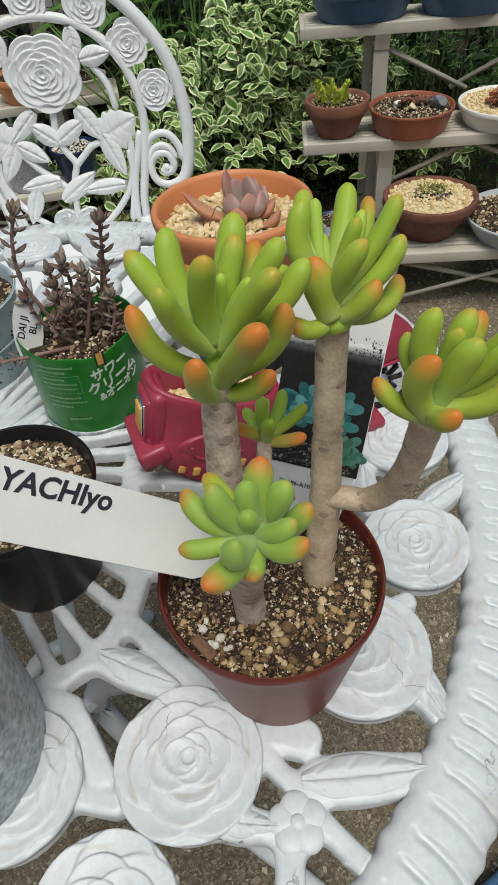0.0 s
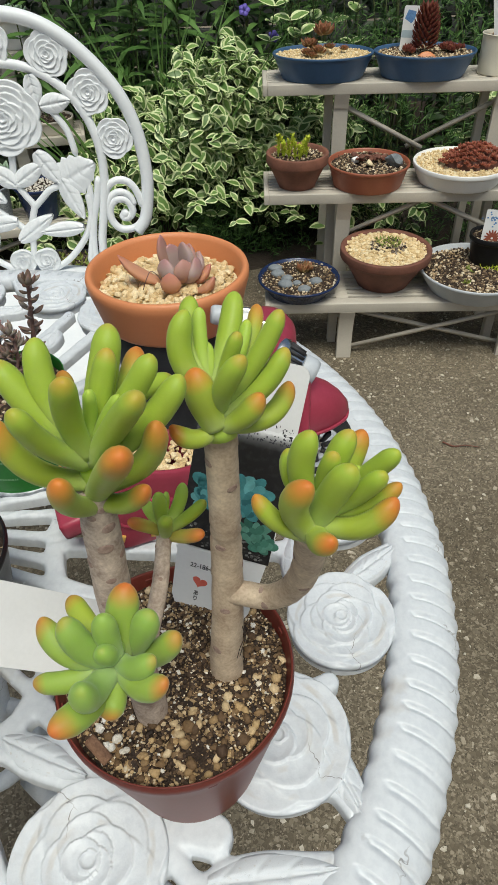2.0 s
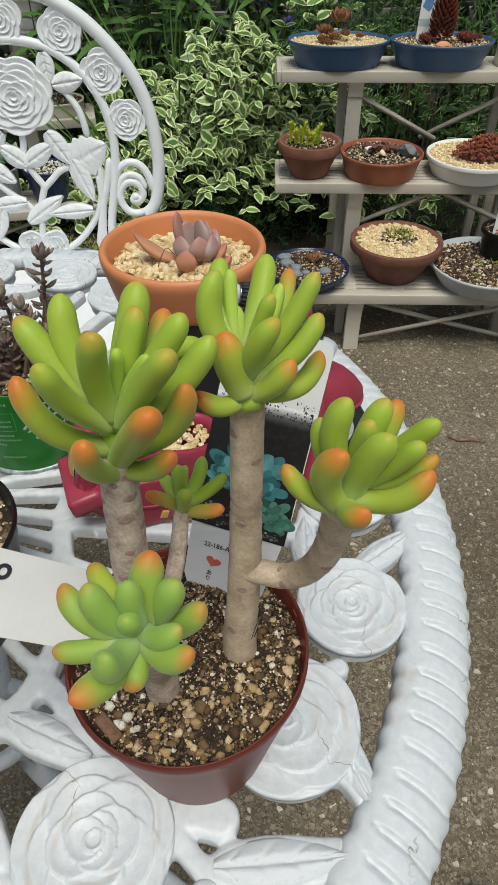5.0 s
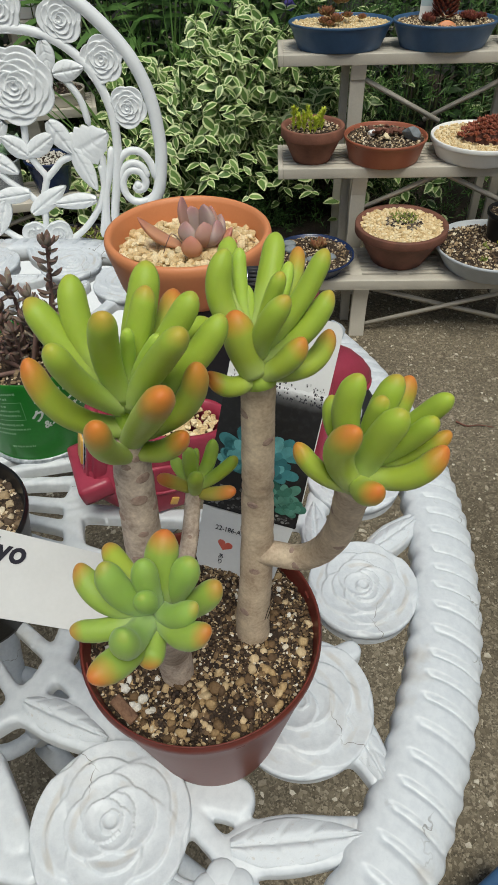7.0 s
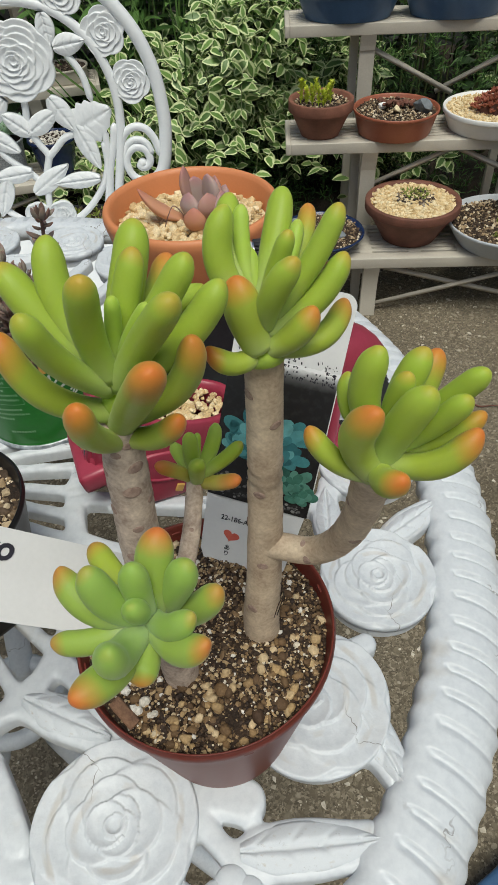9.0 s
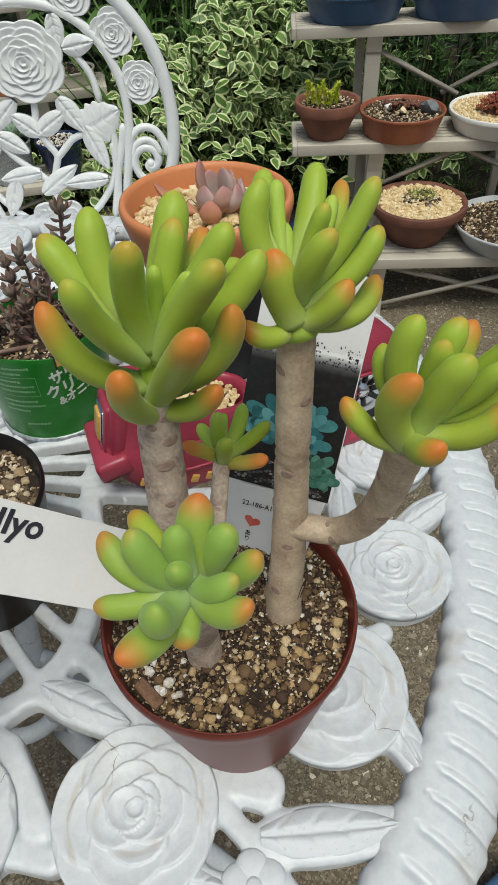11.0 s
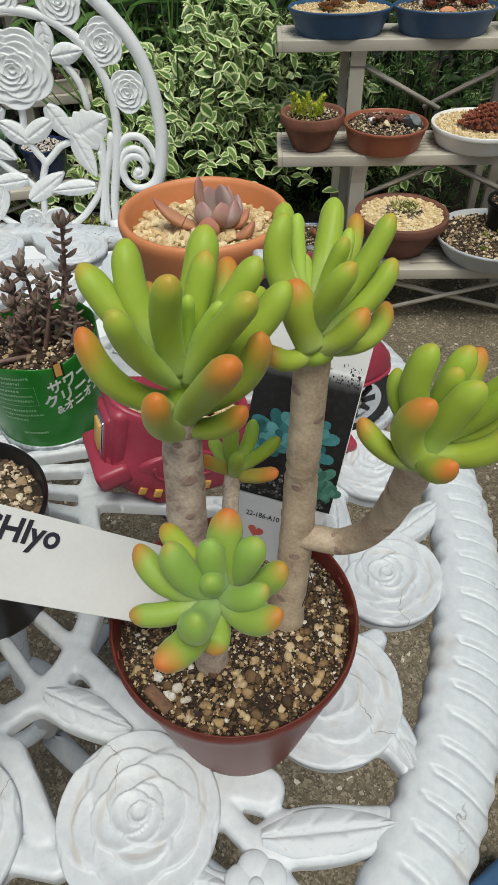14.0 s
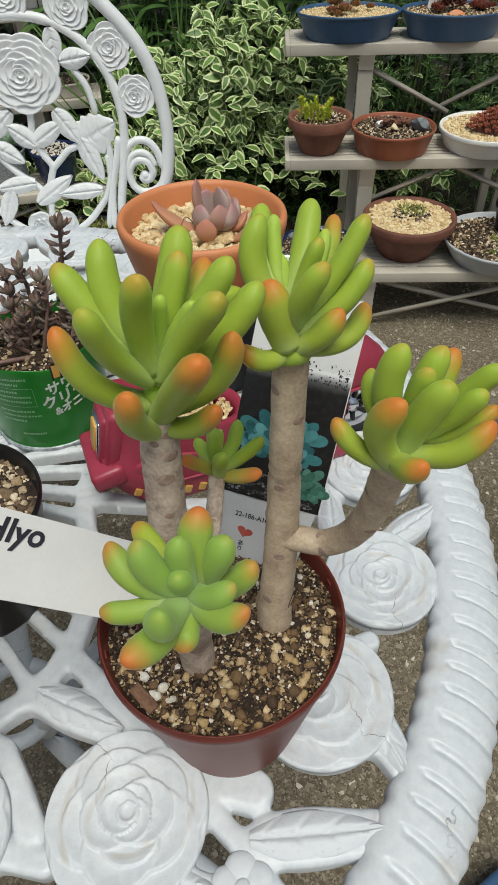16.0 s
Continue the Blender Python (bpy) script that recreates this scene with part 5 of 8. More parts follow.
def sprig(parent, pts, r0, r1, first, gap, leaf, seed, tip=6):
    rng = random.Random(seed)
    line = spline(pts, 7)
    part("stem", tube(line, (r0, r1), 8, rough=0.15), STEM_PINK, parent)
    n = len(line)
    t = rng.uniform(0, 6)
    for k in range(int(first * n), n, gap):
        p, ahead = line[k], (line[min(k + 1, n - 1)] - line[max(k - 1, 0)]).normalized()
        a = ahead.orthogonal().normalized()
        b = ahead.cross(a)
        t += 2.3
        d = (a * math.cos(t) + b * math.sin(t)) * 0.85 + ahead * rng.uniform(0.3, 0.8)
        long = leaf * rng.uniform(0.65, 1.15)
        blade(parent, _pp[rng.randrange(2)], p, p + d.normalized() * long, ahead, 1.0)
    p, ahead = line[-1], (line[-1] - line[-3]).normalized()
    a = ahead.orthogonal().normalized()
    b = ahead.cross(a)
    for k in range(tip):
        t += 2.4
        d = (a * math.cos(t) + b * math.sin(t)) * (0.25 + 0.6 * k / tip) + ahead
        blade(parent, _pp[k % 2], p - ahead * 0.002, p + d.normalized() * leaf * rng.uniform(0.6, 0.95), ahead, 1.0)


for _k, (_pts, _f, _l) in enumerate((
        ([(-0.004, -0.004, 0), (-0.013, -0.006, 0.022), (-0.021, -0.006, 0.046), (-0.019, -0.004, 0.068), (-0.013, -0.002, 0.084)], 0.45, 0.0105),
        ([(0.012, 0.0, 0), (0.022, 0.004, 0.022), (0.026, 0.004, 0.045), (0.029, 0.002, 0.062), (0.031, 0, 0.074)], 0.4, 0.0115),
        ([(0.0, 0.004, 0), (0.002, 0.006, 0.02), (0.004, 0.004, 0.036), (0.003, 0.002, 0.05)], 0.35, 0.0115),
        ([(0.006, -0.006, 0), (0.012, -0.008, 0.018), (0.016, -0.006, 0.035), (0.014, -0.004, 0.046)], 0.4, 0.0105),
        ([(-0.006, 0.008, 0), (-0.010, 0.012, 0.02), (-0.009, 0.012, 0.04)], 0.4, 0.0105),
        ([(0.02, -0.01, 0), (0.026, -0.016, 0.012), (0.030, -0.014, 0.026), (0.029, -0.012, 0.034)], 0.3, 0.0095),
        ([(0.014, 0.012, 0), (0.018, 0.016, 0.02), (0.022, 0.016, 0.037)], 0.4, 0.0105),
        ([(0.0, -0.012, 0), (-0.012, -0.022, 0.005), (-0.03, -0.026, 0.005), (-0.050, -0.026, 0.003), (-0.058, -0.028, -0.002)], 0.45, 0.0085),
        ([(-0.002, -0.008, 0), (-0.008, -0.014, 0.012), (-0.006, -0.016, 0.024)], 0.4, 0.0085),
        ([(0.008, 0.002, 0), (0.010, -0.002, 0.02), (0.009, -0.004, 0.032)], 0.3, 0.0105),
        ([(-0.012, 0.0, 0), (-0.018, -0.004, 0.014), (-0.024, -0.004, 0.032)], 0.45, 0.0095))):
    sprig(_gs, _pts, 0.0015, 0.0009, _f, 1, _l * 0.82, 40 + _k, 5)
_rng = random.Random(77)
for _k in range(5):
    _a, _r = 2.4 * _k, _rng.uniform(0.004, 0.024)
    _z = _rng.uniform(0.016, 0.036)
    _x, _y = _r * math.cos(_a), _r * math.sin(_a)
    sprig(_gs, [(_x * 0.5, _y * 0.5, -0.001), (_x * 0.9, _y * 0.9, _z * 0.5), (_x * 1.15, _y * 1.15, _z)], 0.0014, 0.0008, 0.25, 1, 0.0088, 90 + _k, 5)

# oval white plant marker in the tin
_tag = thing("plant_label", Matrix.Translation((CX - 0.030, CY - 0.010, CZ + 0.055)) @ pose(0, 0, 0, 78, 14, 12), "oval white plastic plant label with pen writing", "label")
part("blade", prism(bmesh.new(), [(0.009 * math.cos(radians(a)), 0.014 + 0.024 * math.sin(radians(a))) for a in range(0, 360, 15)], Matrix.Identity(4), 0.0007), CARD, _tag)
lettering("pen_writing", "DAI JI\nBL", 0.0062, INK, _tag, Matrix.Translation((0.0, 0.014, 0.0008)) @ pose(0, 0, 0, 0, 0, 78), 0.00008, "black pen letters", 0, 0.1)

# black nursery pot
_bp = pot("nursery_pot", (-0.0925, 0.2675, 0.6535), 0.042, 0.031, 0.0665, BLACK_PLASTIC, "thin black plastic nursery pot with gravelly soil", lip=0.0012, lip_high=0.006, wall=0.0012)
_h = lambda x, y: 0.0575 + 0.002 * noise.noise(Vector((x, y, 3)) * 50)
soil_bed(_bp, 0.0385, 0.0575, MIXED_GRAVEL, scatter(0.038, 3600, 0.0006, 0.0017, _h, 41) + scatter(0.0375, 150, 0.002, 0.0040, _h, 42, power=1.5), seed=9)

# galvanised pot
_gp = pot("metal_pot", (-0.1245, 0.170, 0.6535), 0.0505, 0.0465, 0.071, GALV, "mottled grey galvanised metal pot", lip=0.0016, lip_high=0.005, wall=0.0012)
soil_bed(_gp, 0.047, 0.060, MIXED_GRAVEL, scatter(0.046, 500, 0.0008, 0.003, lambda x, y: 0.060, 51), seed=11)

# pale blue speckled bucket
_bk = pot("enamel_bucket", (-0.182, 0.458, 0.6535), 0.054, 0.046, 0.062, PALE_BLUE, "pale blue enamel bucket with black specks", lip=0.0022, lip_high=0.004, wall=0.0012)
part("hoop", lathe([(0.0498, 0.030), (0.0508, 0.0306), (0.0508, 0.0318), (0.0500, 0.0324)], 64), PALE_BLUE, _bk)
soil_bed(_bk, 0.05, 0.052, MIXED_GRAVEL, scatter(0.049, 500, 0.0008, 0.003, lambda x, y: 0.052, 52), seed=12)
_rng = random.Random(8)
_b = bmesh.new()
for _k in range(150):
    _a, _z = _rng.uniform(-1.6, 0.9), _rng.uniform(0.006, 0.052)
    _r = 0.0465 + (0.0533 - 0.0465) * _z / 0.06
    _s = _rng.uniform(0.0002, 0.0008)
    lathe([(0, 0.0002), (_s, 0.0001), (_s, -0.0006)], 6, _b, m=Matrix.Translation((_r * math.cos(_a), _r * math.sin(_a), _z)) @ Vector((math.cos(_a), math.sin(_a), -0.12)).to_track_quat("Z", "Y").to_matrix().to_4x4())
part("specks", _b, INK, _bk, "black enamel specks", kind="stuff")

# white name label stuck in the brown pot
_lr, _ll = Vector((0.0225, 0.1975, 0.7405)), Vector((-0.0720, 0.1825, 0.8190))
_u = (_ll - _lr).normalized()
_v = Vector((-0.0014, 0.0196, 0.0130))
_v = (_v - _u * _v.dot(_u)).normalized()
_lab = thing("plant_label", Matrix.Translation((_lr + _ll) / 2) @ Matrix((-_u, _v, (-_u).cross(_v))).transposed().to_4x4(), "long white plastic plant label with black handwriting", "label")
_len = (_ll - _lr).length
_lw = 0.0250
_out = [(-_len / 2, -_lw / 2 + 0.003), (-_len / 2 + 0.003, -_lw / 2), (_len / 2 - 0.026, -_lw / 2), (_len / 2 - 0.002, -0.003), (_len / 2 + 0.003, 0.0), (_len / 2 - 0.002, 0.003), (_len / 2 - 0.026, _lw / 2), (-_len / 2 + 0.003, _lw / 2), (-_len / 2, _lw / 2 - 0.003)]
part("strip", prism(bmesh.new(), _out, Matrix.Translation((0, 0, -0.0004)), 0.0008), CARD, _lab)
lettering("handwriting", "YACHIyo", 0.0098, INK, _lab, Matrix.Translation((-0.0166, 0.0060, 0.0006)) @ pose(0, 0, 0, 0, 0, 2.0), 0.0001, "black felt-pen letters", 0, 0.22, 0.94, 0.024)

def photo_fade(low, high):
    """Printed black that fades out to the bare card between two heights."""
    mat, nodes, links, bsdf = shader("photo_fade")
    tc, sep, n = nodes.new("ShaderNodeTexCoord"), nodes.new("ShaderNodeSeparateXYZ"), noise_node(nodes, links, 420.0, 3.0)
    links.new(tc.outputs["Object"], sep.inputs[0])
    to = nodes.new("ShaderNodeMapRange")
    to.inputs["From Min"].default_value, to.inputs["From Max"].default_value = low, high
    links.new(sep.outputs["Y"], to.inputs["Value"])
    add = nodes.new("ShaderNodeMath")
    add.operation = "MULTIPLY_ADD"
    add.inputs[1].default_value = 0.25
    links.new(n.outputs[0], add.inputs[0])
    links.new(to.outputs[0], add.inputs[2])
    r = ramp(nodes, [(0.12, (0.013, 0.012, 0.012)), (0.55, (0.10, 0.10, 0.10)), (0.82, (0.40, 0.40, 0.40)), (1.05, (0.79, 0.79, 0.79))])
    links.new(add.outputs[0], r.inputs[0])
    links.new(r.outputs[0], bsdf.inputs["Base Color"])
    bsdf.inputs["Roughness"].default_value = 0.35
    return mat


# picture card behind the sedum
_bl, _br, _tr = Vector((0.0300, 0.2338, 0.7455)), Vector((0.0651, 0.2233, 0.7480)), Vector((0.0840, 0.2541, 0.8165))
_up = (_tr - _br).normalized()
_ac = (_br - _bl)
_ac = (_ac - _up * _ac.dot(_up)).normalized()
_cw, _ch = 0.037, (_tr - _br).length + 0.001
_card = thing("plant_card", Matrix.Translation(_br) @ Matrix((_ac, _up, _ac.cross(_up))).transposed().to_4x4(), "plastic plant card with a photo of a blue-green succulent", "label")
part("sheet", prism(bmesh.new(), rounded(_cw, _ch, 0.004, centre=(-_cw / 2, _ch / 2)), Matrix.Translation((0, 0, -0.0007)), 0.0007), CARD, _card)
part("tab", prism(bmesh.new(), [(-_cw, 0.001), (-0.001, 0.001), (-0.004, -0.022), (-0.013, -0.040), (-_cw + 0.010, -0.040), (-_cw + 0.001, -0.022)], Matrix.Translation((0, 0, -0.0006)), 0.0006), CARD, _card)
part("photo", prism(bmesh.new(), [(-_cw, 0.0005), (-0.0003, 0.0005), *[(-0.0003 - (_cw - 0.0003) * k / 40, _ch * 0.675 + 0.0009 * noise.noise(Vector((k * 0.9, 4, 0))) + 0.0006 * noise.noise(Vector((k * 3.1, 1, 0)))) for k in range(41)]], Matrix.Translation((0, 0, 0.00005)), 0.0001), photo_fade(_ch * 0.585, _ch * 0.672), _card, "dark printed photograph fading to white")
# printed shoots: finger leaves fanned in tiers, the hindmost first
for _mat, _shoots, _lab in ((TEAL, ((-0.0225, 0.0245, 0.0145, 5), (-0.0150, 0.0270, 0.0125, 4), (-0.0285, 0.0200, 0.0105, 5), (-0.0125, 0.0205, 0.0110, 5)), "printed blue-green leaves"), (PHOTO_GREEN, ((-0.0085, 0.0115, 0.0090, 5), (-0.0050, 0.0080, 0.0075, 5)), "printed dark green leaves")):
    _b = bmesh.new()
    for _i, (_cx, _cy, _s, _n) in enumerate(_shoots):
        for _tier in range(3):
            for _k in range(_n):
                _a = radians(0 + 180 * (_k + 0.5 * (_tier % 2)) / (_n - 0.5) + 9 * math.sin(_k * 3.1 + _i))
                _l = _s * (1.0 - 0.24 * _tier) * (0.8 + 0.2 * math.sin(_k * 2.1 + _i))
                _mm = Matrix.Translation((_cx, _cy - 0.0012 * _tier, 0.00016 + 0.00002 * ((_k * 3) % 7) + 0.00015 * _tier + 0.00003 * _i)) @ pose(0, 0, 0, 0, 0, math.degrees(_a))
                prism(_b, [(_l * (0.50 + 0.50 * math.cos(radians(t))), (0.0006 + _l * 0.115) * math.sin(radians(t)) * (1.1 + 0.45 * math.cos(radians(t)))) for t in range(0, 360, 20)], _mm, 0.00008)
    part("printed_plant", _b, _mat, _card, _lab)
_b = bmesh.new()
_rng = random.Random(6)
for _k in range(170):
    _x, _y, _s = _rng.uniform(-_cw + 0.001, -0.0015), _rng.uniform(0.0015, 0.0105), _rng.uniform(0.0003, 0.0008)
    prism(_b, [(_s * math.cos(t), _s * 0.7 * math.sin(t)) for t in (k * 1.0472 + _k for k in range(6))], Matrix.Translation((_x, _y, 0.00016)), 0.00005)
part("printed_gravel", _b, PHOTO_STONE, _card, "printed grey stones", kind="stuff")
_b = bmesh.new()
for _k in range(150):
    _x, _y = -0.0015 - (_cw - 0.003) * _rng.random() ** 1.7, _ch * 0.60 + 0.0012 + 0.0075 * _rng.random() ** 1.5
    prism(_b, rounded(_rng.uniform(0.0002, 0.0006), _rng.uniform(0.0002, 0.0009), 0.0001, 2), Matrix.Translation((_x, _y, 0.00012)) @ pose(0, 0, 0, 0, 0, _rng.uniform(-25, 25)), 0.0001)
part("worn_print", _b, INK, _card, "half-rubbed black print", kind="stuff")
for _k in range(2):
    part("print_line", prism(bmesh.new(), rounded(0.0036, 0.0003, 0.00014, 2), Matrix.Translation((-0.007, _ch * 0.85 - 0.0012 * _k, 0.00005)), 0.0001), GREY_PLASTIC, _card)
lettering("code_text", "22-186-A10", 0.0027, INK, _card, Matrix.Translation((-0.0240, -0.0075, 0.0001)), 0.00004, "small black stock number")
_heart = [(0.0034 * (16 * math.sin(t) ** 3) / 16, 0.0034 * (13 * math.cos(t) - 5 * math.cos(2 * t) - 2 * math.cos(3 * t) - math.cos(4 * t)) / 16) for t in (k * 2 * math.pi / 28 for k in range(28))]
part("printed_heart", prism(bmesh.new(), _heart[::-1], Matrix.Translation((-0.0255, -0.0142, 0.00005)) @ pose(0, 0, 0, 0, 0, -12) @ Matrix.Diagonal((0.92, 0.70, 1, 1)), 0.0001), HEART, _card, "small red printed heart")
lettering("small_text", "あ\nり", 0.0024, INK, _card, Matrix.Translation((-0.0262, -0.0205, 0.0001)), 0.00004, "two small black characters")

# ---------- red scooter planter ----------
_sc = thing("scooter_planter", Matrix.Translation((0.035, 0.350, 0.6535)) @ pose(0, 0, 0, 0, 0, 17), "glossy dark red ceramic planter shaped like a motor scooter", "planter")


def loft(rings):
    bm = bmesh.new()
    rows = [[bm.verts.new(p) for p in r] for r in rings]
    n = len(rows[0])
    for a, b in zip(rows, rows[1:]):
        for k in range(n):
            bm.faces.new((a[k], a[(k + 1) % n], b[(k + 1) % n], b[k]))
    return bm


def oval_ring(cx, cz, rx, ry, n=40, p=2.6, taper=0.0):
    out = []
    for k in range(n):
        a = 2 * math.pi * k / n
        c, s = math.cos(a), math.sin(a)
        x = rx * math.copysign(abs(c) ** (2 / p), c)
        y = ry * math.copysign(abs(s) ** (2 / p), s) * (1 - taper * (x / rx))
        out.append((cx + x, y, cz))
    return out


def body_foot(x):
    """The tail overhangs: its underside rises towards the back."""
    return 0.0015 + 0.9 * max(0.0, -0.054 - x)


def body_rim(x):
    k = min(1.0, max(0.0, (0.002 - x) / 0.068))
    return 0.046 + 0.027 * k ** 1.35


_rows = []
for _h, _x0, _x1, _hw, _p in ((0.0, -0.071, 0.006, 0.0190, 3.2), (0.05, -0.0755, 0.009, 0.0218, 3.4), (0.22, -0.0765, 0.011, 0.0228, 3.4), (0.36, -0.0760, 0.011, 0.0228, 3.2), (0.44, -0.0715, 0.0105, 0.0222, 3.0), (0.70, -0.0680, 0.010, 0.0218, 2.8),
                            (0.90, -0.0665, 0.0095, 0.0215, 2.7), (0.97, -0.0660, 0.009, 0.0211, 2.6), (1.0, -0.0645, 0.008, 0.0200, 2.5), (0.985, -0.0620, 0.006, 0.0182, 2.4), (0.90, -0.0595, 0.004, 0.0170, 2.4), (0.55, -0.056, 0.001, 0.016, 2.4)):
    _rows.append([(x, y, body_foot(x) + (body_rim(x) - body_foot(x)) * _h) for x, y, _ in oval_ring((_x0 + _x1) / 2, 0, (_x1 - _x0) / 2, _hw, 56, _p)])
_b = loft(_rows)
_b.faces.new(list(_b.verts)[:56][::-1])
part("rear_body", _b, SCOOTER_RED, _sc)
# the side cowl: an arched, slightly proud panel along the lower side
_arch = [(-0.067, 0.0165), (-0.0655, 0.0245), (-0.061, 0.0325), (-0.053, 0.0375), (-0.040, 0.0385), (-0.024, 0.0345), (-0.010, 0.0255), (-0.003, 0.0145), (-0.003, 0.0045), (-0.030, 0.0035), (-0.050, 0.0040), (-0.059, 0.0095)]
_ring = spline([Vector((x, 0, z)) for x, z in _arch + _arch[:1]], 5)[:-1]
_mid = Vector((-0.035, 0, 0.019))
_cb = loft([[(v.x, -0.0215 - h, v.z) for v in (_mid + (p - _mid) * q for p in _ring)] for q, h in ((1.02, -0.003), (1.0, 0.0009), (0.975, 0.0016), (0.90, 0.0017), (0.5, 0.0021), (0.05, 0.0022))])
for _v in _cb.verts:
    # it follows the round of the tail
    _v.co.y += 0.55 * max(0.0, -0.052 - _v.co.x) ** 2 / 0.012
part("cowl", _cb, SCOOTER_RED, _sc, "arched side cowl")
part("cowl_line", tube(spline([(-0.052, -0.0230, 0.0330), (-0.0515, -0.0233, 0.0265), (-0.046, -0.0236, 0.0215), (-0.036, -0.0238, 0.0190), (-0.022, -0.0238, 0.0185)], 5), 0.0010, 8), SCOOTER_RED, _sc)
_lean = pose(0, 0, 0, 0, 12, 0)
part("tail_panel", box(bmesh.new(), (-0.0045, -0.0150, -0.0205), (0.0060, 0.0150, 0.0205), 0.0042, m=Matrix.Translation((-0.0665, -0.001, 0.0485)) @ _lean), SCOOTER_RED, _sc)
part("lamp_housing", box(bmesh.new(), (-0.0035, -0.0110, -0.0165), (0.0040, 0.0110, 0.0165), 0.0030, m=Matrix.Translation((-0.0702, -0.001, 0.0475)) @ _lean), SCOOTER_RED, _sc)
part("bumper", box(bmesh.new(), (-0.0075, -0.0200, -0.0080), (0.0110, 0.0200, 0.0042), 0.0030, m=Matrix.Translation((-0.0752, -0.001, 0.0315)) @ pose(0, 0, 0, 0, -10, 0)), SCOOTER_RED, _sc)
_tl = part("tail_lamp", box(bmesh.new(), (-0.0012, -0.0072, -0.0125), (0.0012, 0.0072, 0.0125), 0.0010, m=Matrix.Translation((-0.0737, -0.001, 0.0472)) @ _lean), CHROME, _sc, "chrome lamp frame")
part("lens", box(bmesh.new(), (-0.0012, -0.0050, -0.0085), (0.0012, 0.0050, 0.0085), 0.0010, m=Matrix.Translation((-0.0746, -0.001, 0.0485)) @ _lean), AMBER, _tl, "amber lens")
for _x, _z in ((-0.0600, 0.0165), (-0.0525, 0.0140), (-0.0330, 0.0105), (-0.0245, 0.0095)):
    part("side_mark", box(bmesh.new(), (-0.0021, -0.0009, -0.0026), (0.0021, 0.0009, 0.0026), 0.0004, m=Matrix.Translation((_x, -0.0238 + 0.55 * max(0.0, -0.052 - _x) ** 2 / 0.012, _z)) @ pose(0, 0, 0, 0, 22, 0)), AMBER, _sc, "gilt side mark")
part("footboard", box(bmesh.new(), (0.008, -0.030, 0.004), (0.070, 0.030, 0.0115), 0.003), SCOOTER_RED, _sc)
_shield = loft([oval_ring(0.056 + 0.010 * s, 0.008 + 0.074 * s, 0.006 - 0.001 * s, 0.031 - 0.015 * s * s, 28, 2.4) for s in (0, 0.2, 0.4, 0.6, 0.8, 1.0)])
part("leg_shield", _shield, SCOOTER_RED, _sc)
_inv = _sc.matrix_world.inverted()
_head = lathe([(0, 0.016), (0.009, 0.0155), (0.0165, 0.0125), (0.0215, 0.007), (0.0240, -0.002), (0.0225, -0.012), (0.017, -0.019), (0, -0.022)], 40)
bmesh.ops.transform(_head, matrix=Matrix.Translation(_inv @ Vector((0.0815, 0.3830, 0.7480))) @ pose(0, 0, 0, 0, 8, -40) @ Matrix.Diagonal((0.80, 1.02, 0.92, 1)), verts=_head.verts)
part("head", _head, SCOOTER_RED, _sc, "rounded handlebar head")
for _p, _way, _size in ((_inv @ Vector((0.0905, 0.3690, 0.7440)), Vector((0.72, -0.52, -0.42)), 0.95), (_inv @ Vector((0.0660, 0.3860, 0.7625)), Vector((-0.80, 0.20, 0.15)), 0.62)):
    _q = Matrix.Translation(_p) @ _way.to_track_quat("Z", "Y").to_matrix().to_4x4() @ Matrix.Scale(_size, 4)
    _g = part("grip", lathe([(0.0105, -0.006), (0.0118, -0.004), (0.0118, 0.0), (0.0100, 0.001), (0.0086, 0.011), (0.0082, 0.0125), (0, 0.0125)], 30, m=_q), CHROME, _sc, "ribbed chrome grip")
    for _k in range(16):
        _a = 2 * math.pi * _k / 16
        part("rib", tube([_q @ Vector((0.0103 * math.cos(_a), 0.0103 * math.sin(_a), 0.001)), _q @ Vector((0.0088 * math.cos(_a), 0.0088 * math.sin(_a), 0.011))], 0.0011, 5), RUBBER, _g)
    part("grip_end", lathe([(0.0080, 0.0120), (0.0088, 0.0135), (0.0088, 0.019), (0.0075, 0.022), (0, 0.0225)], 30, m=_q), GREY_PLASTIC, _g)
for _p in ((0.0712, 0.3770, 0.7650), (0.0792, 0.3680, 0.7615)):
    _q = Matrix.Translation(_inv @ Vector(_p)) @ pose(0, 0, 0, 30, -10, 0)
    _d = part("dial", lathe([(0.0065, -0.003), (0.0070, 0.001), (0.0066, 0.0020), (0.0056, 0.0016), (0, 0.0016)], 28, m=_q), CHROME, _sc, "round silver dial")
    part("dial_face", lathe([(0.0052, 0.0016), (0.0050, 0.0020), (0, 0.0020)], 24, m=_q), WHITE_PLASTIC, _d, "white dial face")
    part("dial_mark", lathe([(0.0034, 0.0020), (0.0036, 0.0023), (0.0039, 0.0020)], 24, m=_q), GREY_PLASTIC, _d)
_w = Matrix.Translation((0.0775, -0.003, 0.0250)) @ pose(0, 0, 0, 90, 0, -8) @ Matrix.Scale(0.87, 4)
_wh = part("front_wheel", lathe([(0.019, 0.009), (0.0245, 0.0105), (0.0280, 0.0085), (0.0285, 0.0), (0.0280, -0.0085), (0.0245, -0.0105), (0.019, -0.009)], 48, m=_w), RUBBER, _sc, "black tyre")
part("rim", lathe([(0, 0.0105), (0.004, 0.0105), (0.005, 0.0075), (0.016, 0.006), (0.0185, 0.0095), (0.0195, 0.009), (0.0195, -0.009), (0, -0.009)], 40, m=_w), CHROME, _wh, "silver spoked rim")
_fr = []
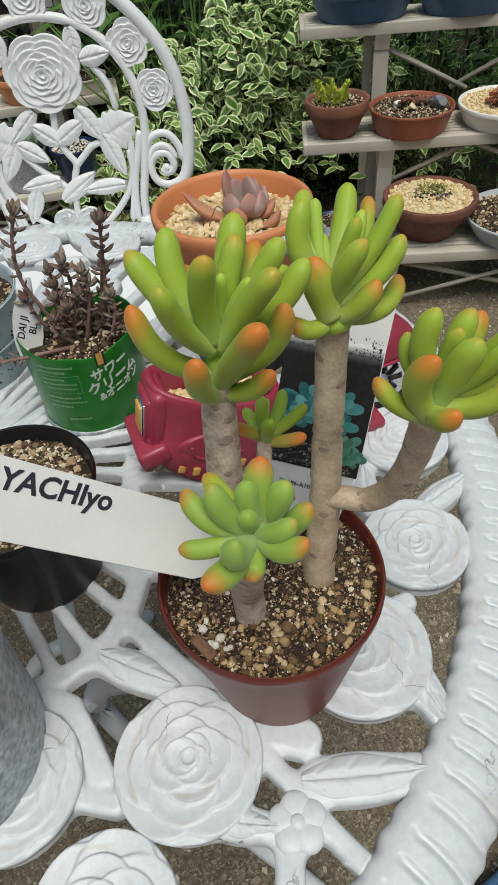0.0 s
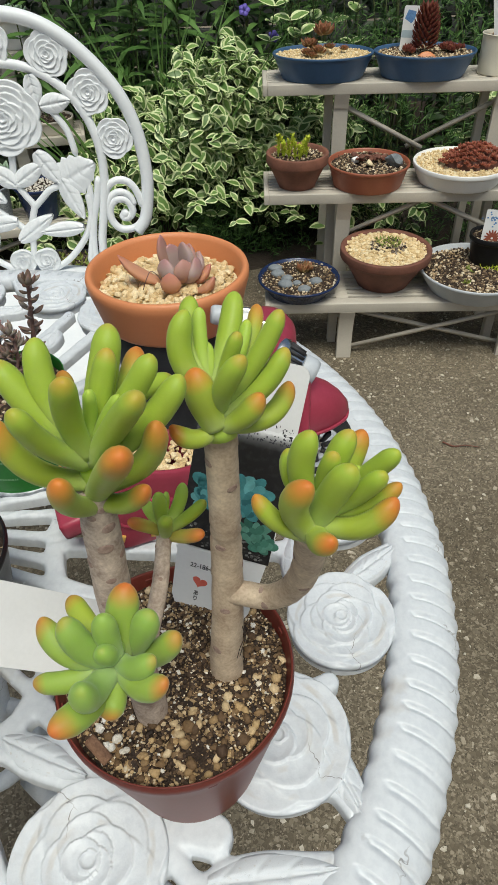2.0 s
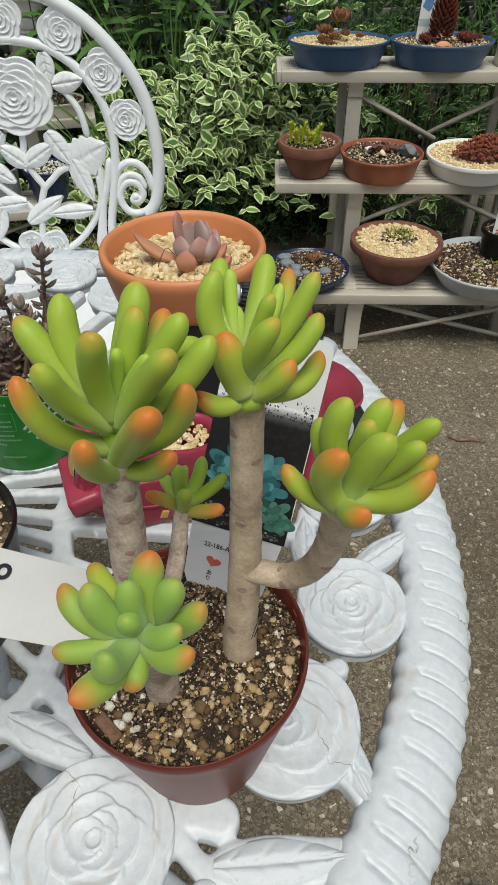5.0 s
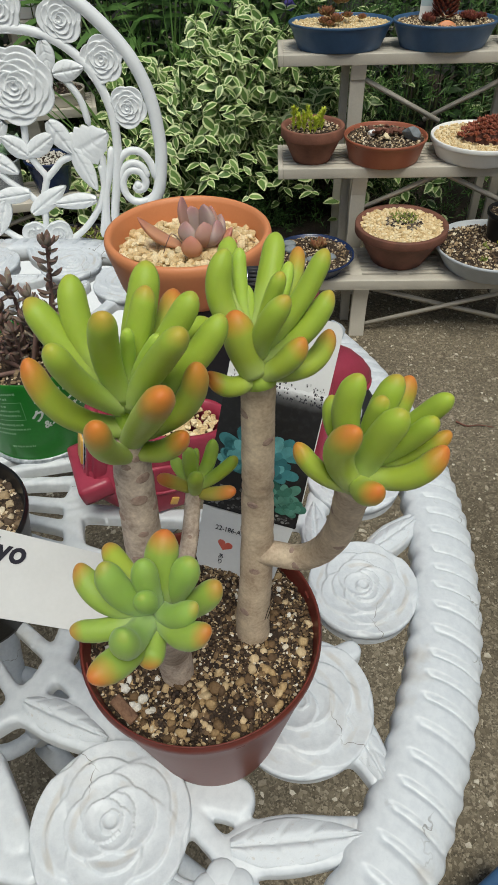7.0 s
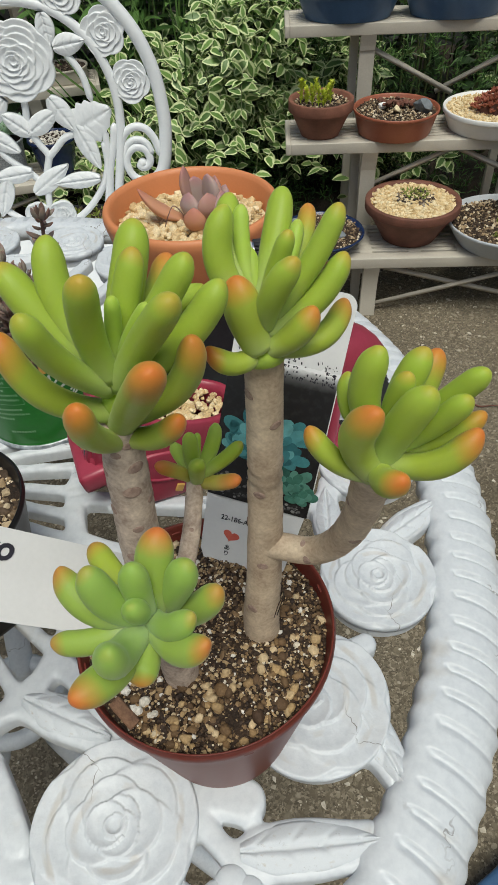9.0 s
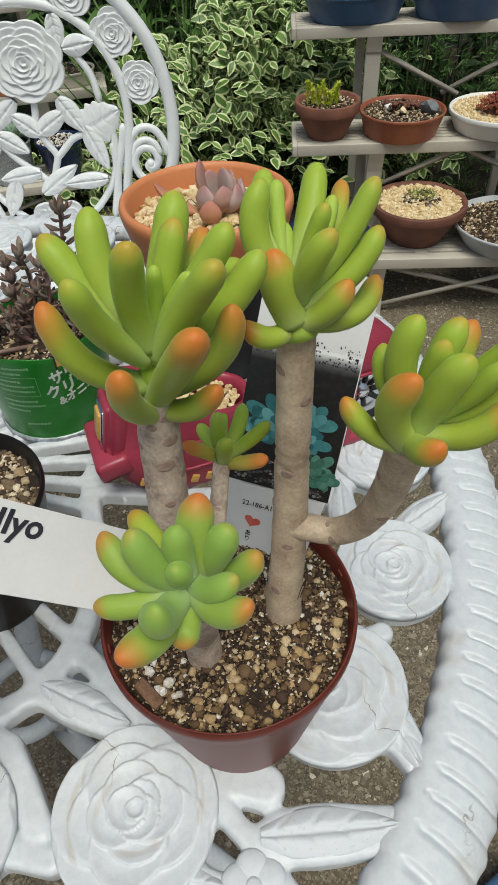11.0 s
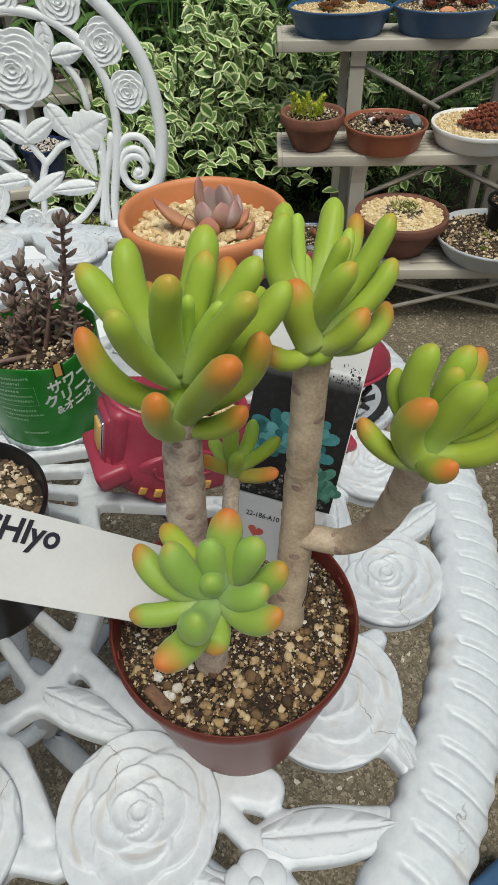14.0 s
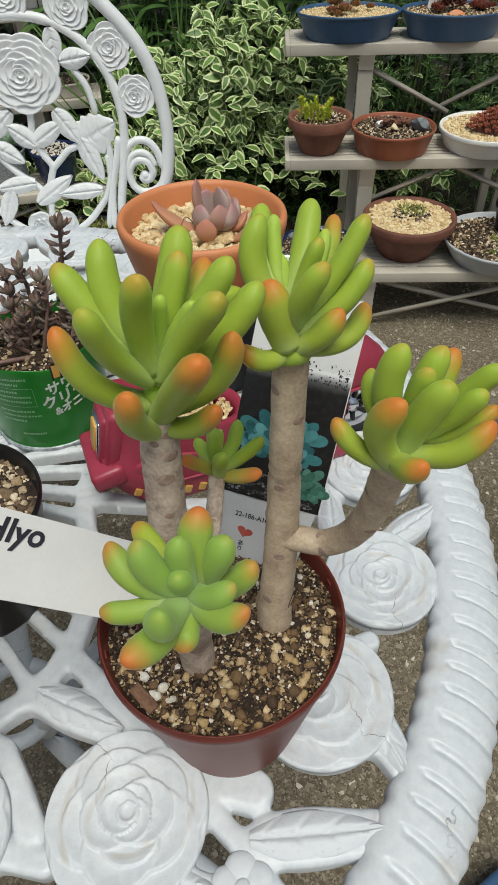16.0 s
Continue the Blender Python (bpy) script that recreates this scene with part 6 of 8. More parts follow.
for _x, _lo, _hi, _hw in ((0.060, 0.043, 0.075, 0.0170), (0.071, 0.044, 0.0735, 0.0180), (0.081, 0.044, 0.0695, 0.0172), (0.090, 0.0435, 0.0635, 0.0142), (0.097, 0.0425, 0.0565, 0.0098), (0.1015, 0.042, 0.0500, 0.0050)):
    _fr.append([(_x, _hw * math.copysign(abs(math.cos(t)) ** 0.8, math.cos(t)), _lo + (_hi - _lo) * (max(0.0, math.sin(t)) ** 0.9) - 0.002 * max(0.0, -math.sin(t))) for t in (2 * math.pi * k / 32 for k in range(32))])
_b = loft(_fr)
_b.faces.new(list(_b.verts)[-32:])
for _k in range(9):
    _a = 2 * math.pi * _k / 9
    part("spoke_gap", tube([_w @ Vector((0.0065 * math.cos(_a), 0.0065 * math.sin(_a), 0.0074)), _w @ Vector((0.0150 * math.cos(_a), 0.0150 * math.sin(_a), 0.0064))], 0.0016, 6), RUBBER, _wh)
for _k in range(40):
    _a = 2 * math.pi * _k / 40
    part("tread", tube([_w @ Vector((0.0284 * math.cos(_a), 0.0284 * math.sin(_a), -0.007)), _w @ Vector((0.0284 * math.cos(_a + 0.08), 0.0284 * math.sin(_a + 0.08), 0.0)), _w @ Vector((0.0284 * math.cos(_a), 0.0284 * math.sin(_a), 0.008))], 0.0009, 4), RUBBER, _wh)
part("fender", _b, SCOOTER_RED, _sc, "pointed front fender")
part("fender_lip", tube(spline([(0.060, -0.0172, 0.0435), (0.071, -0.0183, 0.0445), (0.081, -0.0175, 0.0445), (0.090, -0.0145, 0.0440), (0.097, -0.0100, 0.0430), (0.1025, 0.0, 0.0425), (0.097, 0.0100, 0.0430), (0.081, 0.0175, 0.0445), (0.060, 0.0172, 0.0435)], 5), 0.0011, 8), SCOOTER_RED, _sc)
_h = lambda x, y: 0.0435 - 0.16 * min(0.0, x) - 0.03 * x
_gsp = [((x - 0.029, y, z), s) for (x, y, z), s in scatter(0.0315, 330, 0.0016, 0.0030, _h, 61, oval=0.52, power=1.3)]
part("gravel", gravel_mesh("gravel", _gsp, PALE_GRAVEL, 3), None, _sc, "pale gravel filling", kind="stuff")

# a two-lobed living stone in the black pot
_bead = thing("living_stone", (-0.0645, 0.2475, 0.7115), "tiny pink two-lobed succulent bead in the black pot", "succulent")
for _sx in (-1, 1):
    part("lobe", lathe([(0, 0.0042), (0.0018, 0.0038), (0.0030, 0.0024), (0.0033, 0.0), (0.0028, -0.002), (0, -0.003)], 20, m=Matrix.Translation((0.0022 * _sx, 0.0006 * _sx, 0.002))), LEAF_PINK, _bead)


# ---------- cast chair ----------
CHX, CHY = -0.245, 1.20
chair = thing("garden_chair", (CHX, CHY, 0), "white cast-metal garden chair with a rose openwork back", "chair")


def cp(x, z, y=0.0):
    """A point of the chair back: x from its middle, height z."""
    return Vector((x, y + 0.10 * (z - 0.6), z))


def both(pts):
    return [pts, [(-x, z) for x, z in pts]]


_arch = [(0.190, 0.476), (0.207, 0.50), (0.2160, 0.545), (0.2170, 0.585), (0.2095, 0.64), (0.190, 0.69), (0.158, 0.733), (0.115, 0.772), (0.065, 0.797), (0.0, 0.806)]
_full = [(-x, z) for x, z in _arch] + [(x, z) for x, z in _arch[-2::-1]]
part("outer_arch", tube(spline([cp(*p) for p in _full], 7), 0.0105, 14, up=(0, 1, 0)), CHAIR_WHITE, chair, "thick rounded arch")
_in = [(0.122, 0.416), (0.1245, 0.462), (0.1345, 0.510), (0.1450, 0.565), (0.1450, 0.620), (0.128, 0.671), (0.096, 0.7105), (0.054, 0.734), (0.0, 0.7425)]
_full = [(-x, z) for x, z in _in] + [(x, z) for x, z in _in[-2::-1]]
part("inner_arch", tube(spline([cp(*p) for p in _full], 7), 0.0074, 12, up=(0, 1, 0)), CHAIR_WHITE, chair)
# scrolls and stems: radius, points
_bars = []
for _r, _p in ((0.0058, [(0.1176, 0.560), (0.1176, 0.549), (0.1138, 0.511), (0.098, 0.474), (0.067, 0.439), (0.035, 0.420), (0.0, 0.413)]), (0.0062, [(0.1350, 0.572), (0.1290, 0.540), (0.1159, 0.501), (0.109, 0.46), (0.107, 0.421)]),
               (0.0060, [(0.1131, 0.546), (0.114, 0.520), (0.110, 0.48), (0.096, 0.422)]), (0.0064, [(0.139, 0.530), (0.146, 0.550), (0.1587, 0.5614), (0.173, 0.564), (0.187, 0.558), (0.198, 0.541), (0.2045, 0.515)]),
               (0.0058, [(0.1415, 0.515), (0.152, 0.538), (0.168, 0.545), (0.183, 0.538), (0.191, 0.520)]),
               (0.0066, [(0.2060, 0.502), (0.193, 0.487), (0.1775, 0.4808), (0.160, 0.483), (0.149, 0.495), (0.1459, 0.5126), (0.152, 0.526), (0.1640, 0.533), (0.1790, 0.529), (0.1857, 0.5133), (0.1790, 0.502), (0.1690, 0.502), (0.1665, 0.511)]),
               (0.0056, [(0.070, 0.688), (0.0816, 0.670), (0.0981, 0.643), (0.1055, 0.605)])):
    for _m in (1, -1):
        _bars.append((_r, [(_m * x, z) for x, z in _p]))
_bars += [(0.0058, [(0.0013, 0.622), (-0.001, 0.598), (-0.0043, 0.573), (0.008, 0.548), (0.0182, 0.530), (0.0125, 0.512), (0.0067, 0.493), (-0.003, 0.43)]), (0.0056, [(0.0698, 0.561), (0.050, 0.554), (0.036, 0.542), (0.017, 0.5254)]),
          (0.0056, [(-0.0717, 0.557), (-0.0466, 0.527), (-0.0145, 0.500), (0.002, 0.478)])]
for _r, _p in _bars:
    part("scroll", tube(spline([cp(*q) for q in _p], 7), lambda s, r=_r: r * max(0.12, min(1.0, s / 0.05, (1 - s) / 0.05)) ** 0.5, 10, up=(0, 1, 0)), CHAIR_WHITE, chair)
for _sx in (1, -1):
    part("curl", lathe([(0, 0.007), (0.005, 0.006), (0.007, 0.003), (0.0075, -0.003), (0, -0.004)], 20, m=Matrix.Translation(cp(_sx * 0.172, 0.508)) @ pose(0, 0, 0, 90, 0, 0)), CHAIR_WHITE, chair)
    part("curl", rose_mesh("curl", CHAIR_WHITE, 0.023, 0.45, 3, 3 + _sx, 20, 48), None, chair).matrix_local = Matrix.Translation(cp(_sx * 0.0215, 0.436)) @ pose(0, 0, 0, 90, 0, 0)
ROSE_CH = [rose_mesh("rose", CHAIR_WHITE, 1.0, 0.40, 5, s, 52, 120, 0.30, 0.75, 0.15, 0.95, 0.10) for s in (21, 22)]
ROSE_BIG = rose_mesh("big_rose", CHAIR_WHITE, 1.0, 0.30, 7, 25, 64, 150, 0.30, 0.75, 0.11, 0.95, 0.10)
for _x, _z, _r in ((0.0880, 0.7500, 0.0335), (-0.0880, 0.7500, 0.0335), (0.002, 0.768, 0.034), (0.1418, 0.6963, 0.0335), (-0.1418, 0.6963, 0.0335), (0.1713, 0.629, 0.0315), (-0.1713, 0.629, 0.0315)):
    ob = part("rose", ROSE_CH[int(_x * 1000) % 2], None, chair)
    ob.matrix_local = Matrix.Translation(cp(_x, _z, 0.003)) @ pose(0, 0, 0, 84, 0, 0) @ pose(0, 0, 0, 0, 0, _x * 900) @ Matrix.Diagonal((_r, _r, 0.030, 1))
ob = part("big_rose", ROSE_BIG, None, chair)
ob.matrix_local = Matrix.Translation(cp(0.0020, 0.667, 0.002)) @ pose(0, 0, 0, 84, 0, 0) @ Matrix.Diagonal((0.0620, 0.0560, 0.055, 1))
LEAF_CH = leaf_mesh("leaf", CHAIR_WHITE, 1.0, 0.5, 0.16, 4)
LEAF_BIG = leaf_mesh("leaf", CHAIR_WHITE, 1.0, 0.54, 0.12, 4, 0.07, 60, 20)
# leaves: foot, tip, width; those beside the middle stand on both sides
_leaves = [(0.0560, 0.726, 0.0605, 0.682, 0.0265), (0.064, 0.682, 0.112, 0.688, 0.0300), (0.0690, 0.563, 0.1330, 0.594, 0.0560), (0.0405, 0.616, 0.0725, 0.565, 0.0320), (0.0735, 0.573, 0.1010, 0.505, 0.0300)]
_leaves += [(-x, z, -u, w, b) for x, z, u, w, b in _leaves[:3]]
_leaves += [(0.0006, 0.565, -0.041, 0.598, 0.0300), (-0.0027, 0.567, 0.050, 0.598, 0.0300), (-0.0285, 0.617, -0.0800, 0.572, 0.0285), (-0.0717, 0.574, -0.106, 0.513, 0.0300), (-0.0710, 0.570, -0.0245, 0.539, 0.0285),
            (-0.0135, 0.507, -0.0820, 0.500, 0.0275), (-0.0175, 0.473, 0.0475, 0.514, 0.0300), (0.0970, 0.490, 0.0200, 0.486, 0.0260), (-0.0575, 0.497, -0.0835, 0.438, 0.0280)]
for _x, _z, _u, _w, _b in _leaves:
    ob = part("leaf", LEAF_BIG if _b > 0.05 else LEAF_CH, None, chair)
    _l = math.hypot(_u - _x, _w - _z)
    ob.matrix_local = Matrix.Translation(cp(_x, _z, -0.001)) @ pose(0, 0, 0, 84, 0, 0) @ pose(0, 0, 0, 0, 0, math.degrees(math.atan2(_w - _z, _u - _x))) @ Matrix.Diagonal((_l, _b / 0.5, 0.055, 1))
part("seat", lathe([(0, 0.0), (0.19, 0.0), (0.205, -0.004), (0.21, -0.012), (0.205, -0.018), (0, -0.018)], 48, m=Matrix.Translation((0, -0.19, 0.415))), CHAIR_WHITE, chair)
for _sx, _y in ((1, -0.02), (-1, -0.02), (1, -0.34), (-1, -0.34)):
    _top = cp(0.118 * _sx, 0.43) if _y > -0.1 else Vector((0.13 * _sx, _y, 0.40))
    part("leg", tube(spline([_top, (0.15 * _sx, _y, 0.3), (0.14 * _sx, _y, 0.15), (0.18 * _sx, _y + (0.03 if _y > -0.1 else -0.03), 0.006)], 6), 0.011, 10), CHAIR_WHITE, chair)


# ---------- stepped plant stands ----------
SHELF_Z, SHELF_Y, SHELF_W, SHELF_D = (0.165, 0.355, 0.553), (0.0, 0.206, 0.413), 0.82, 0.172


def strap(points, wide, thick):
    """A flat bar whose broad face looks to the front."""
    bm = bmesh.new()
    rows = []
    for p in points:
        p = Vector(p)
        rows.append([bm.verts.new(p + Vector((sx * wide / 2, sy * thick / 2, 0))) for sx, sy in ((-0.94, -1), (0.94, -1), (1, -0.8), (1, 1), (-1, 1), (-1, -0.8))])
    for a, b in zip(rows, rows[1:]):
        for k in range(6):
            bm.faces.new((a[k], a[(k + 1) % 6], b[(k + 1) % 6], b[k]))
    bm.faces.new(rows[0][::-1])
    bm.faces.new(rows[-1])
    return bm


def plant_stand(place, label):
    st = thing("plant_stand", place, label, "plant stand", "stepped plant stands")
    for y, z in zip(SHELF_Y, SHELF_Z):
        sh = part("shelf", box(bmesh.new(), (0, y, z - 0.026), (0.012, y + SHELF_D, z), 0.002), TAUPE, st, "end board")
        for n, lo, hi in (("front_board", (0.012, y, z - 0.026), (SHELF_W - 0.012, y + 0.03, z)), ("back_board", (0.012, y + SHELF_D - 0.02, z - 0.026), (SHELF_W - 0.012, y + SHELF_D, z)),
                          ("end_board", (SHELF_W - 0.012, y, z - 0.026), (SHELF_W, y + SHELF_D, z))):
            part(n, box(bmesh.new(), lo, hi, 0.002), TAUPE, sh)
        for k in range(6):
            yy = y + 0.0385 + k * 0.0192
            part("slat", box(bmesh.new(), (0.012, yy, z - 0.012), (SHELF_W - 0.012, yy + 0.0125, z - 0.0005), 0.001), TAUPE, sh)
        for k in range(7):
            xx = 0.06 + k * 0.115
            part("cross_rib", box(bmesh.new(), (xx, y + 0.028, z - 0.02), (xx + 0.03, y + SHELF_D - 0.018, z - 0.0008), 0.001), TAUPE, sh)
    for x in (0.185, SHELF_W - 0.22):
        for y, z in zip(SHELF_Y, SHELF_Z):
            part("post", strap(spline([(x + 0.018, y + 0.018, 0.0), (x + 0.018, y + 0.022, z - 0.11), (x + 0.018, y + 0.018, z - 0.06), (x + 0.018, y + 0.006, z - 0.024)], 4), 0.038, 0.013), TAUPE, st, smooth=False)
            part("rear_post", box(bmesh.new(), (x - 0.018, y + 0.085, 0), (x + 0.004, y + 0.105, z - 0.024), 0.002), TAUPE, st)
    l, r, m = 0.20, SHELF_W - 0.20, SHELF_W / 2
    for a, b, y, za, zb in ((l, r, 0.035, 0.015, 0.125), (r, l, 0.05, 0.015, 0.125), (l, m - 0.01, 0.235, 0.235, 0.325), (r, m + 0.01, 0.235, 0.235, 0.325), (l, m + 0.02, 0.445, 0.50, 0.385), (r, m - 0.02, 0.46, 0.50, 0.385)):
        part("brace", tube([(a, y, za), (b, y, zb)], 0.0068, 4, flat=0.5, up=(0, 1, 0)), TAUPE, st)
    return st


RACK = Matrix.Translation((0.2035, 1.437, 0)) @ pose(0, 0, 0, 0, 0, -6)
plant_stand(RACK, "three-step taupe plastic plant stand carrying potted succulents")
RACK2 = Matrix.Translation((-0.244, 2.027, 0)) @ pose(0, 0, 0, 0, 0, 8) @ Matrix.Translation((-SHELF_W, 0, 0))
plant_stand(RACK2, "taupe plastic plant stand beside the chair, holding several pots")


def on_shelf(x, y, level, rack=None):
    return ((rack or RACK) @ Vector((x, y, SHELF_Z[level] + 0.0003)))


LEAF_SEMP = leaf_skin("leaf_houseleek", (0.19, 0.19, 0.06), (0.23, 0.165, 0.07), (0.24, 0.09, 0.045), 0.45, 0.9, 0.6, 0.05)
LEAF_DARKRED = leaf_skin("leaf_dark_red", (0.10, 0.03, 0.022), (0.13, 0.032, 0.022), (0.17, 0.045, 0.03), 0.6, 1.0, 0.55, 0.05)
LEAF_RUST = leaf_skin("leaf_rust", (0.24, 0.065, 0.038), (0.29, 0.085, 0.05), (0.36, 0.13, 0.08), 0.6, 1.0, 0.55, 0.05)
LEAF_LIME = leaf_skin("leaf_lime", (0.38, 0.48, 0.04), (0.46, 0.54, 0.05), (0.55, 0.58, 0.07), 0.6, 1.0, 0.5, 0.15)
LEAF_MOSS = leaf_skin("leaf_moss", (0.15, 0.20, 0.035), (0.20, 0.25, 0.05), (0.28, 0.28, 0.08), 0.6, 1.0, 0.6, 0.1)
LEAF_SAGE = leaf_skin("leaf_sage", (0.20, 0.30, 0.20), (0.22, 0.33, 0.22), (0.28, 0.38, 0.26), 0.6, 1.0, 0.5, 0.1)
SEMP, DKRED, RUST, LIME, MOSS, SAGE = (pointed_mesh("leaf", m, 0.1, w, 0.55) for m, w in ((LEAF_SEMP, 0.24), (LEAF_DARKRED, 0.17), (LEAF_RUST, 0.3), (LEAF_LIME, 0.16), (LEAF_MOSS, 0.2), (LEAF_SAGE, 0.34)))


def rosette_of(parent, me, centre, radius, count, high=0.6, seed=0, width=1.0):
    """A low rosette of pointed leaves."""
    rng = random.Random(seed)
    centre = Vector(centre)
    for k in range(count):
        u = (k + 0.5) / count
        a = 2.39996 * k + seed
        tilt = 0.25 + 1.15 * u
        d = Vector((math.cos(a) * math.sin(tilt), math.sin(a) * math.sin(tilt), math.cos(tilt) + high * 0.3))
        blade(parent, me, centre, centre + d.normalized() * radius * rng.uniform(0.85, 1.1) * (0.65 + 0.35 * u), (0, 0, 1), width)


def tuft(parent, me, spots, long, count, seed=0, spread=0.7):
    rng = random.Random(seed)
    for x, y, z in spots:
        for k in range(count):
            d = Vector((rng.gauss(0, spread), rng.gauss(0, spread), 1)).normalized()
            blade(parent, me, (x, y, z), Vector((x, y, z)) + d * long * rng.uniform(0.6, 1.2), (0, 0, 1), 1.0)


PRINT_BLUE = plain("print_blue", (0.07, 0.16, 0.36), (0.16, 0.30, 0.52), 0.4, 200, 700, 0.0)
SLATE = plain("blue_grey_stone", (0.13, 0.15, 0.165), (0.27, 0.295, 0.31), 0.7, 60, 500, 0.3)
# lower shelf: navy dish
_p = pot("dish", on_shelf(0.084, 0.070, 0), 0.1015, 0.075, 0.040, NAVY, "shallow navy glazed dish on the plant stand", lip=0.003, lip_high=0.007, wall=0.004, turn=-6)
_h = lambda x, y: 0.0345
soil_bed(_p, 0.096, 0.0335, MIXED_GRAVEL, scatter(0.094, 1200, 0.0015, 0.0045, _h, 71), seed=21)
for _k, (_x, _y, _s) in enumerate(((-0.034, -0.034, 0.019), (-0.03, -0.005, 0.015), (0.010, -0.060, 0.016), (0.04, -0.022, 0.016), (-0.006, -0.03, 0.011), (-0.052, 0.02, 0.017), (-0.058, 0.05, 0.018))):
    _st = thing("pebble", on_shelf(0.084 + _x, 0.070 + _y, 0) + Vector((0, 0, 0.036)), "smooth blue-grey pebble lying on gravel", "pebble", "pebbles in the dish")
    _b = bmesh.new()
    bmesh.ops.create_icosphere(_b, subdivisions=3, radius=1.0)
    for _v in _b.verts:
        _v.co *= 1 + 0.16 * noise.noise(_v.co * 1.2 + Vector((_k * 5, 0, 0)))
        _v.co = Vector((_v.co.x * _s, _v.co.y * _s * 0.8, _v.co.z * _s * 0.62))
    part("stone", _b, SLATE, _st)
_pl = thing("houseleek", on_shelf(0.098, 0.108, 0) + Vector((0, 0, 0.034)), "dark grassy succulent tuft in the navy dish", "succulent")
tuft(_pl, SEMP, [(0.012 * math.cos(k), 0.009 * math.sin(k), 0) for k in range(7)], 0.021, 6, 3)

# lower shelf: old clay bowl
_p = pot("clay_pot", on_shelf(0.300, 0.112, 0), 0.112, 0.066, 0.092, CLAY_DARK, "weathered brown clay bowl heaped with cream gravel", lip=0.008, lip_high=0.022, wall=0.008, turn=-6)
_h = lambda x, y: 0.082 + 0.016 * math.exp(-(x * x + y * y) / 0.003)
soil_bed(_p, 0.100, 0.081, PALE_GRAVEL, scatter(0.099, 1300, 0.0035, 0.0075, lambda x, y: _h(x, y) + 0.002, 72, power=1.2), 0.012, seed=22, bare=PALE_GRAVEL)
_pl = thing("moss_sedum", on_shelf(0.305, 0.112, 0) + Vector((0, 0, 0.098)), "low mossy green sedum mound on dark grit", "succulent")
part("grit", gravel_mesh("grit", scatter(0.046, 420, 0.002, 0.0055, lambda x, y: -0.012 + 0.016 * math.exp(-(x * x + y * y) / 0.003), 73), DARK_GRIT, 2), None, _pl, "dark grit", kind="stuff")
tuft(_pl, MOSS, [(0.034 * math.cos(k * 2.4) * (k / 24) ** 0.5, 0.034 * math.sin(k * 2.4) * (k / 24) ** 0.5 + 0.006, 0.005) for k in range(24)], 0.010, 4, 4, 0.9)

# lower shelf: pale grey dish with a small black pot standing in it
_p = pot("dish", on_shelf(0.519, 0.080, 0), 0.137, 0.108, 0.052, GREY_PLASTIC, "wide pale grey plastic dish with grit and seedlings", lip=0.003, lip_high=0.008, wall=0.004, turn=-6)
_h = lambda x, y: 0.041
soil_bed(_p, 0.128, 0.040, MIXED_GRAVEL, scatter(0.126, 1600, 0.002, 0.006, _h, 74), seed=23)
_pl = thing("seedling_clump", on_shelf(0.535, 0.055, 0) + Vector((0, 0, 0.042)), "bright green mossy seedlings in the grey dish", "succulent")
tuft(_pl, LIME, [(0.045 + 0.035 * math.cos(k * 2.4) * (k / 18) ** 0.5, 0.035 + 0.02 * math.sin(k * 2.4) * (k / 18) ** 0.5, 0) for k in range(18)], 0.012, 5, 5, 0.9)
tuft(_pl, MOSS, [(-0.06, -0.035, 0), (-0.05, -0.03, 0), (-0.055, -0.04, 0), (-0.02, 0.02, 0), (-0.03, 0.03, 0)], 0.013, 4, 6, 0.9)
_p = pot("nursery_pot", on_shelf(0.560, 0.130, 0) + Vector((0, 0, 0.042)), 0.052, 0.040, 0.072, BLACK_PLASTIC, "small black nursery pot standing in the grey dish", lip=0.003, lip_high=0.014, wall=0.002)
soil_bed(_p, 0.046, 0.062, MIXED_GRAVEL, scatter(0.045, 260, 0.0015, 0.004, lambda x, y: 0.063, 75), seed=24)
_pl = thing("houseleek", on_shelf(0.578, 0.132, 0) + Vector((0, 0, 0.104)), "dark red houseleek in the small black pot", "succulent")
rosette_of(_pl, DKRED, (0, 0, 0), 0.026, 22, 0.6, 2)
_cd = thing("plant_card", Matrix.Translation(on_shelf(0.552, 0.105, 0) + Vector((0, 0, 0.085))) @ pose(0, 0, 0, 78, 4, -8), "small picture card standing in the black pot", "label")
part("sheet", prism(bmesh.new(), rounded(0.052, 0.092, 0.004, centre=(0, 0.046)), Matrix.Identity(4), 0.0008), CARD, _cd)
_b = bmesh.new()
for _k in range(15):
    prism(_b, [(0.021 * (0.55 + 0.45 * math.cos(radians(t))), 0.0026 * math.sin(radians(t))) for t in range(0, 360, 40)], Matrix.Translation((0, 0.026, 0.0009 + 0.00003 * _k)) @ pose(0, 0, 0, 0, 0, 24 * _k), 0.0001)
part("printed_plant", _b, LEAF_RUST, _cd, "printed reddish rosette")
_b = bmesh.new()
_rng = random.Random(2)
for _k in range(26):
    prism(_b, rounded(0.004, 0.0035, 0.001, 2, (_rng.gauss(0, 0.009), 0.072 + _rng.gauss(0, 0.006))), Matrix.Translation((0, 0, 0.0009 + 0.00002 * _k)), 0.0001)
part("printed_mark", _b, PRINT_BLUE, _cd, "blue printed blossom shape")

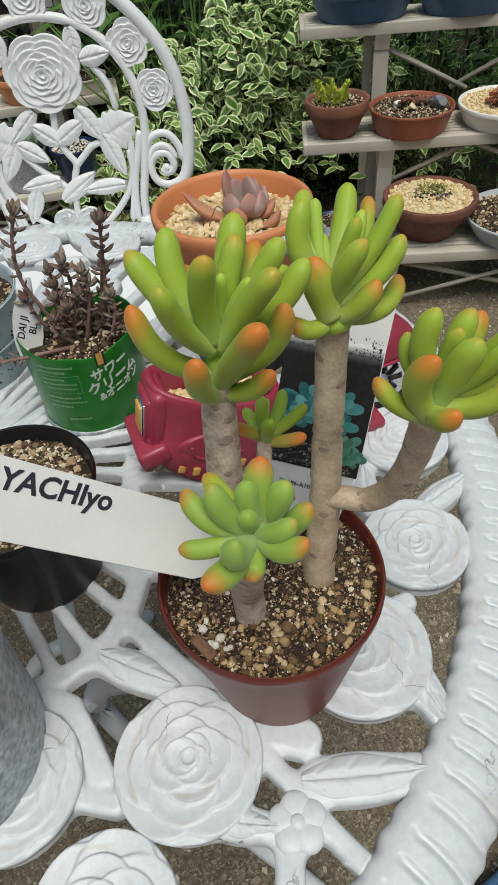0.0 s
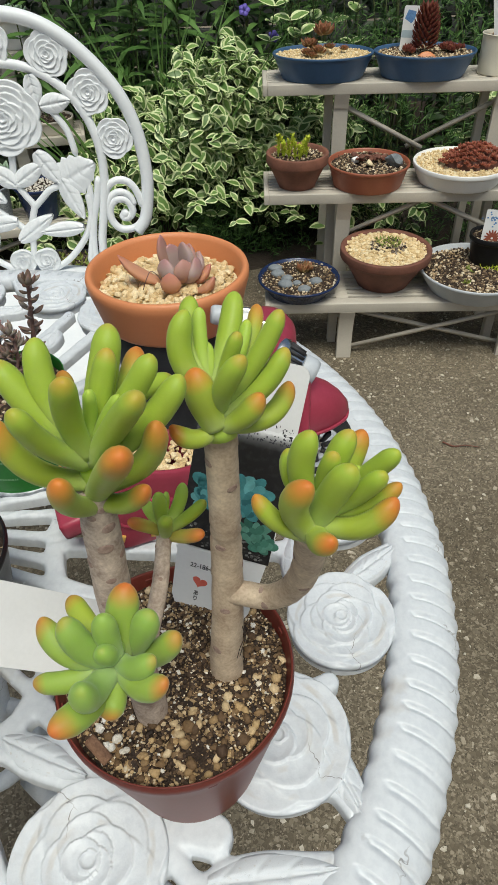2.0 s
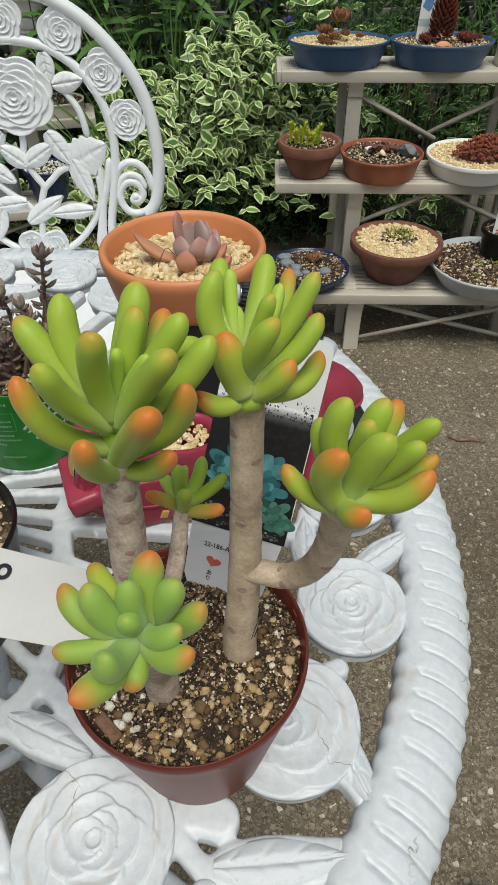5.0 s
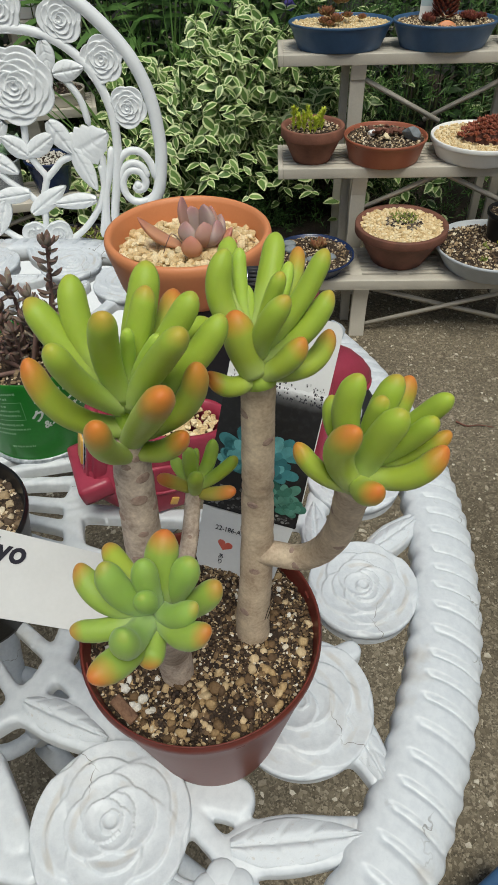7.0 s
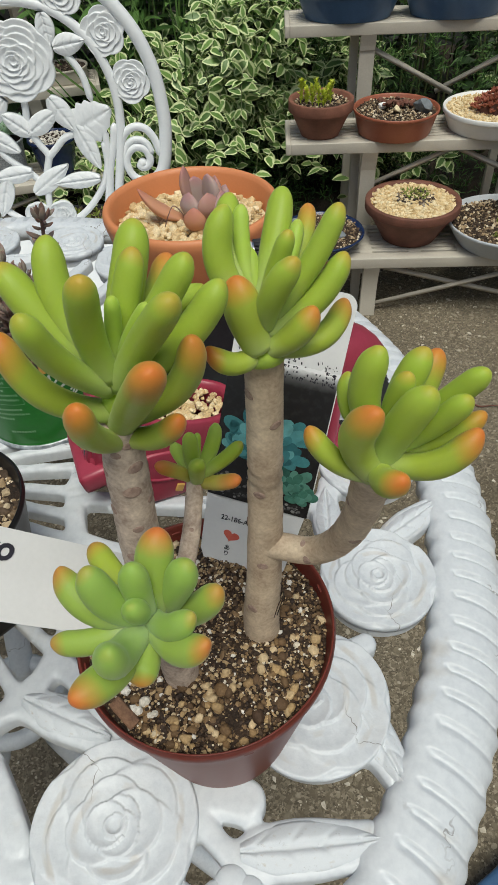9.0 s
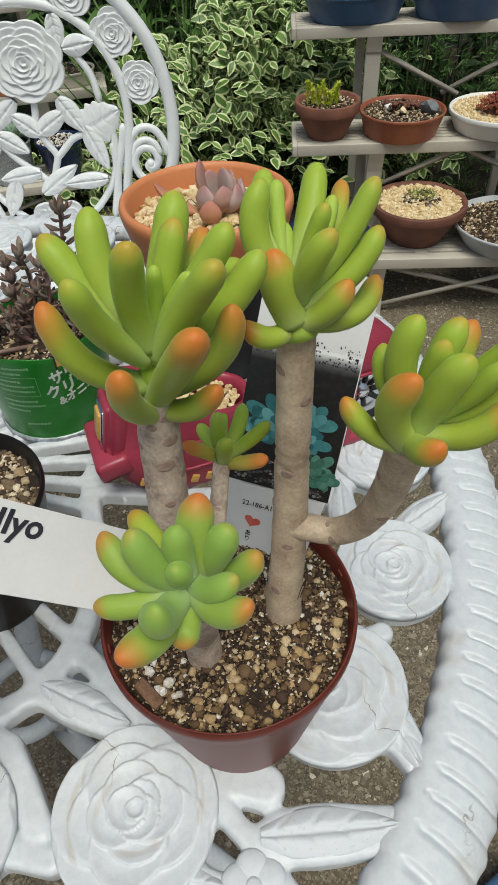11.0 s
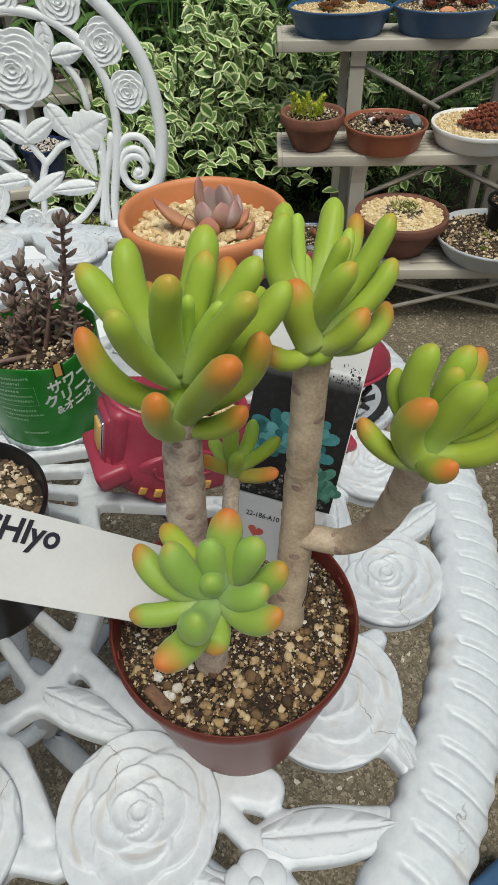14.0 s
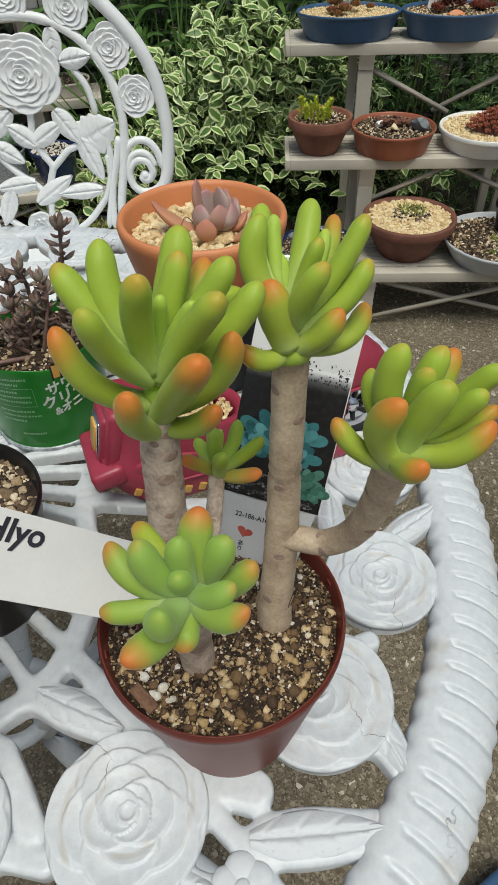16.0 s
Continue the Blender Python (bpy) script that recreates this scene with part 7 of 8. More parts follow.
# middle shelf
_p = pot("clay_pot", on_shelf(0.084, 0.272, 1), 0.0775, 0.047, 0.081, CLAY, "small brown clay pot with lime sedum", lip=0.006, lip_high=0.026, wall=0.006, turn=-6)
soil_bed(_p, 0.066, 0.070, MIXED_GRAVEL, scatter(0.065, 420, 0.0018, 0.005, lambda x, y: 0.071, 76), seed=25)
_pl = thing("lime_sedum", on_shelf(0.078, 0.268, 1) + Vector((0, 0, 0.070)), "bright yellow-green feathery sedum", "succulent")
_rng = random.Random(12)
for _k in range(11):
    _x, _y, _z = -0.042 + 0.0078 * _k + _rng.uniform(-0.004, 0.004), _rng.uniform(-0.03, 0.02), _rng.uniform(0.028, 0.062)
    _line = spline([(_x, _y, 0), (_x + _rng.gauss(0, 0.004), _y, _z * 0.6), (_x + _rng.gauss(0, 0.006), _y + _rng.gauss(0, 0.004), _z)], 7)
    part("stem", tube(_line, 0.0014, 6), LEAF_LIME, _pl)
    tuft(_pl, LIME, [tuple(q) for q in _line[2:]], 0.0095, 6, 20 + _k, 0.75)
_p = pot("dish", on_shelf(0.263, 0.272, 1), 0.102, 0.086, 0.056, RED_PLASTIC, "shallow terracotta-coloured plastic dish with grit and stones", lip=0.003, lip_high=0.008, wall=0.003, turn=-6)
soil_bed(_p, 0.097, 0.046, MIXED_GRAVEL, scatter(0.096, 1100, 0.0016, 0.0048, lambda x, y: 0.047, 77), seed=26)
_pl = thing("bark_cluster", on_shelf(0.262, 0.285, 1) + Vector((0, 0, 0.046)), "dark withered clump with pale stones", "debris")
part("clump", gravel_mesh("clump", [((random.Random(k).gauss(0, 0.018), random.Random(k + 50).gauss(0, 0.012), 0.008 + 0.012 * random.Random(k + 9).random()), 0.008) for k in range(26)], CLAY_DARK, 5), None, _pl)
for _k, (_x, _y, _s, _m) in enumerate(((-0.030, 0.0, 0.012, WHITE_PLASTIC), (0.026, 0.01, 0.011, WHITE_PLASTIC), (0.0, -0.035, 0.013, PALE_GRAVEL), (0.060, -0.025, 0.026, SLATE))):
    _st = thing("stone", on_shelf(0.262 + _x, 0.285 + _y, 1) + Vector((0, 0, 0.052)), "small pale rounded stone" if _k < 3 else "grey angular stone on grit", "stone")
    part("stone", gravel_mesh("stone", [((0, 0, _s * 0.35), _s)], _m, 30 + _k), None, _st)
_p = pot("dish", on_shelf(0.495, 0.283, 1), 0.117, 0.099, 0.047, WHITE_PLASTIC, "shallow white plastic dish with rusty red sedum", lip=0.004, lip_high=0.012, wall=0.004, turn=-6)
soil_bed(_p, 0.111, 0.040, PALE_GRAVEL, scatter(0.110, 1100, 0.002, 0.006, lambda x, y: 0.041, 78), seed=27, bare=PALE_GRAVEL)
_pl = thing("rusty_sedum", on_shelf(0.525, 0.272, 1) + Vector((0, 0, 0.040)), "dense mound of rusty red sedum", "succulent")
_rng = random.Random(15)
for _k in range(120):
    _a, _r = 2.4 * _k, 0.084 * ((_k + 0.5) / 120) ** 0.5
    _z = 0.045 * (1 - (_r / 0.095) ** 2) + _rng.uniform(-0.004, 0.005)
    rosette_of(_pl, RUST, (_r * math.cos(_a), 0.62 * _r * math.sin(_a), _z), 0.012, 8, 0.4, _k, 0.95)
# plain dark dome added as filler under the rosettes
part("mound", lathe([(0, 0.036), (0.03, 0.033), (0.06, 0.018), (0.074, 0.0)], 32, oval=0.62), CLAY_DARK, _pl, "smooth dark brown dome filling the inside of the mound")

# top shelf
for _x, _y, _sd in ((0.155, 0.487, 1), (0.412, 0.480, 2)):
    _p = pot("oval_planter", on_shelf(_x, _y, 2), 0.129, 0.105, 0.058, BLUE_GLAZE, "oval blue plastic planter with a pale rim", lip=0.003, lip_high=0.007, wall=0.004, oval=0.78, turn=-6)
    soil_bed(_p, 0.122, 0.049, PALE_GRAVEL if _sd == 1 else MIXED_GRAVEL, scatter(0.120, 1100, 0.002, 0.005, lambda x, y: 0.050, 80 + _sd, oval=0.76), oval=0.76, seed=30 + _sd, bare=PALE_GRAVEL)
_pl = thing("houseleek", on_shelf(0.150, 0.485, 2) + Vector((0, 0, 0.051)), "cluster of brown-green houseleek rosettes in the blue planter", "succulent")
for _k, (_x, _y, _z, _r) in enumerate(((-0.032, 0.0, 0.012, 0.021), (-0.040, -0.02, 0.004, 0.016), (-0.012, -0.028, 0.006, 0.019), (0.004, 0.01, 0.026, 0.030), (0.022, 0.0, 0.008, 0.014), (-0.020, 0.02, 0.008, 0.016), (0.062, 0.01, 0.004, 0.012), (-0.028, -0.035, 0.002, 0.013))):
    rosette_of(_pl, SEMP, (_x, _y, _z * 1.6), _r * 1.3, 26, 0.9, _k)
_pl = thing("cobweb_houseleek", on_shelf(0.425, 0.480, 2) + Vector((0, 0, 0.051)), "tall dark red cone-shaped houseleek with offsets", "succulent")
for _k in range(150):
    _u = (_k + 0.5) / 150
    _a, _z = 2.39996 * _k, 0.010 + 0.082 * _u
    _r = 0.030 * math.sin(math.pi * (0.16 + 0.80 * _u)) ** 0.7
    _d = Vector((math.cos(_a), math.sin(_a), 0.35 + 1.1 * _u)).normalized()
    blade(_pl, DKRED, (0.5 * _r * math.cos(_a) - 0.018, 0.5 * _r * math.sin(_a), _z), Vector((0.5 * _r * math.cos(_a) - 0.018, 0.5 * _r * math.sin(_a), _z)) + _d * 0.024, (0, 0, 1), 1.1)
for _k, (_x, _y, _r) in enumerate(((-0.062, -0.005, 0.022), (-0.045, 0.012, 0.020), (0.035, 0.0, 0.022), (0.052, 0.012, 0.021), (0.062, -0.008, 0.019), (0.046, -0.018, 0.018), (0.078, 0.0, 0.016), (-0.055, -0.02, 0.016))):
    rosette_of(_pl, DKRED, (_x, _y, 0.006), _r, 26, 0.9, _k + 3, 1.3)
_st = thing("pot_shard", Matrix.Translation(on_shelf(0.405, 0.425, 2) + Vector((0, 0, 0.036))) @ pose(0, 0, 0, 72, 0, -6), "broken round terracotta shard set upright", "shard")
part("shard", lathe([(0, 0.004), (0.024, 0.0035), (0.027, 0.001), (0.026, -0.003), (0, -0.003)], 32), TERRACOTTA, _st)
_cd = thing("plant_card", Matrix.Translation(on_shelf(0.375, 0.515, 2) + Vector((0, 0, 0.045))) @ pose(0, 0, 0, 82, 3, -6), "pale blue and white plant card in the blue planter", "label")
part("sheet", prism(bmesh.new(), rounded(0.045, 0.100, 0.005, centre=(0, 0.05)), Matrix.Identity(4), 0.0008), CARD, _cd)
part("print_patch", prism(bmesh.new(), [(0.012 * math.cos(k * 0.7) * (1 + 0.3 * (k % 2)), 0.078 + 0.012 * math.sin(k * 0.7) * (1 + 0.3 * (k % 2))) for k in range(9)], Matrix.Translation((-0.004, 0, 0.0009)), 0.0001), PRINT_BLUE, _cd)
part("print_patch", prism(bmesh.new(), rounded(0.044, 0.016, 0.003, centre=(0, 0.040)), Matrix.Translation((0, 0, 0.0009)), 0.0001), PALE_BLUE, _cd)
_p = pot("enamel_pot", on_shelf(0.602, 0.485, 2), 0.050, 0.046, 0.090, CREAM, "cream enamel pot on the top shelf", lip=0.002, lip_high=0.004, wall=0.002)
soil_bed(_p, 0.046, 0.08, MIXED_GRAVEL, scatter(0.045, 150, 0.002, 0.005, lambda x, y: 0.081, 90), seed=40)
_cd = thing("plant_label", Matrix.Translation(on_shelf(0.592, 0.485, 2) + Vector((0, 0, 0.07))) @ pose(0, 0, 0, 84, -12, 0), "plain white label in the cream pot", "label")
part("strip", prism(bmesh.new(), rounded(0.018, 0.11, 0.003, centre=(0, 0.055)), Matrix.Identity(4), 0.0008), CARD, _cd)

# pots on the second stand
_p = pot("clay_pot", on_shelf(0.60, 0.31, 1, RACK2), 0.085, 0.062, 0.085, GREY_PLASTIC, "grey pot with pale blue-green succulents", lip=0.004, lip_high=0.012, wall=0.004)
soil_bed(_p, 0.077, 0.075, MIXED_GRAVEL, scatter(0.075, 200, 0.002, 0.006, lambda x, y: 0.076, 91), seed=41)
_p = pot("glazed_pot", on_shelf(0.652, 0.08, 0, RACK2), 0.072, 0.050, 0.100, NAVY, "deep blue glazed pot with pale grit", lip=0.004, lip_high=0.010, wall=0.005)
soil_bed(_p, 0.066, 0.092, PERLITE, scatter(0.065, 300, 0.002, 0.005, lambda x, y: 0.093, 92), seed=42)
_p = pot("metal_pot", on_shelf(0.50, 0.08, 0, RACK2), 0.072, 0.060, 0.11, GALV, "grey metal pot with a leafy echeveria", lip=0.003, lip_high=0.008, wall=0.003)
soil_bed(_p, 0.066, 0.10, MIXED_GRAVEL, [], seed=43)
_pl = thing("echeveria", on_shelf(0.50, 0.08, 0, RACK2) + Vector((0, 0, 0.105)), "sage green echeveria rosettes in the grey pot", "succulent")
for _k, (_x, _y) in enumerate(((-0.02, -0.02), (0.035, -0.01), (0.0, 0.03), (0.05, 0.03))):
    rosette_of(_pl, SAGE, (_x, _y, 0.02), 0.055, 14, 0.6, _k, 0.9)
_p = pot("clay_pot", on_shelf(0.56, 0.29, 1, RACK2), 0.11, 0.09, 0.07, TERRACOTTA, "broad orange clay pot on the second stand", lip=0.006, lip_high=0.02, wall=0.006)
soil_bed(_p, 0.10, 0.06, MIXED_GRAVEL, [], seed=44)
_pl = thing("echeveria", on_shelf(0.58, 0.29, 1, RACK2) + Vector((0, 0, 0.065)), "sage green echeveria in the orange pot", "succulent")
rosette_of(_pl, SAGE, (0.05, -0.02, 0.02), 0.05, 14, 0.6, 5, 0.9)
_p = pot("planter_tray", on_shelf(0.72, 0.29, 1, RACK2), 0.075, 0.068, 0.04, TAUPE, "low brown tray of mossy sedum", lip=0.003, lip_high=0.008, wall=0.003)
soil_bed(_p, 0.07, 0.034, DARK_GRIT, scatter(0.069, 200, 0.002, 0.006, lambda x, y: 0.035, 93), seed=45)
_p = pot("planter_tray", RACK2 @ Vector((0.72, -0.12, 0.0)), 0.135, 0.115, 0.10, DARK_GREY, "dark tray of ochre moss standing on the ground", lip=0.004, lip_high=0.01, wall=0.004, oval=0.6, turn=-14)
soil_bed(_p, 0.125, 0.092, DARK_GRIT, scatter(0.123, 300, 0.003, 0.007, lambda x, y: 0.093, 94, oval=0.58), oval=0.58, seed=46)
_pl = thing("ochre_moss", RACK2 @ Vector((0.72, -0.12, 0.092)), "ochre and green mossy sedum in the dark tray", "succulent")
tuft(_pl, MOSS, [(0.11 * math.cos(k * 2.4) * (k / 40) ** 0.5, 0.06 * math.sin(k * 2.4) * (k / 40) ** 0.5, 0.002) for k in range(40)], 0.018, 5, 9, 0.9)
_p = pot("plastic_pot", on_shelf(0.66, 0.49, 2, RACK2), 0.055, 0.042, 0.085, WHITE_PLASTIC, "white plastic pot with a pale succulent", lip=0.003, lip_high=0.01, wall=0.003)
soil_bed(_p, 0.049, 0.078, MIXED_GRAVEL, [], seed=47)
_pl = thing("echeveria", on_shelf(0.66, 0.49, 2, RACK2) + Vector((0, 0, 0.082)), "pale grey-green succulent rosettes in the white pot", "succulent")
for _k, (_x, _y) in enumerate(((-0.02, -0.02), (0.025, -0.01), (0.0, 0.02))):
    rosette_of(_pl, SAGE, (_x, _y, 0.01), 0.036, 13, 0.6, _k, 0.9)
_p = pot("nursery_pot", on_shelf(0.52, 0.49, 2, RACK2), 0.075, 0.06, 0.09, BLACK_PLASTIC, "black nursery pot with purple-red rosettes", lip=0.003, lip_high=0.01, wall=0.003)
soil_bed(_p, 0.069, 0.08, MIXED_GRAVEL, [], seed=48)
_pl = thing("houseleek", on_shelf(0.52, 0.49, 2, RACK2) + Vector((0, 0, 0.085)), "dark red rosettes in the black pot", "succulent")
for _k, (_x, _y) in enumerate(((-0.02, -0.02), (0.035, -0.02), (0.02, 0.02))):
    rosette_of(_pl, DKRED, (_x, _y, 0.01), 0.036, 20, 0.6, _k, 1.3)

# blue tray on the ground under the table edge
_tr = thing("plastic_tray", Matrix.Translation((0.285, 0.155, 0)) @ pose(0, 0, 0, 0, 0, 28), "dark blue plastic tray lying on the paving", "tray")
part("tray", box(bmesh.new(), (-0.09, -0.10, 0.0), (0.09, 0.06, 0.05), 0.006), BLUE_GLAZE, _tr)
# dry twig on the paving
_tw = thing("dry_twig", (0.585, 1.05, 0.0), "thin dry brown twig lying on the paving", "twig")
part("twig", tube(spline([(-0.03, 0.02, 0.004), (-0.01, 0.004, 0.003), (0.015, 0.002, 0.005), (0.045, -0.006, 0.003)], 6), (0.0022, 0.0008), 6, rough=0.3), CLAY_DARK, _tw)

# ---------- planting behind ----------
def leaf_card(name, dark, light, edge=None, rough=0.5, where=0.62):
    """A thin leaf: the leaf's own map gives its pale margin; each leaf has its own shade."""
    mat, nodes, links, bsdf = shader(name)
    geo, uv, sep = nodes.new("ShaderNodeNewGeometry"), nodes.new("ShaderNodeUVMap"), nodes.new("ShaderNodeSeparateXYZ")
    uv.uv_map = "leaf"
    links.new(uv.outputs[0], sep.inputs[0])
    r = ramp(nodes, [(0.0, dark), (1.0, light)])
    links.new(geo.outputs["Random Per Island"], r.inputs[0])
    last = r.outputs[0]
    if edge:
        n = noise_node(nodes, links, 60.0, 2.0)
        a = nodes.new("ShaderNodeMath")
        a.operation = "MULTIPLY_ADD"
        a.inputs[1].default_value = 0.5
        links.new(n.outputs[0], a.inputs[0])
        links.new(sep.outputs["X"], a.inputs[2])
        m = ramp(nodes, [(where + 0.20, (0, 0, 0)), (where + 0.30, (1, 1, 1))])
        links.new(a.outputs[0], m.inputs[0])
        mix = nodes.new("ShaderNodeMix")
        mix.data_type = "RGBA"
        links.new(m.outputs[0], mix.inputs["Factor"])
        links.new(last, mix.inputs["A"])
        mix.inputs["B"].default_value = (*edge, 1)
        last = mix.outputs["Result"]
    links.new(last, bsdf.inputs["Base Color"])
    bsdf.inputs["Roughness"].default_value, bsdf.inputs["Specular IOR Level"].default_value = rough, 0.3
    return mat


def leaf_cloud(name, leaves, material, wide=0.5, rows=4, fold=0.25, curl=0.25):
    """Many thin leaves in one mesh: each is (foot, way, up, length)."""
    verts, faces, uvs = [], [], []
    for foot, way, up, long in leaves:
        z = way.normalized()
        y = z.cross(up)
        if y.length < 1e-4:
            y = z.orthogonal()
        y.normalize()
        x = y.cross(z)
        base = len(verts)
        for i in range(rows + 1):
            s = i / rows
            w = 0.5 * wide * long * max(0.04, math.sin(math.pi * (0.04 + 0.93 * s) ** 0.8) ** 0.9)
            drop = -curl * long * s * s
            c = foot + z * (s * long) + x * drop
            for u in (-1, 0, 1):
                verts.append(tuple(c + y * (u * w) + x * (fold * w * abs(u))))
                uvs.append((abs(u) * (1.0 if 0 < i < rows else 1.0) if i not in (0, rows) else 0.75, s))
        for i in range(rows):
            for j in range(2):
                a = base + 3 * i + j
                faces.append((a, a + 1, a + 4, a + 3))
    me = bpy.data.meshes.new(name)
    me.from_pydata(verts, [], faces)
    layer = me.uv_layers.new(name="leaf")
    loops = np.empty(len(me.loops), dtype=np.int32)
    me.loops.foreach_get("vertex_index", loops)
    layer.data.foreach_set("uv", np.array(uvs, dtype=np.float32)[loops].ravel())
    me.materials.append(material)
    me.shade_smooth()
    return me


VINCA = leaf_card("variegated_leaf", (0.075, 0.150, 0.035), (0.19, 0.31, 0.085), (0.58, 0.65, 0.34), 0.4, 0.56)
# hedge green lowered to near black: shade of the gaps is in the colour
DEEP_SHADE = leaf_card("shade_dark_leaf", (0.004, 0.012, 0.003), (0.024, 0.058, 0.013), None, 0.5)
NEEDLE = leaf_card("needle_leaf", (0.010, 0.032, 0.008), (0.115, 0.225, 0.058), None, 0.5)
GRASS = leaf_card("grass_blade", (0.036, 0.085, 0.014), (0.12, 0.215, 0.05), None, 0.5)
LANCE = leaf_card("lance_leaf", (0.040, 0.095, 0.020), (0.11, 0.21, 0.052), None, 0.45)
VINE = plain("vine_stem", (0.05, 0.07, 0.02), (0.13, 0.15, 0.06), 0.7, 60, 400, 0.2)
EARTH = plain("garden_earth", (0.018, 0.013, 0.009), (0.06, 0.045, 0.03), 0.95, 14, 200, 0.8, 0.01)

# earth bank under the plants
_bm = bmesh.new()
_rows = []
for _i in range(41):
    _x = -2.2 + 5.4 * _i / 40
    _row = []
    for _j in range(18):
        _y = 1.96 - 0.10 * max(0, 1 - abs(_x - 0.15) / 0.3) + 1.9 * _j / 17 + (0.05 * noise.noise(Vector((_x * 2, 0, 5))) if _j == 0 else 0)
        _z = -0.03 if _j == 0 else 0.02 + 0.16 * _j / 17 + 0.04 * noise.noise(Vector((_x * 3, _y * 3, 0)))
        _row.append(_bm.verts.new((_x, _y, _z)))
    _rows.append(_row)
for _p, _q in zip(_rows, _rows[1:]):
    for _j in range(17):
        _bm.faces.new((_p[_j], _q[_j], _q[_j + 1], _p[_j + 1]))
alone("flower_bed", _bm, EARTH, "dark bare earth of the flower bed under the shrubs", "flower bed", "structure")


def mound(x, y):
    """Height of the variegated ground-cover."""
    return max(0.0, 0.46 * math.exp(-((x - 0.16) / 0.42) ** 2 - ((y - 2.32) / 0.30) ** 2))


_rng = random.Random(101)
_lv, _dk = [], []
vinca = thing("variegated_periwinkle", (0.16, 2.3, 0.0), "sprawling periwinkle with green leaves edged in cream", "shrub")
_off = Vector((0.16, 2.3, 0.0))
for _k in range(370):
    _x, _y = _rng.gauss(0.185, 0.26), _rng.uniform(2.05, 2.5)
    _top = mound(_x, _y) * _rng.uniform(0.7, 1.15) + 0.06
    _a = _rng.gauss(-1.57, 0.9)
    _reach = _rng.uniform(0.08, 0.24)
    _pts = [Vector((_x, _y, max(0.02, _top - 0.20))), Vector((_x + 0.3 * _reach * math.cos(_a), _y + 0.3 * _reach * math.sin(_a), _top)),
            Vector((_x + 0.75 * _reach * math.cos(_a), _y + 0.75 * _reach * math.sin(_a), _top + 0.02)), Vector((_x + _reach * math.cos(_a), _y + _reach * math.sin(_a), max(0.03, _top - _rng.uniform(-0.02, 0.10))))]
    _line = spline(_pts, 5)
    if _k % 4 == 0:
        part("stem", tube([p - _off for p in _line], (0.0019, 0.001), 5), VINE, vinca)
    for _i in range(2, len(_line), 2):
        _p = _line[_i]
        _ahead = (_line[min(_i + 1, len(_line) - 1)] - _line[_i - 1]).normalized()
        _side = _ahead.cross(Vector((0, 0, 1))).normalized()
        if _i % 4 == 0:
            _side = (_side * 0.5 + Vector((0, 0, 1)).cross(_side) * 0.2 + Vector((0, 0, 0.7))).normalized()
        for _s in (1, -1):
            _way = _side * _s + _ahead * _rng.uniform(0.2, 0.8) + Vector((_rng.gauss(0, 0.35), _rng.gauss(-0.1, 0.35), _rng.gauss(0.05, 0.42)))
            _lv.append((_p - _off, _way, Vector((_rng.gauss(0, 0.55), -0.45 + _rng.gauss(0, 0.5), 1)).normalized(), _rng.uniform(0.023, 0.052)))
part("foliage", leaf_cloud("foliage", _lv, VINCA, 0.6, 5, 0.22, 0.2), None, vinca, "cream-edged green leaves", kind="stuff")

# taller loose shoots beside the stand
_tall = thing("variegated_periwinkle", (0.5, 2.25, 0), "upright shoots of cream-edged periwinkle behind the plant stand", "shrub")
_lv, _off = [], Vector((0.5, 2.25, 0))
for _k, (_x, _y, _z) in enumerate(((0.38, 2.12, 0.70), (0.43, 2.2, 0.80), (0.33, 2.15, 0.62), (0.50, 2.25, 0.78), (0.30, 2.2, 0.68), (0.95, 2.15, 0.62), (0.99, 2.12, 0.54), (0.92, 2.2, 0.5), (0.98, 2.1, 0.45), (0.40, 2.1, 0.50), (0.36, 2.05, 0.42), (0.55, 2.18, 0.82))):
    _line = spline([(_x - 0.05, _y + 0.05, 0.1), (_x - 0.02, _y, _z * 0.5), (_x, _y - 0.02, _z * 0.8), (_x + _rng.gauss(0, 0.03), _y - 0.05, _z)], 6)
    part("stem", tube([p - _off for p in _line], (0.0024, 0.001), 5), VINE, _tall)
    for _i in range(6, len(_line), 2):
        _a = _i * 0.8 + _k
        for _s in (0, math.pi):
            _way = Vector((math.cos(_a + _s), math.sin(_a + _s) * 0.8, 0.45))
            _lv.append((_line[_i] - _off, _way, Vector((0, -0.5, 1)), _rng.uniform(0.03, 0.058)))
part("foliage", leaf_cloud("foliage", _lv, VINCA, 0.6, 5, 0.22, 0.2), None, _tall, "cream-edged green leaves", kind="stuff")

# needle-leaved shrub behind the stand
_sh = thing("needle_shrub", (0.8, 2.4, 0), "dense dark green shrub with fine needle leaves", "shrub")
_lv, _off = [], Vector((0.8, 2.4, 0))
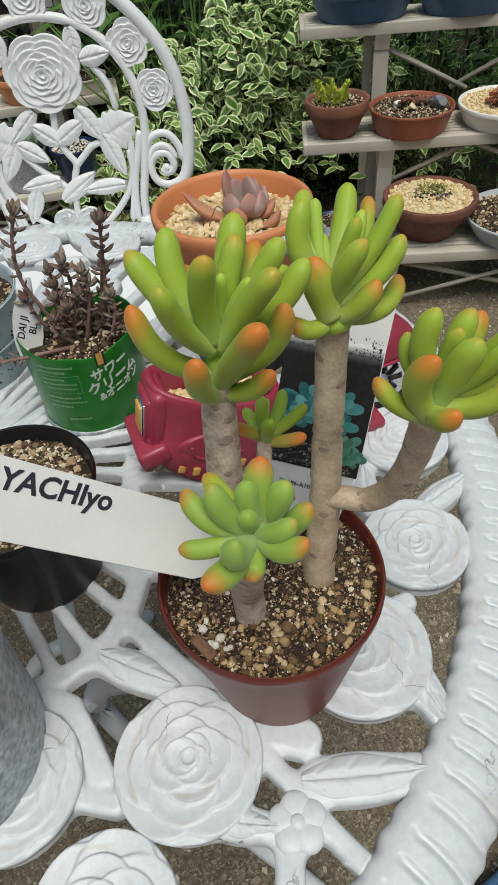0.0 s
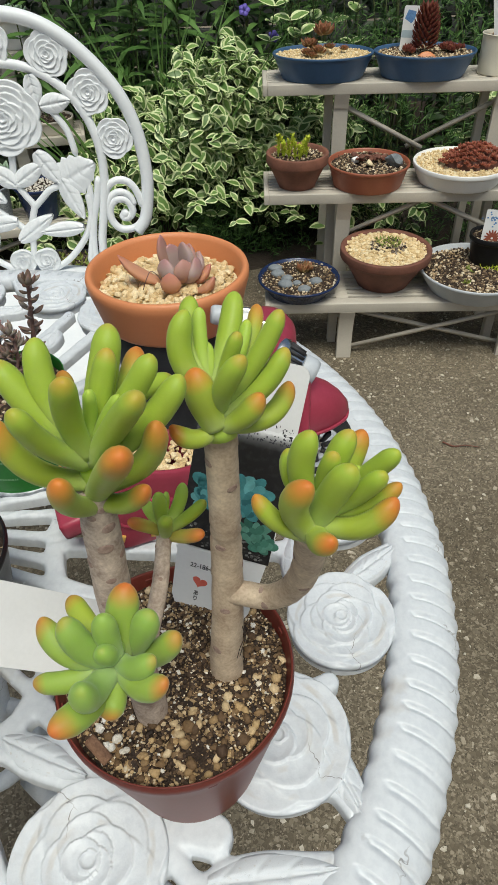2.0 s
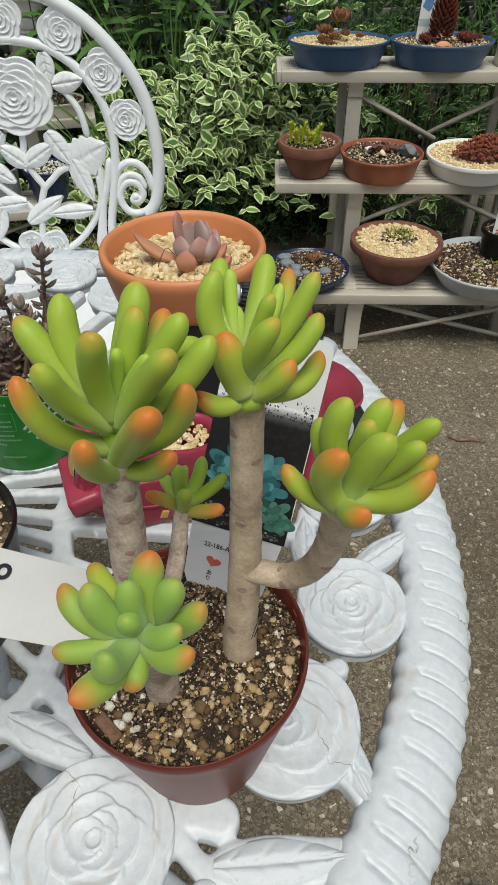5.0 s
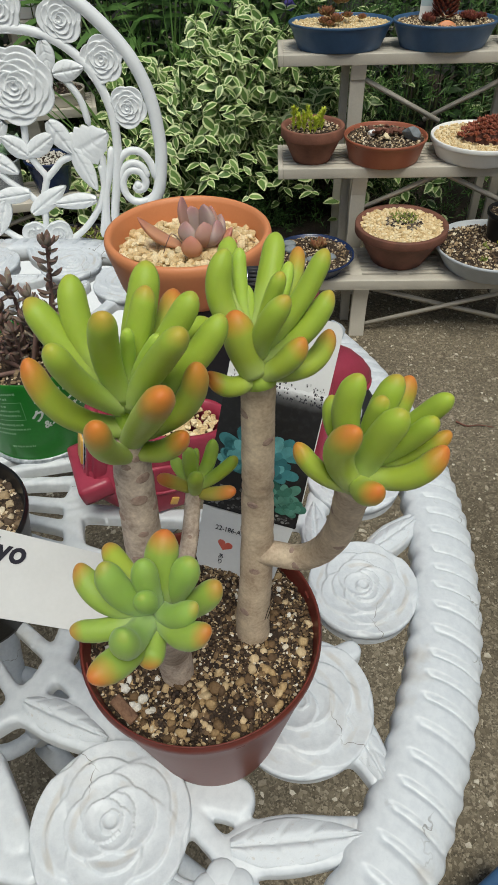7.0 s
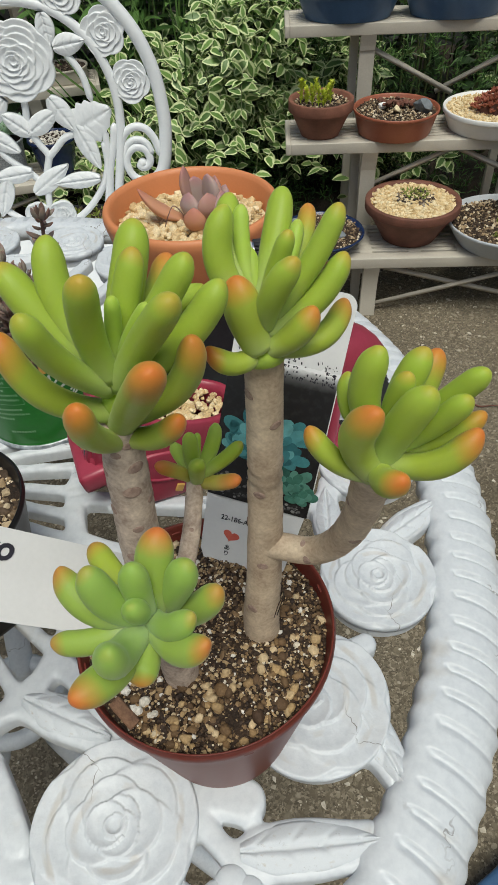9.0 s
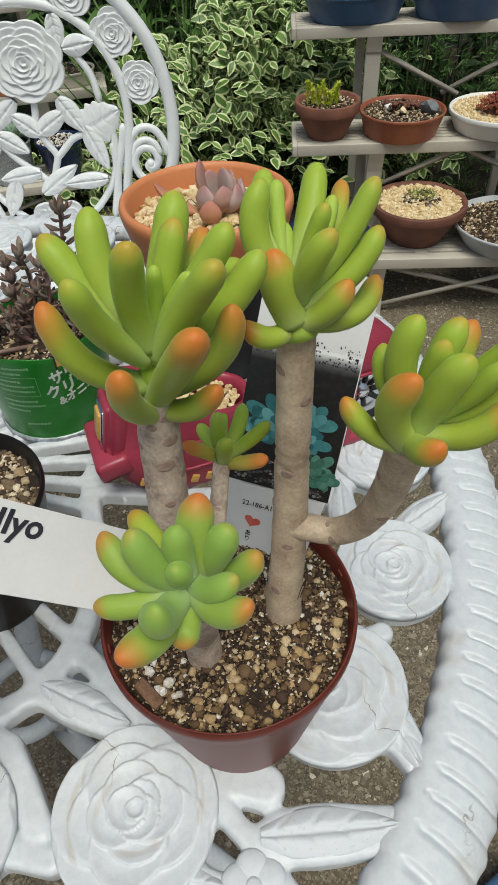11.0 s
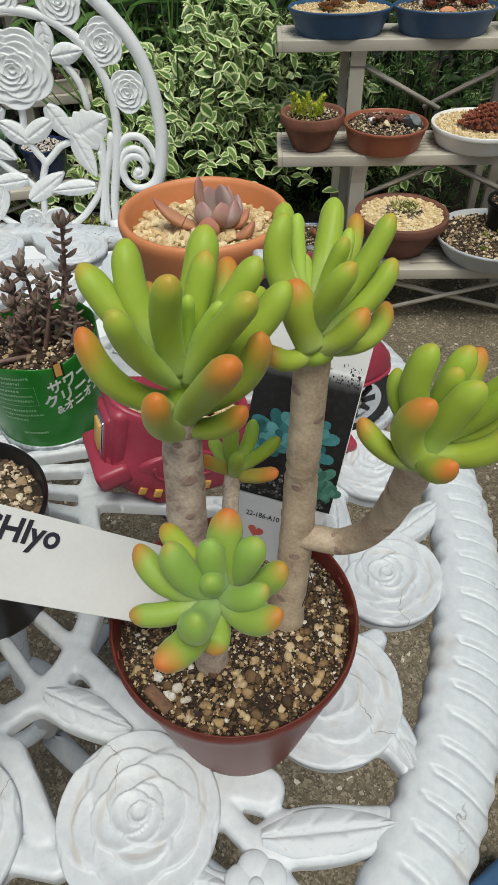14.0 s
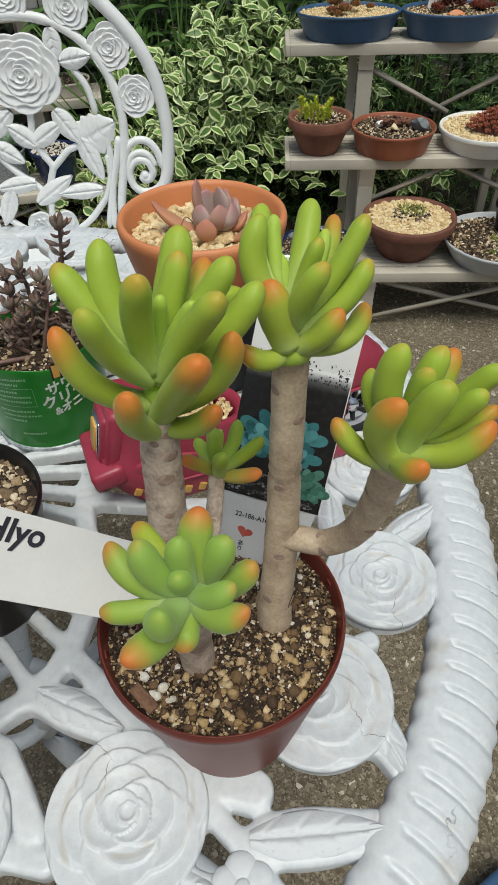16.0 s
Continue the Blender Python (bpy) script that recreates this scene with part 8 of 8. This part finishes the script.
for _k in range(2100):
    _x = _rng.uniform(0.05, 1.65)
    _z = _rng.uniform(0.0, 0.92) if _x > 0.33 else _rng.uniform(0.0, 0.20)
    _y = 1.98 + 0.10 * _rng.random() + 0.30 * (_z / 0.9) ** 1.5 + 0.10 * noise.noise(Vector((_x * 5, _z * 5, 2))) + (0.05 if _x < 0.33 else 0.02)
    _way = Vector((_rng.gauss(0, 0.45), -0.55 + _rng.gauss(0, 0.3), 0.55 + _rng.gauss(0, 0.35))).normalized()
    _len = _rng.uniform(0.05, 0.10)
    _a = _way.orthogonal().normalized()
    _b2 = _way.cross(_a)
    for _i in range(11):
        _t = 2.4 * _i
        _d = (_a * math.cos(_t) + _b2 * math.sin(_t)) * 0.85 + _way * 0.75
        _lv.append((Vector((_x, _y, _z)) + _way * (_len * _i / 11) - _off, _d, _way, _rng.uniform(0.017, 0.029)))
for _k in range(40):
    _x = 0.36 + 1.25 * _k / 39 + _rng.gauss(0, 0.02)
    _z = _rng.uniform(0.5, 0.95)
    part("branch", tube([p - _off for p in spline([(_x, 2.30, 0.0), (_x + _rng.gauss(0, 0.03), 2.28, _z * 0.5), (_x + _rng.gauss(0, 0.06), 2.3 + 0.1 * _z, _z)], 4)], (0.005, 0.0014), 5), VINE, _sh)
part("foliage", leaf_cloud("foliage", _lv, NEEDLE, 0.17, 2, 0.0, 0.0), None, _sh, "fine dark needle leaves", kind="stuff")

# dark leafy hedge at the back; the leaf colour carries its deep shade
_hd = thing("hedge", (0, 2.9, 0), "dark green hedge of mixed leaves, with shade put into their colour", "hedge")
_lv, _off = [], Vector((0, 2.9, 0))
for _k in range(9000):
    _x, _z = _rng.uniform(-1.6, 2.3), _rng.uniform(0.0, 1.35)
    _y = 2.62 + 0.22 * _rng.random() + 0.16 * noise.noise(Vector((_x * 3, _z * 3, 7))) - (0.25 if _x < -0.1 and _z < 0.3 else 0)
    _way = Vector((_rng.gauss(0, 0.7), -0.5 + _rng.gauss(0, 0.4), _rng.gauss(0.1, 0.5)))
    _lv.append((Vector((_x, _y, _z)) - _off, _way, Vector((_rng.gauss(0, 0.4), -0.6, 1)), _rng.uniform(0.03, 0.075)))
for _k in range(44):
    _x = -1.5 + 3.7 * _k / 43 + _rng.gauss(0, 0.03)
    _z = _rng.uniform(0.8, 1.35)
    part("branch", tube([p - _off for p in spline([(_x, 2.8, 0.0), (_x + _rng.gauss(0, 0.05), 2.78, _z * 0.5), (_x + _rng.gauss(0, 0.12), 2.72, _z)], 4)], (0.010, 0.0025), 5), VINE, _hd)
part("foliage", leaf_cloud("foliage", _lv, DEEP_SHADE, 0.45, 3, 0.2, 0.25), None, _hd, "crowded leaves coloured darker for shade", kind="stuff")

# lance-leaved shoots and long grass
_ln = thing("lance_leaf_shrub", (0.2, 2.5, 0), "tall shoots with long pointed green leaves", "shrub")
_lv, _off = [], Vector((0.2, 2.5, 0))
for _k in range(46):
    _x, _y = _rng.uniform(-0.5, 0.42), _rng.uniform(2.35, 2.6)
    _z = _rng.uniform(0.45, 0.95)
    _line = spline([(_x, _y, 0.0), (_x + _rng.gauss(0, 0.03), _y, _z * 0.6), (_x + _rng.gauss(0, 0.05), _y - 0.05, _z)], 6)
    part("stem", tube([p - _off for p in _line], (0.003, 0.0014), 5), VINE, _ln)
    for _i in range(5, len(_line)):
        for _s in range(2):
            _a = 2.4 * _i + 3.14 * _s + _k
            _lv.append((_line[_i] - _off, Vector((math.cos(_a), math.sin(_a) - 0.3, 0.25 + _rng.gauss(0, 0.25))), Vector((0, -0.4, 1)), _rng.uniform(0.07, 0.125)))
part("foliage", leaf_cloud("foliage", _lv, LANCE, 0.2, 5, 0.15, 0.35), None, _ln, "long pointed green leaves", kind="stuff")
_lv = []
for _k in range(170):
    _x, _y = _rng.uniform(-0.20, 0.12), _rng.uniform(2.15, 2.5)
    _lv.append((Vector((_x, _y, 0.02)), Vector((_rng.gauss(0, 0.28), _rng.gauss(-0.15, 0.25), 1)), Vector((_rng.gauss(0, 1), -1, 0.2)), _rng.uniform(0.25, 0.72)))
tagged(new("tall_grass", leaf_cloud("tall_grass", _lv, GRASS, 0.013, 7, 0.1, 0.5)), "long thin green grass blades among the shrubs", "grass", kind="stuff")
for _k, (_x, _y, _z) in enumerate(((0.32, 2.2, 0.60), (0.24, 2.25, 0.66))):
    _fl = thing("periwinkle_flower", (_x, _y, _z), "small violet-blue periwinkle flower", "flower")
    _b = bmesh.new()
    for _i in range(5):
        prism(_b, [(0.0, -0.002), (0.012, -0.008), (0.018, 0.0), (0.013, 0.008), (0.0, 0.002)], pose(0, 0, 0, 60, 0, 0) @ pose(0, 0, 0, 0, 0, 72 * _i), 0.0006)
    part("corolla", _b, plain("violet_petal", (0.10, 0.07, 0.35), (0.16, 0.12, 0.5), 0.6, 60, 300, 0.0), _fl)
    part("stalk", tube([(0, 0.0, 0), (0.004, 0.01, -0.05), (0.0, 0.02, -0.12)], 0.0008, 5), VINE, _fl)

# fence at the back, and plain walls that close the yard
FENCE = plain("fence_board", (0.035, 0.038, 0.035), (0.07, 0.074, 0.067), 0.8, 6, 90, 0.3)
for _k in range(12):
    _b = box(bmesh.new(), (-4, 3.30, 0.05 + 0.14 * _k), (5, 3.325, 0.18 + 0.14 * _k), 0.004)
    alone("fence_board", _b, FENCE, "weathered grey horizontal fence board", "fence", "structure")
WALL = plain("house_wall", (0.42, 0.40, 0.36), (0.55, 0.53, 0.48), 0.85, 3, 60, 0.3)
alone("wall_house", box(bmesh.new(), (-6, -5.2, 0), (7, -5.0, 2.4)), WALL, "plain pale house wall behind the camera", "wall", "structure")
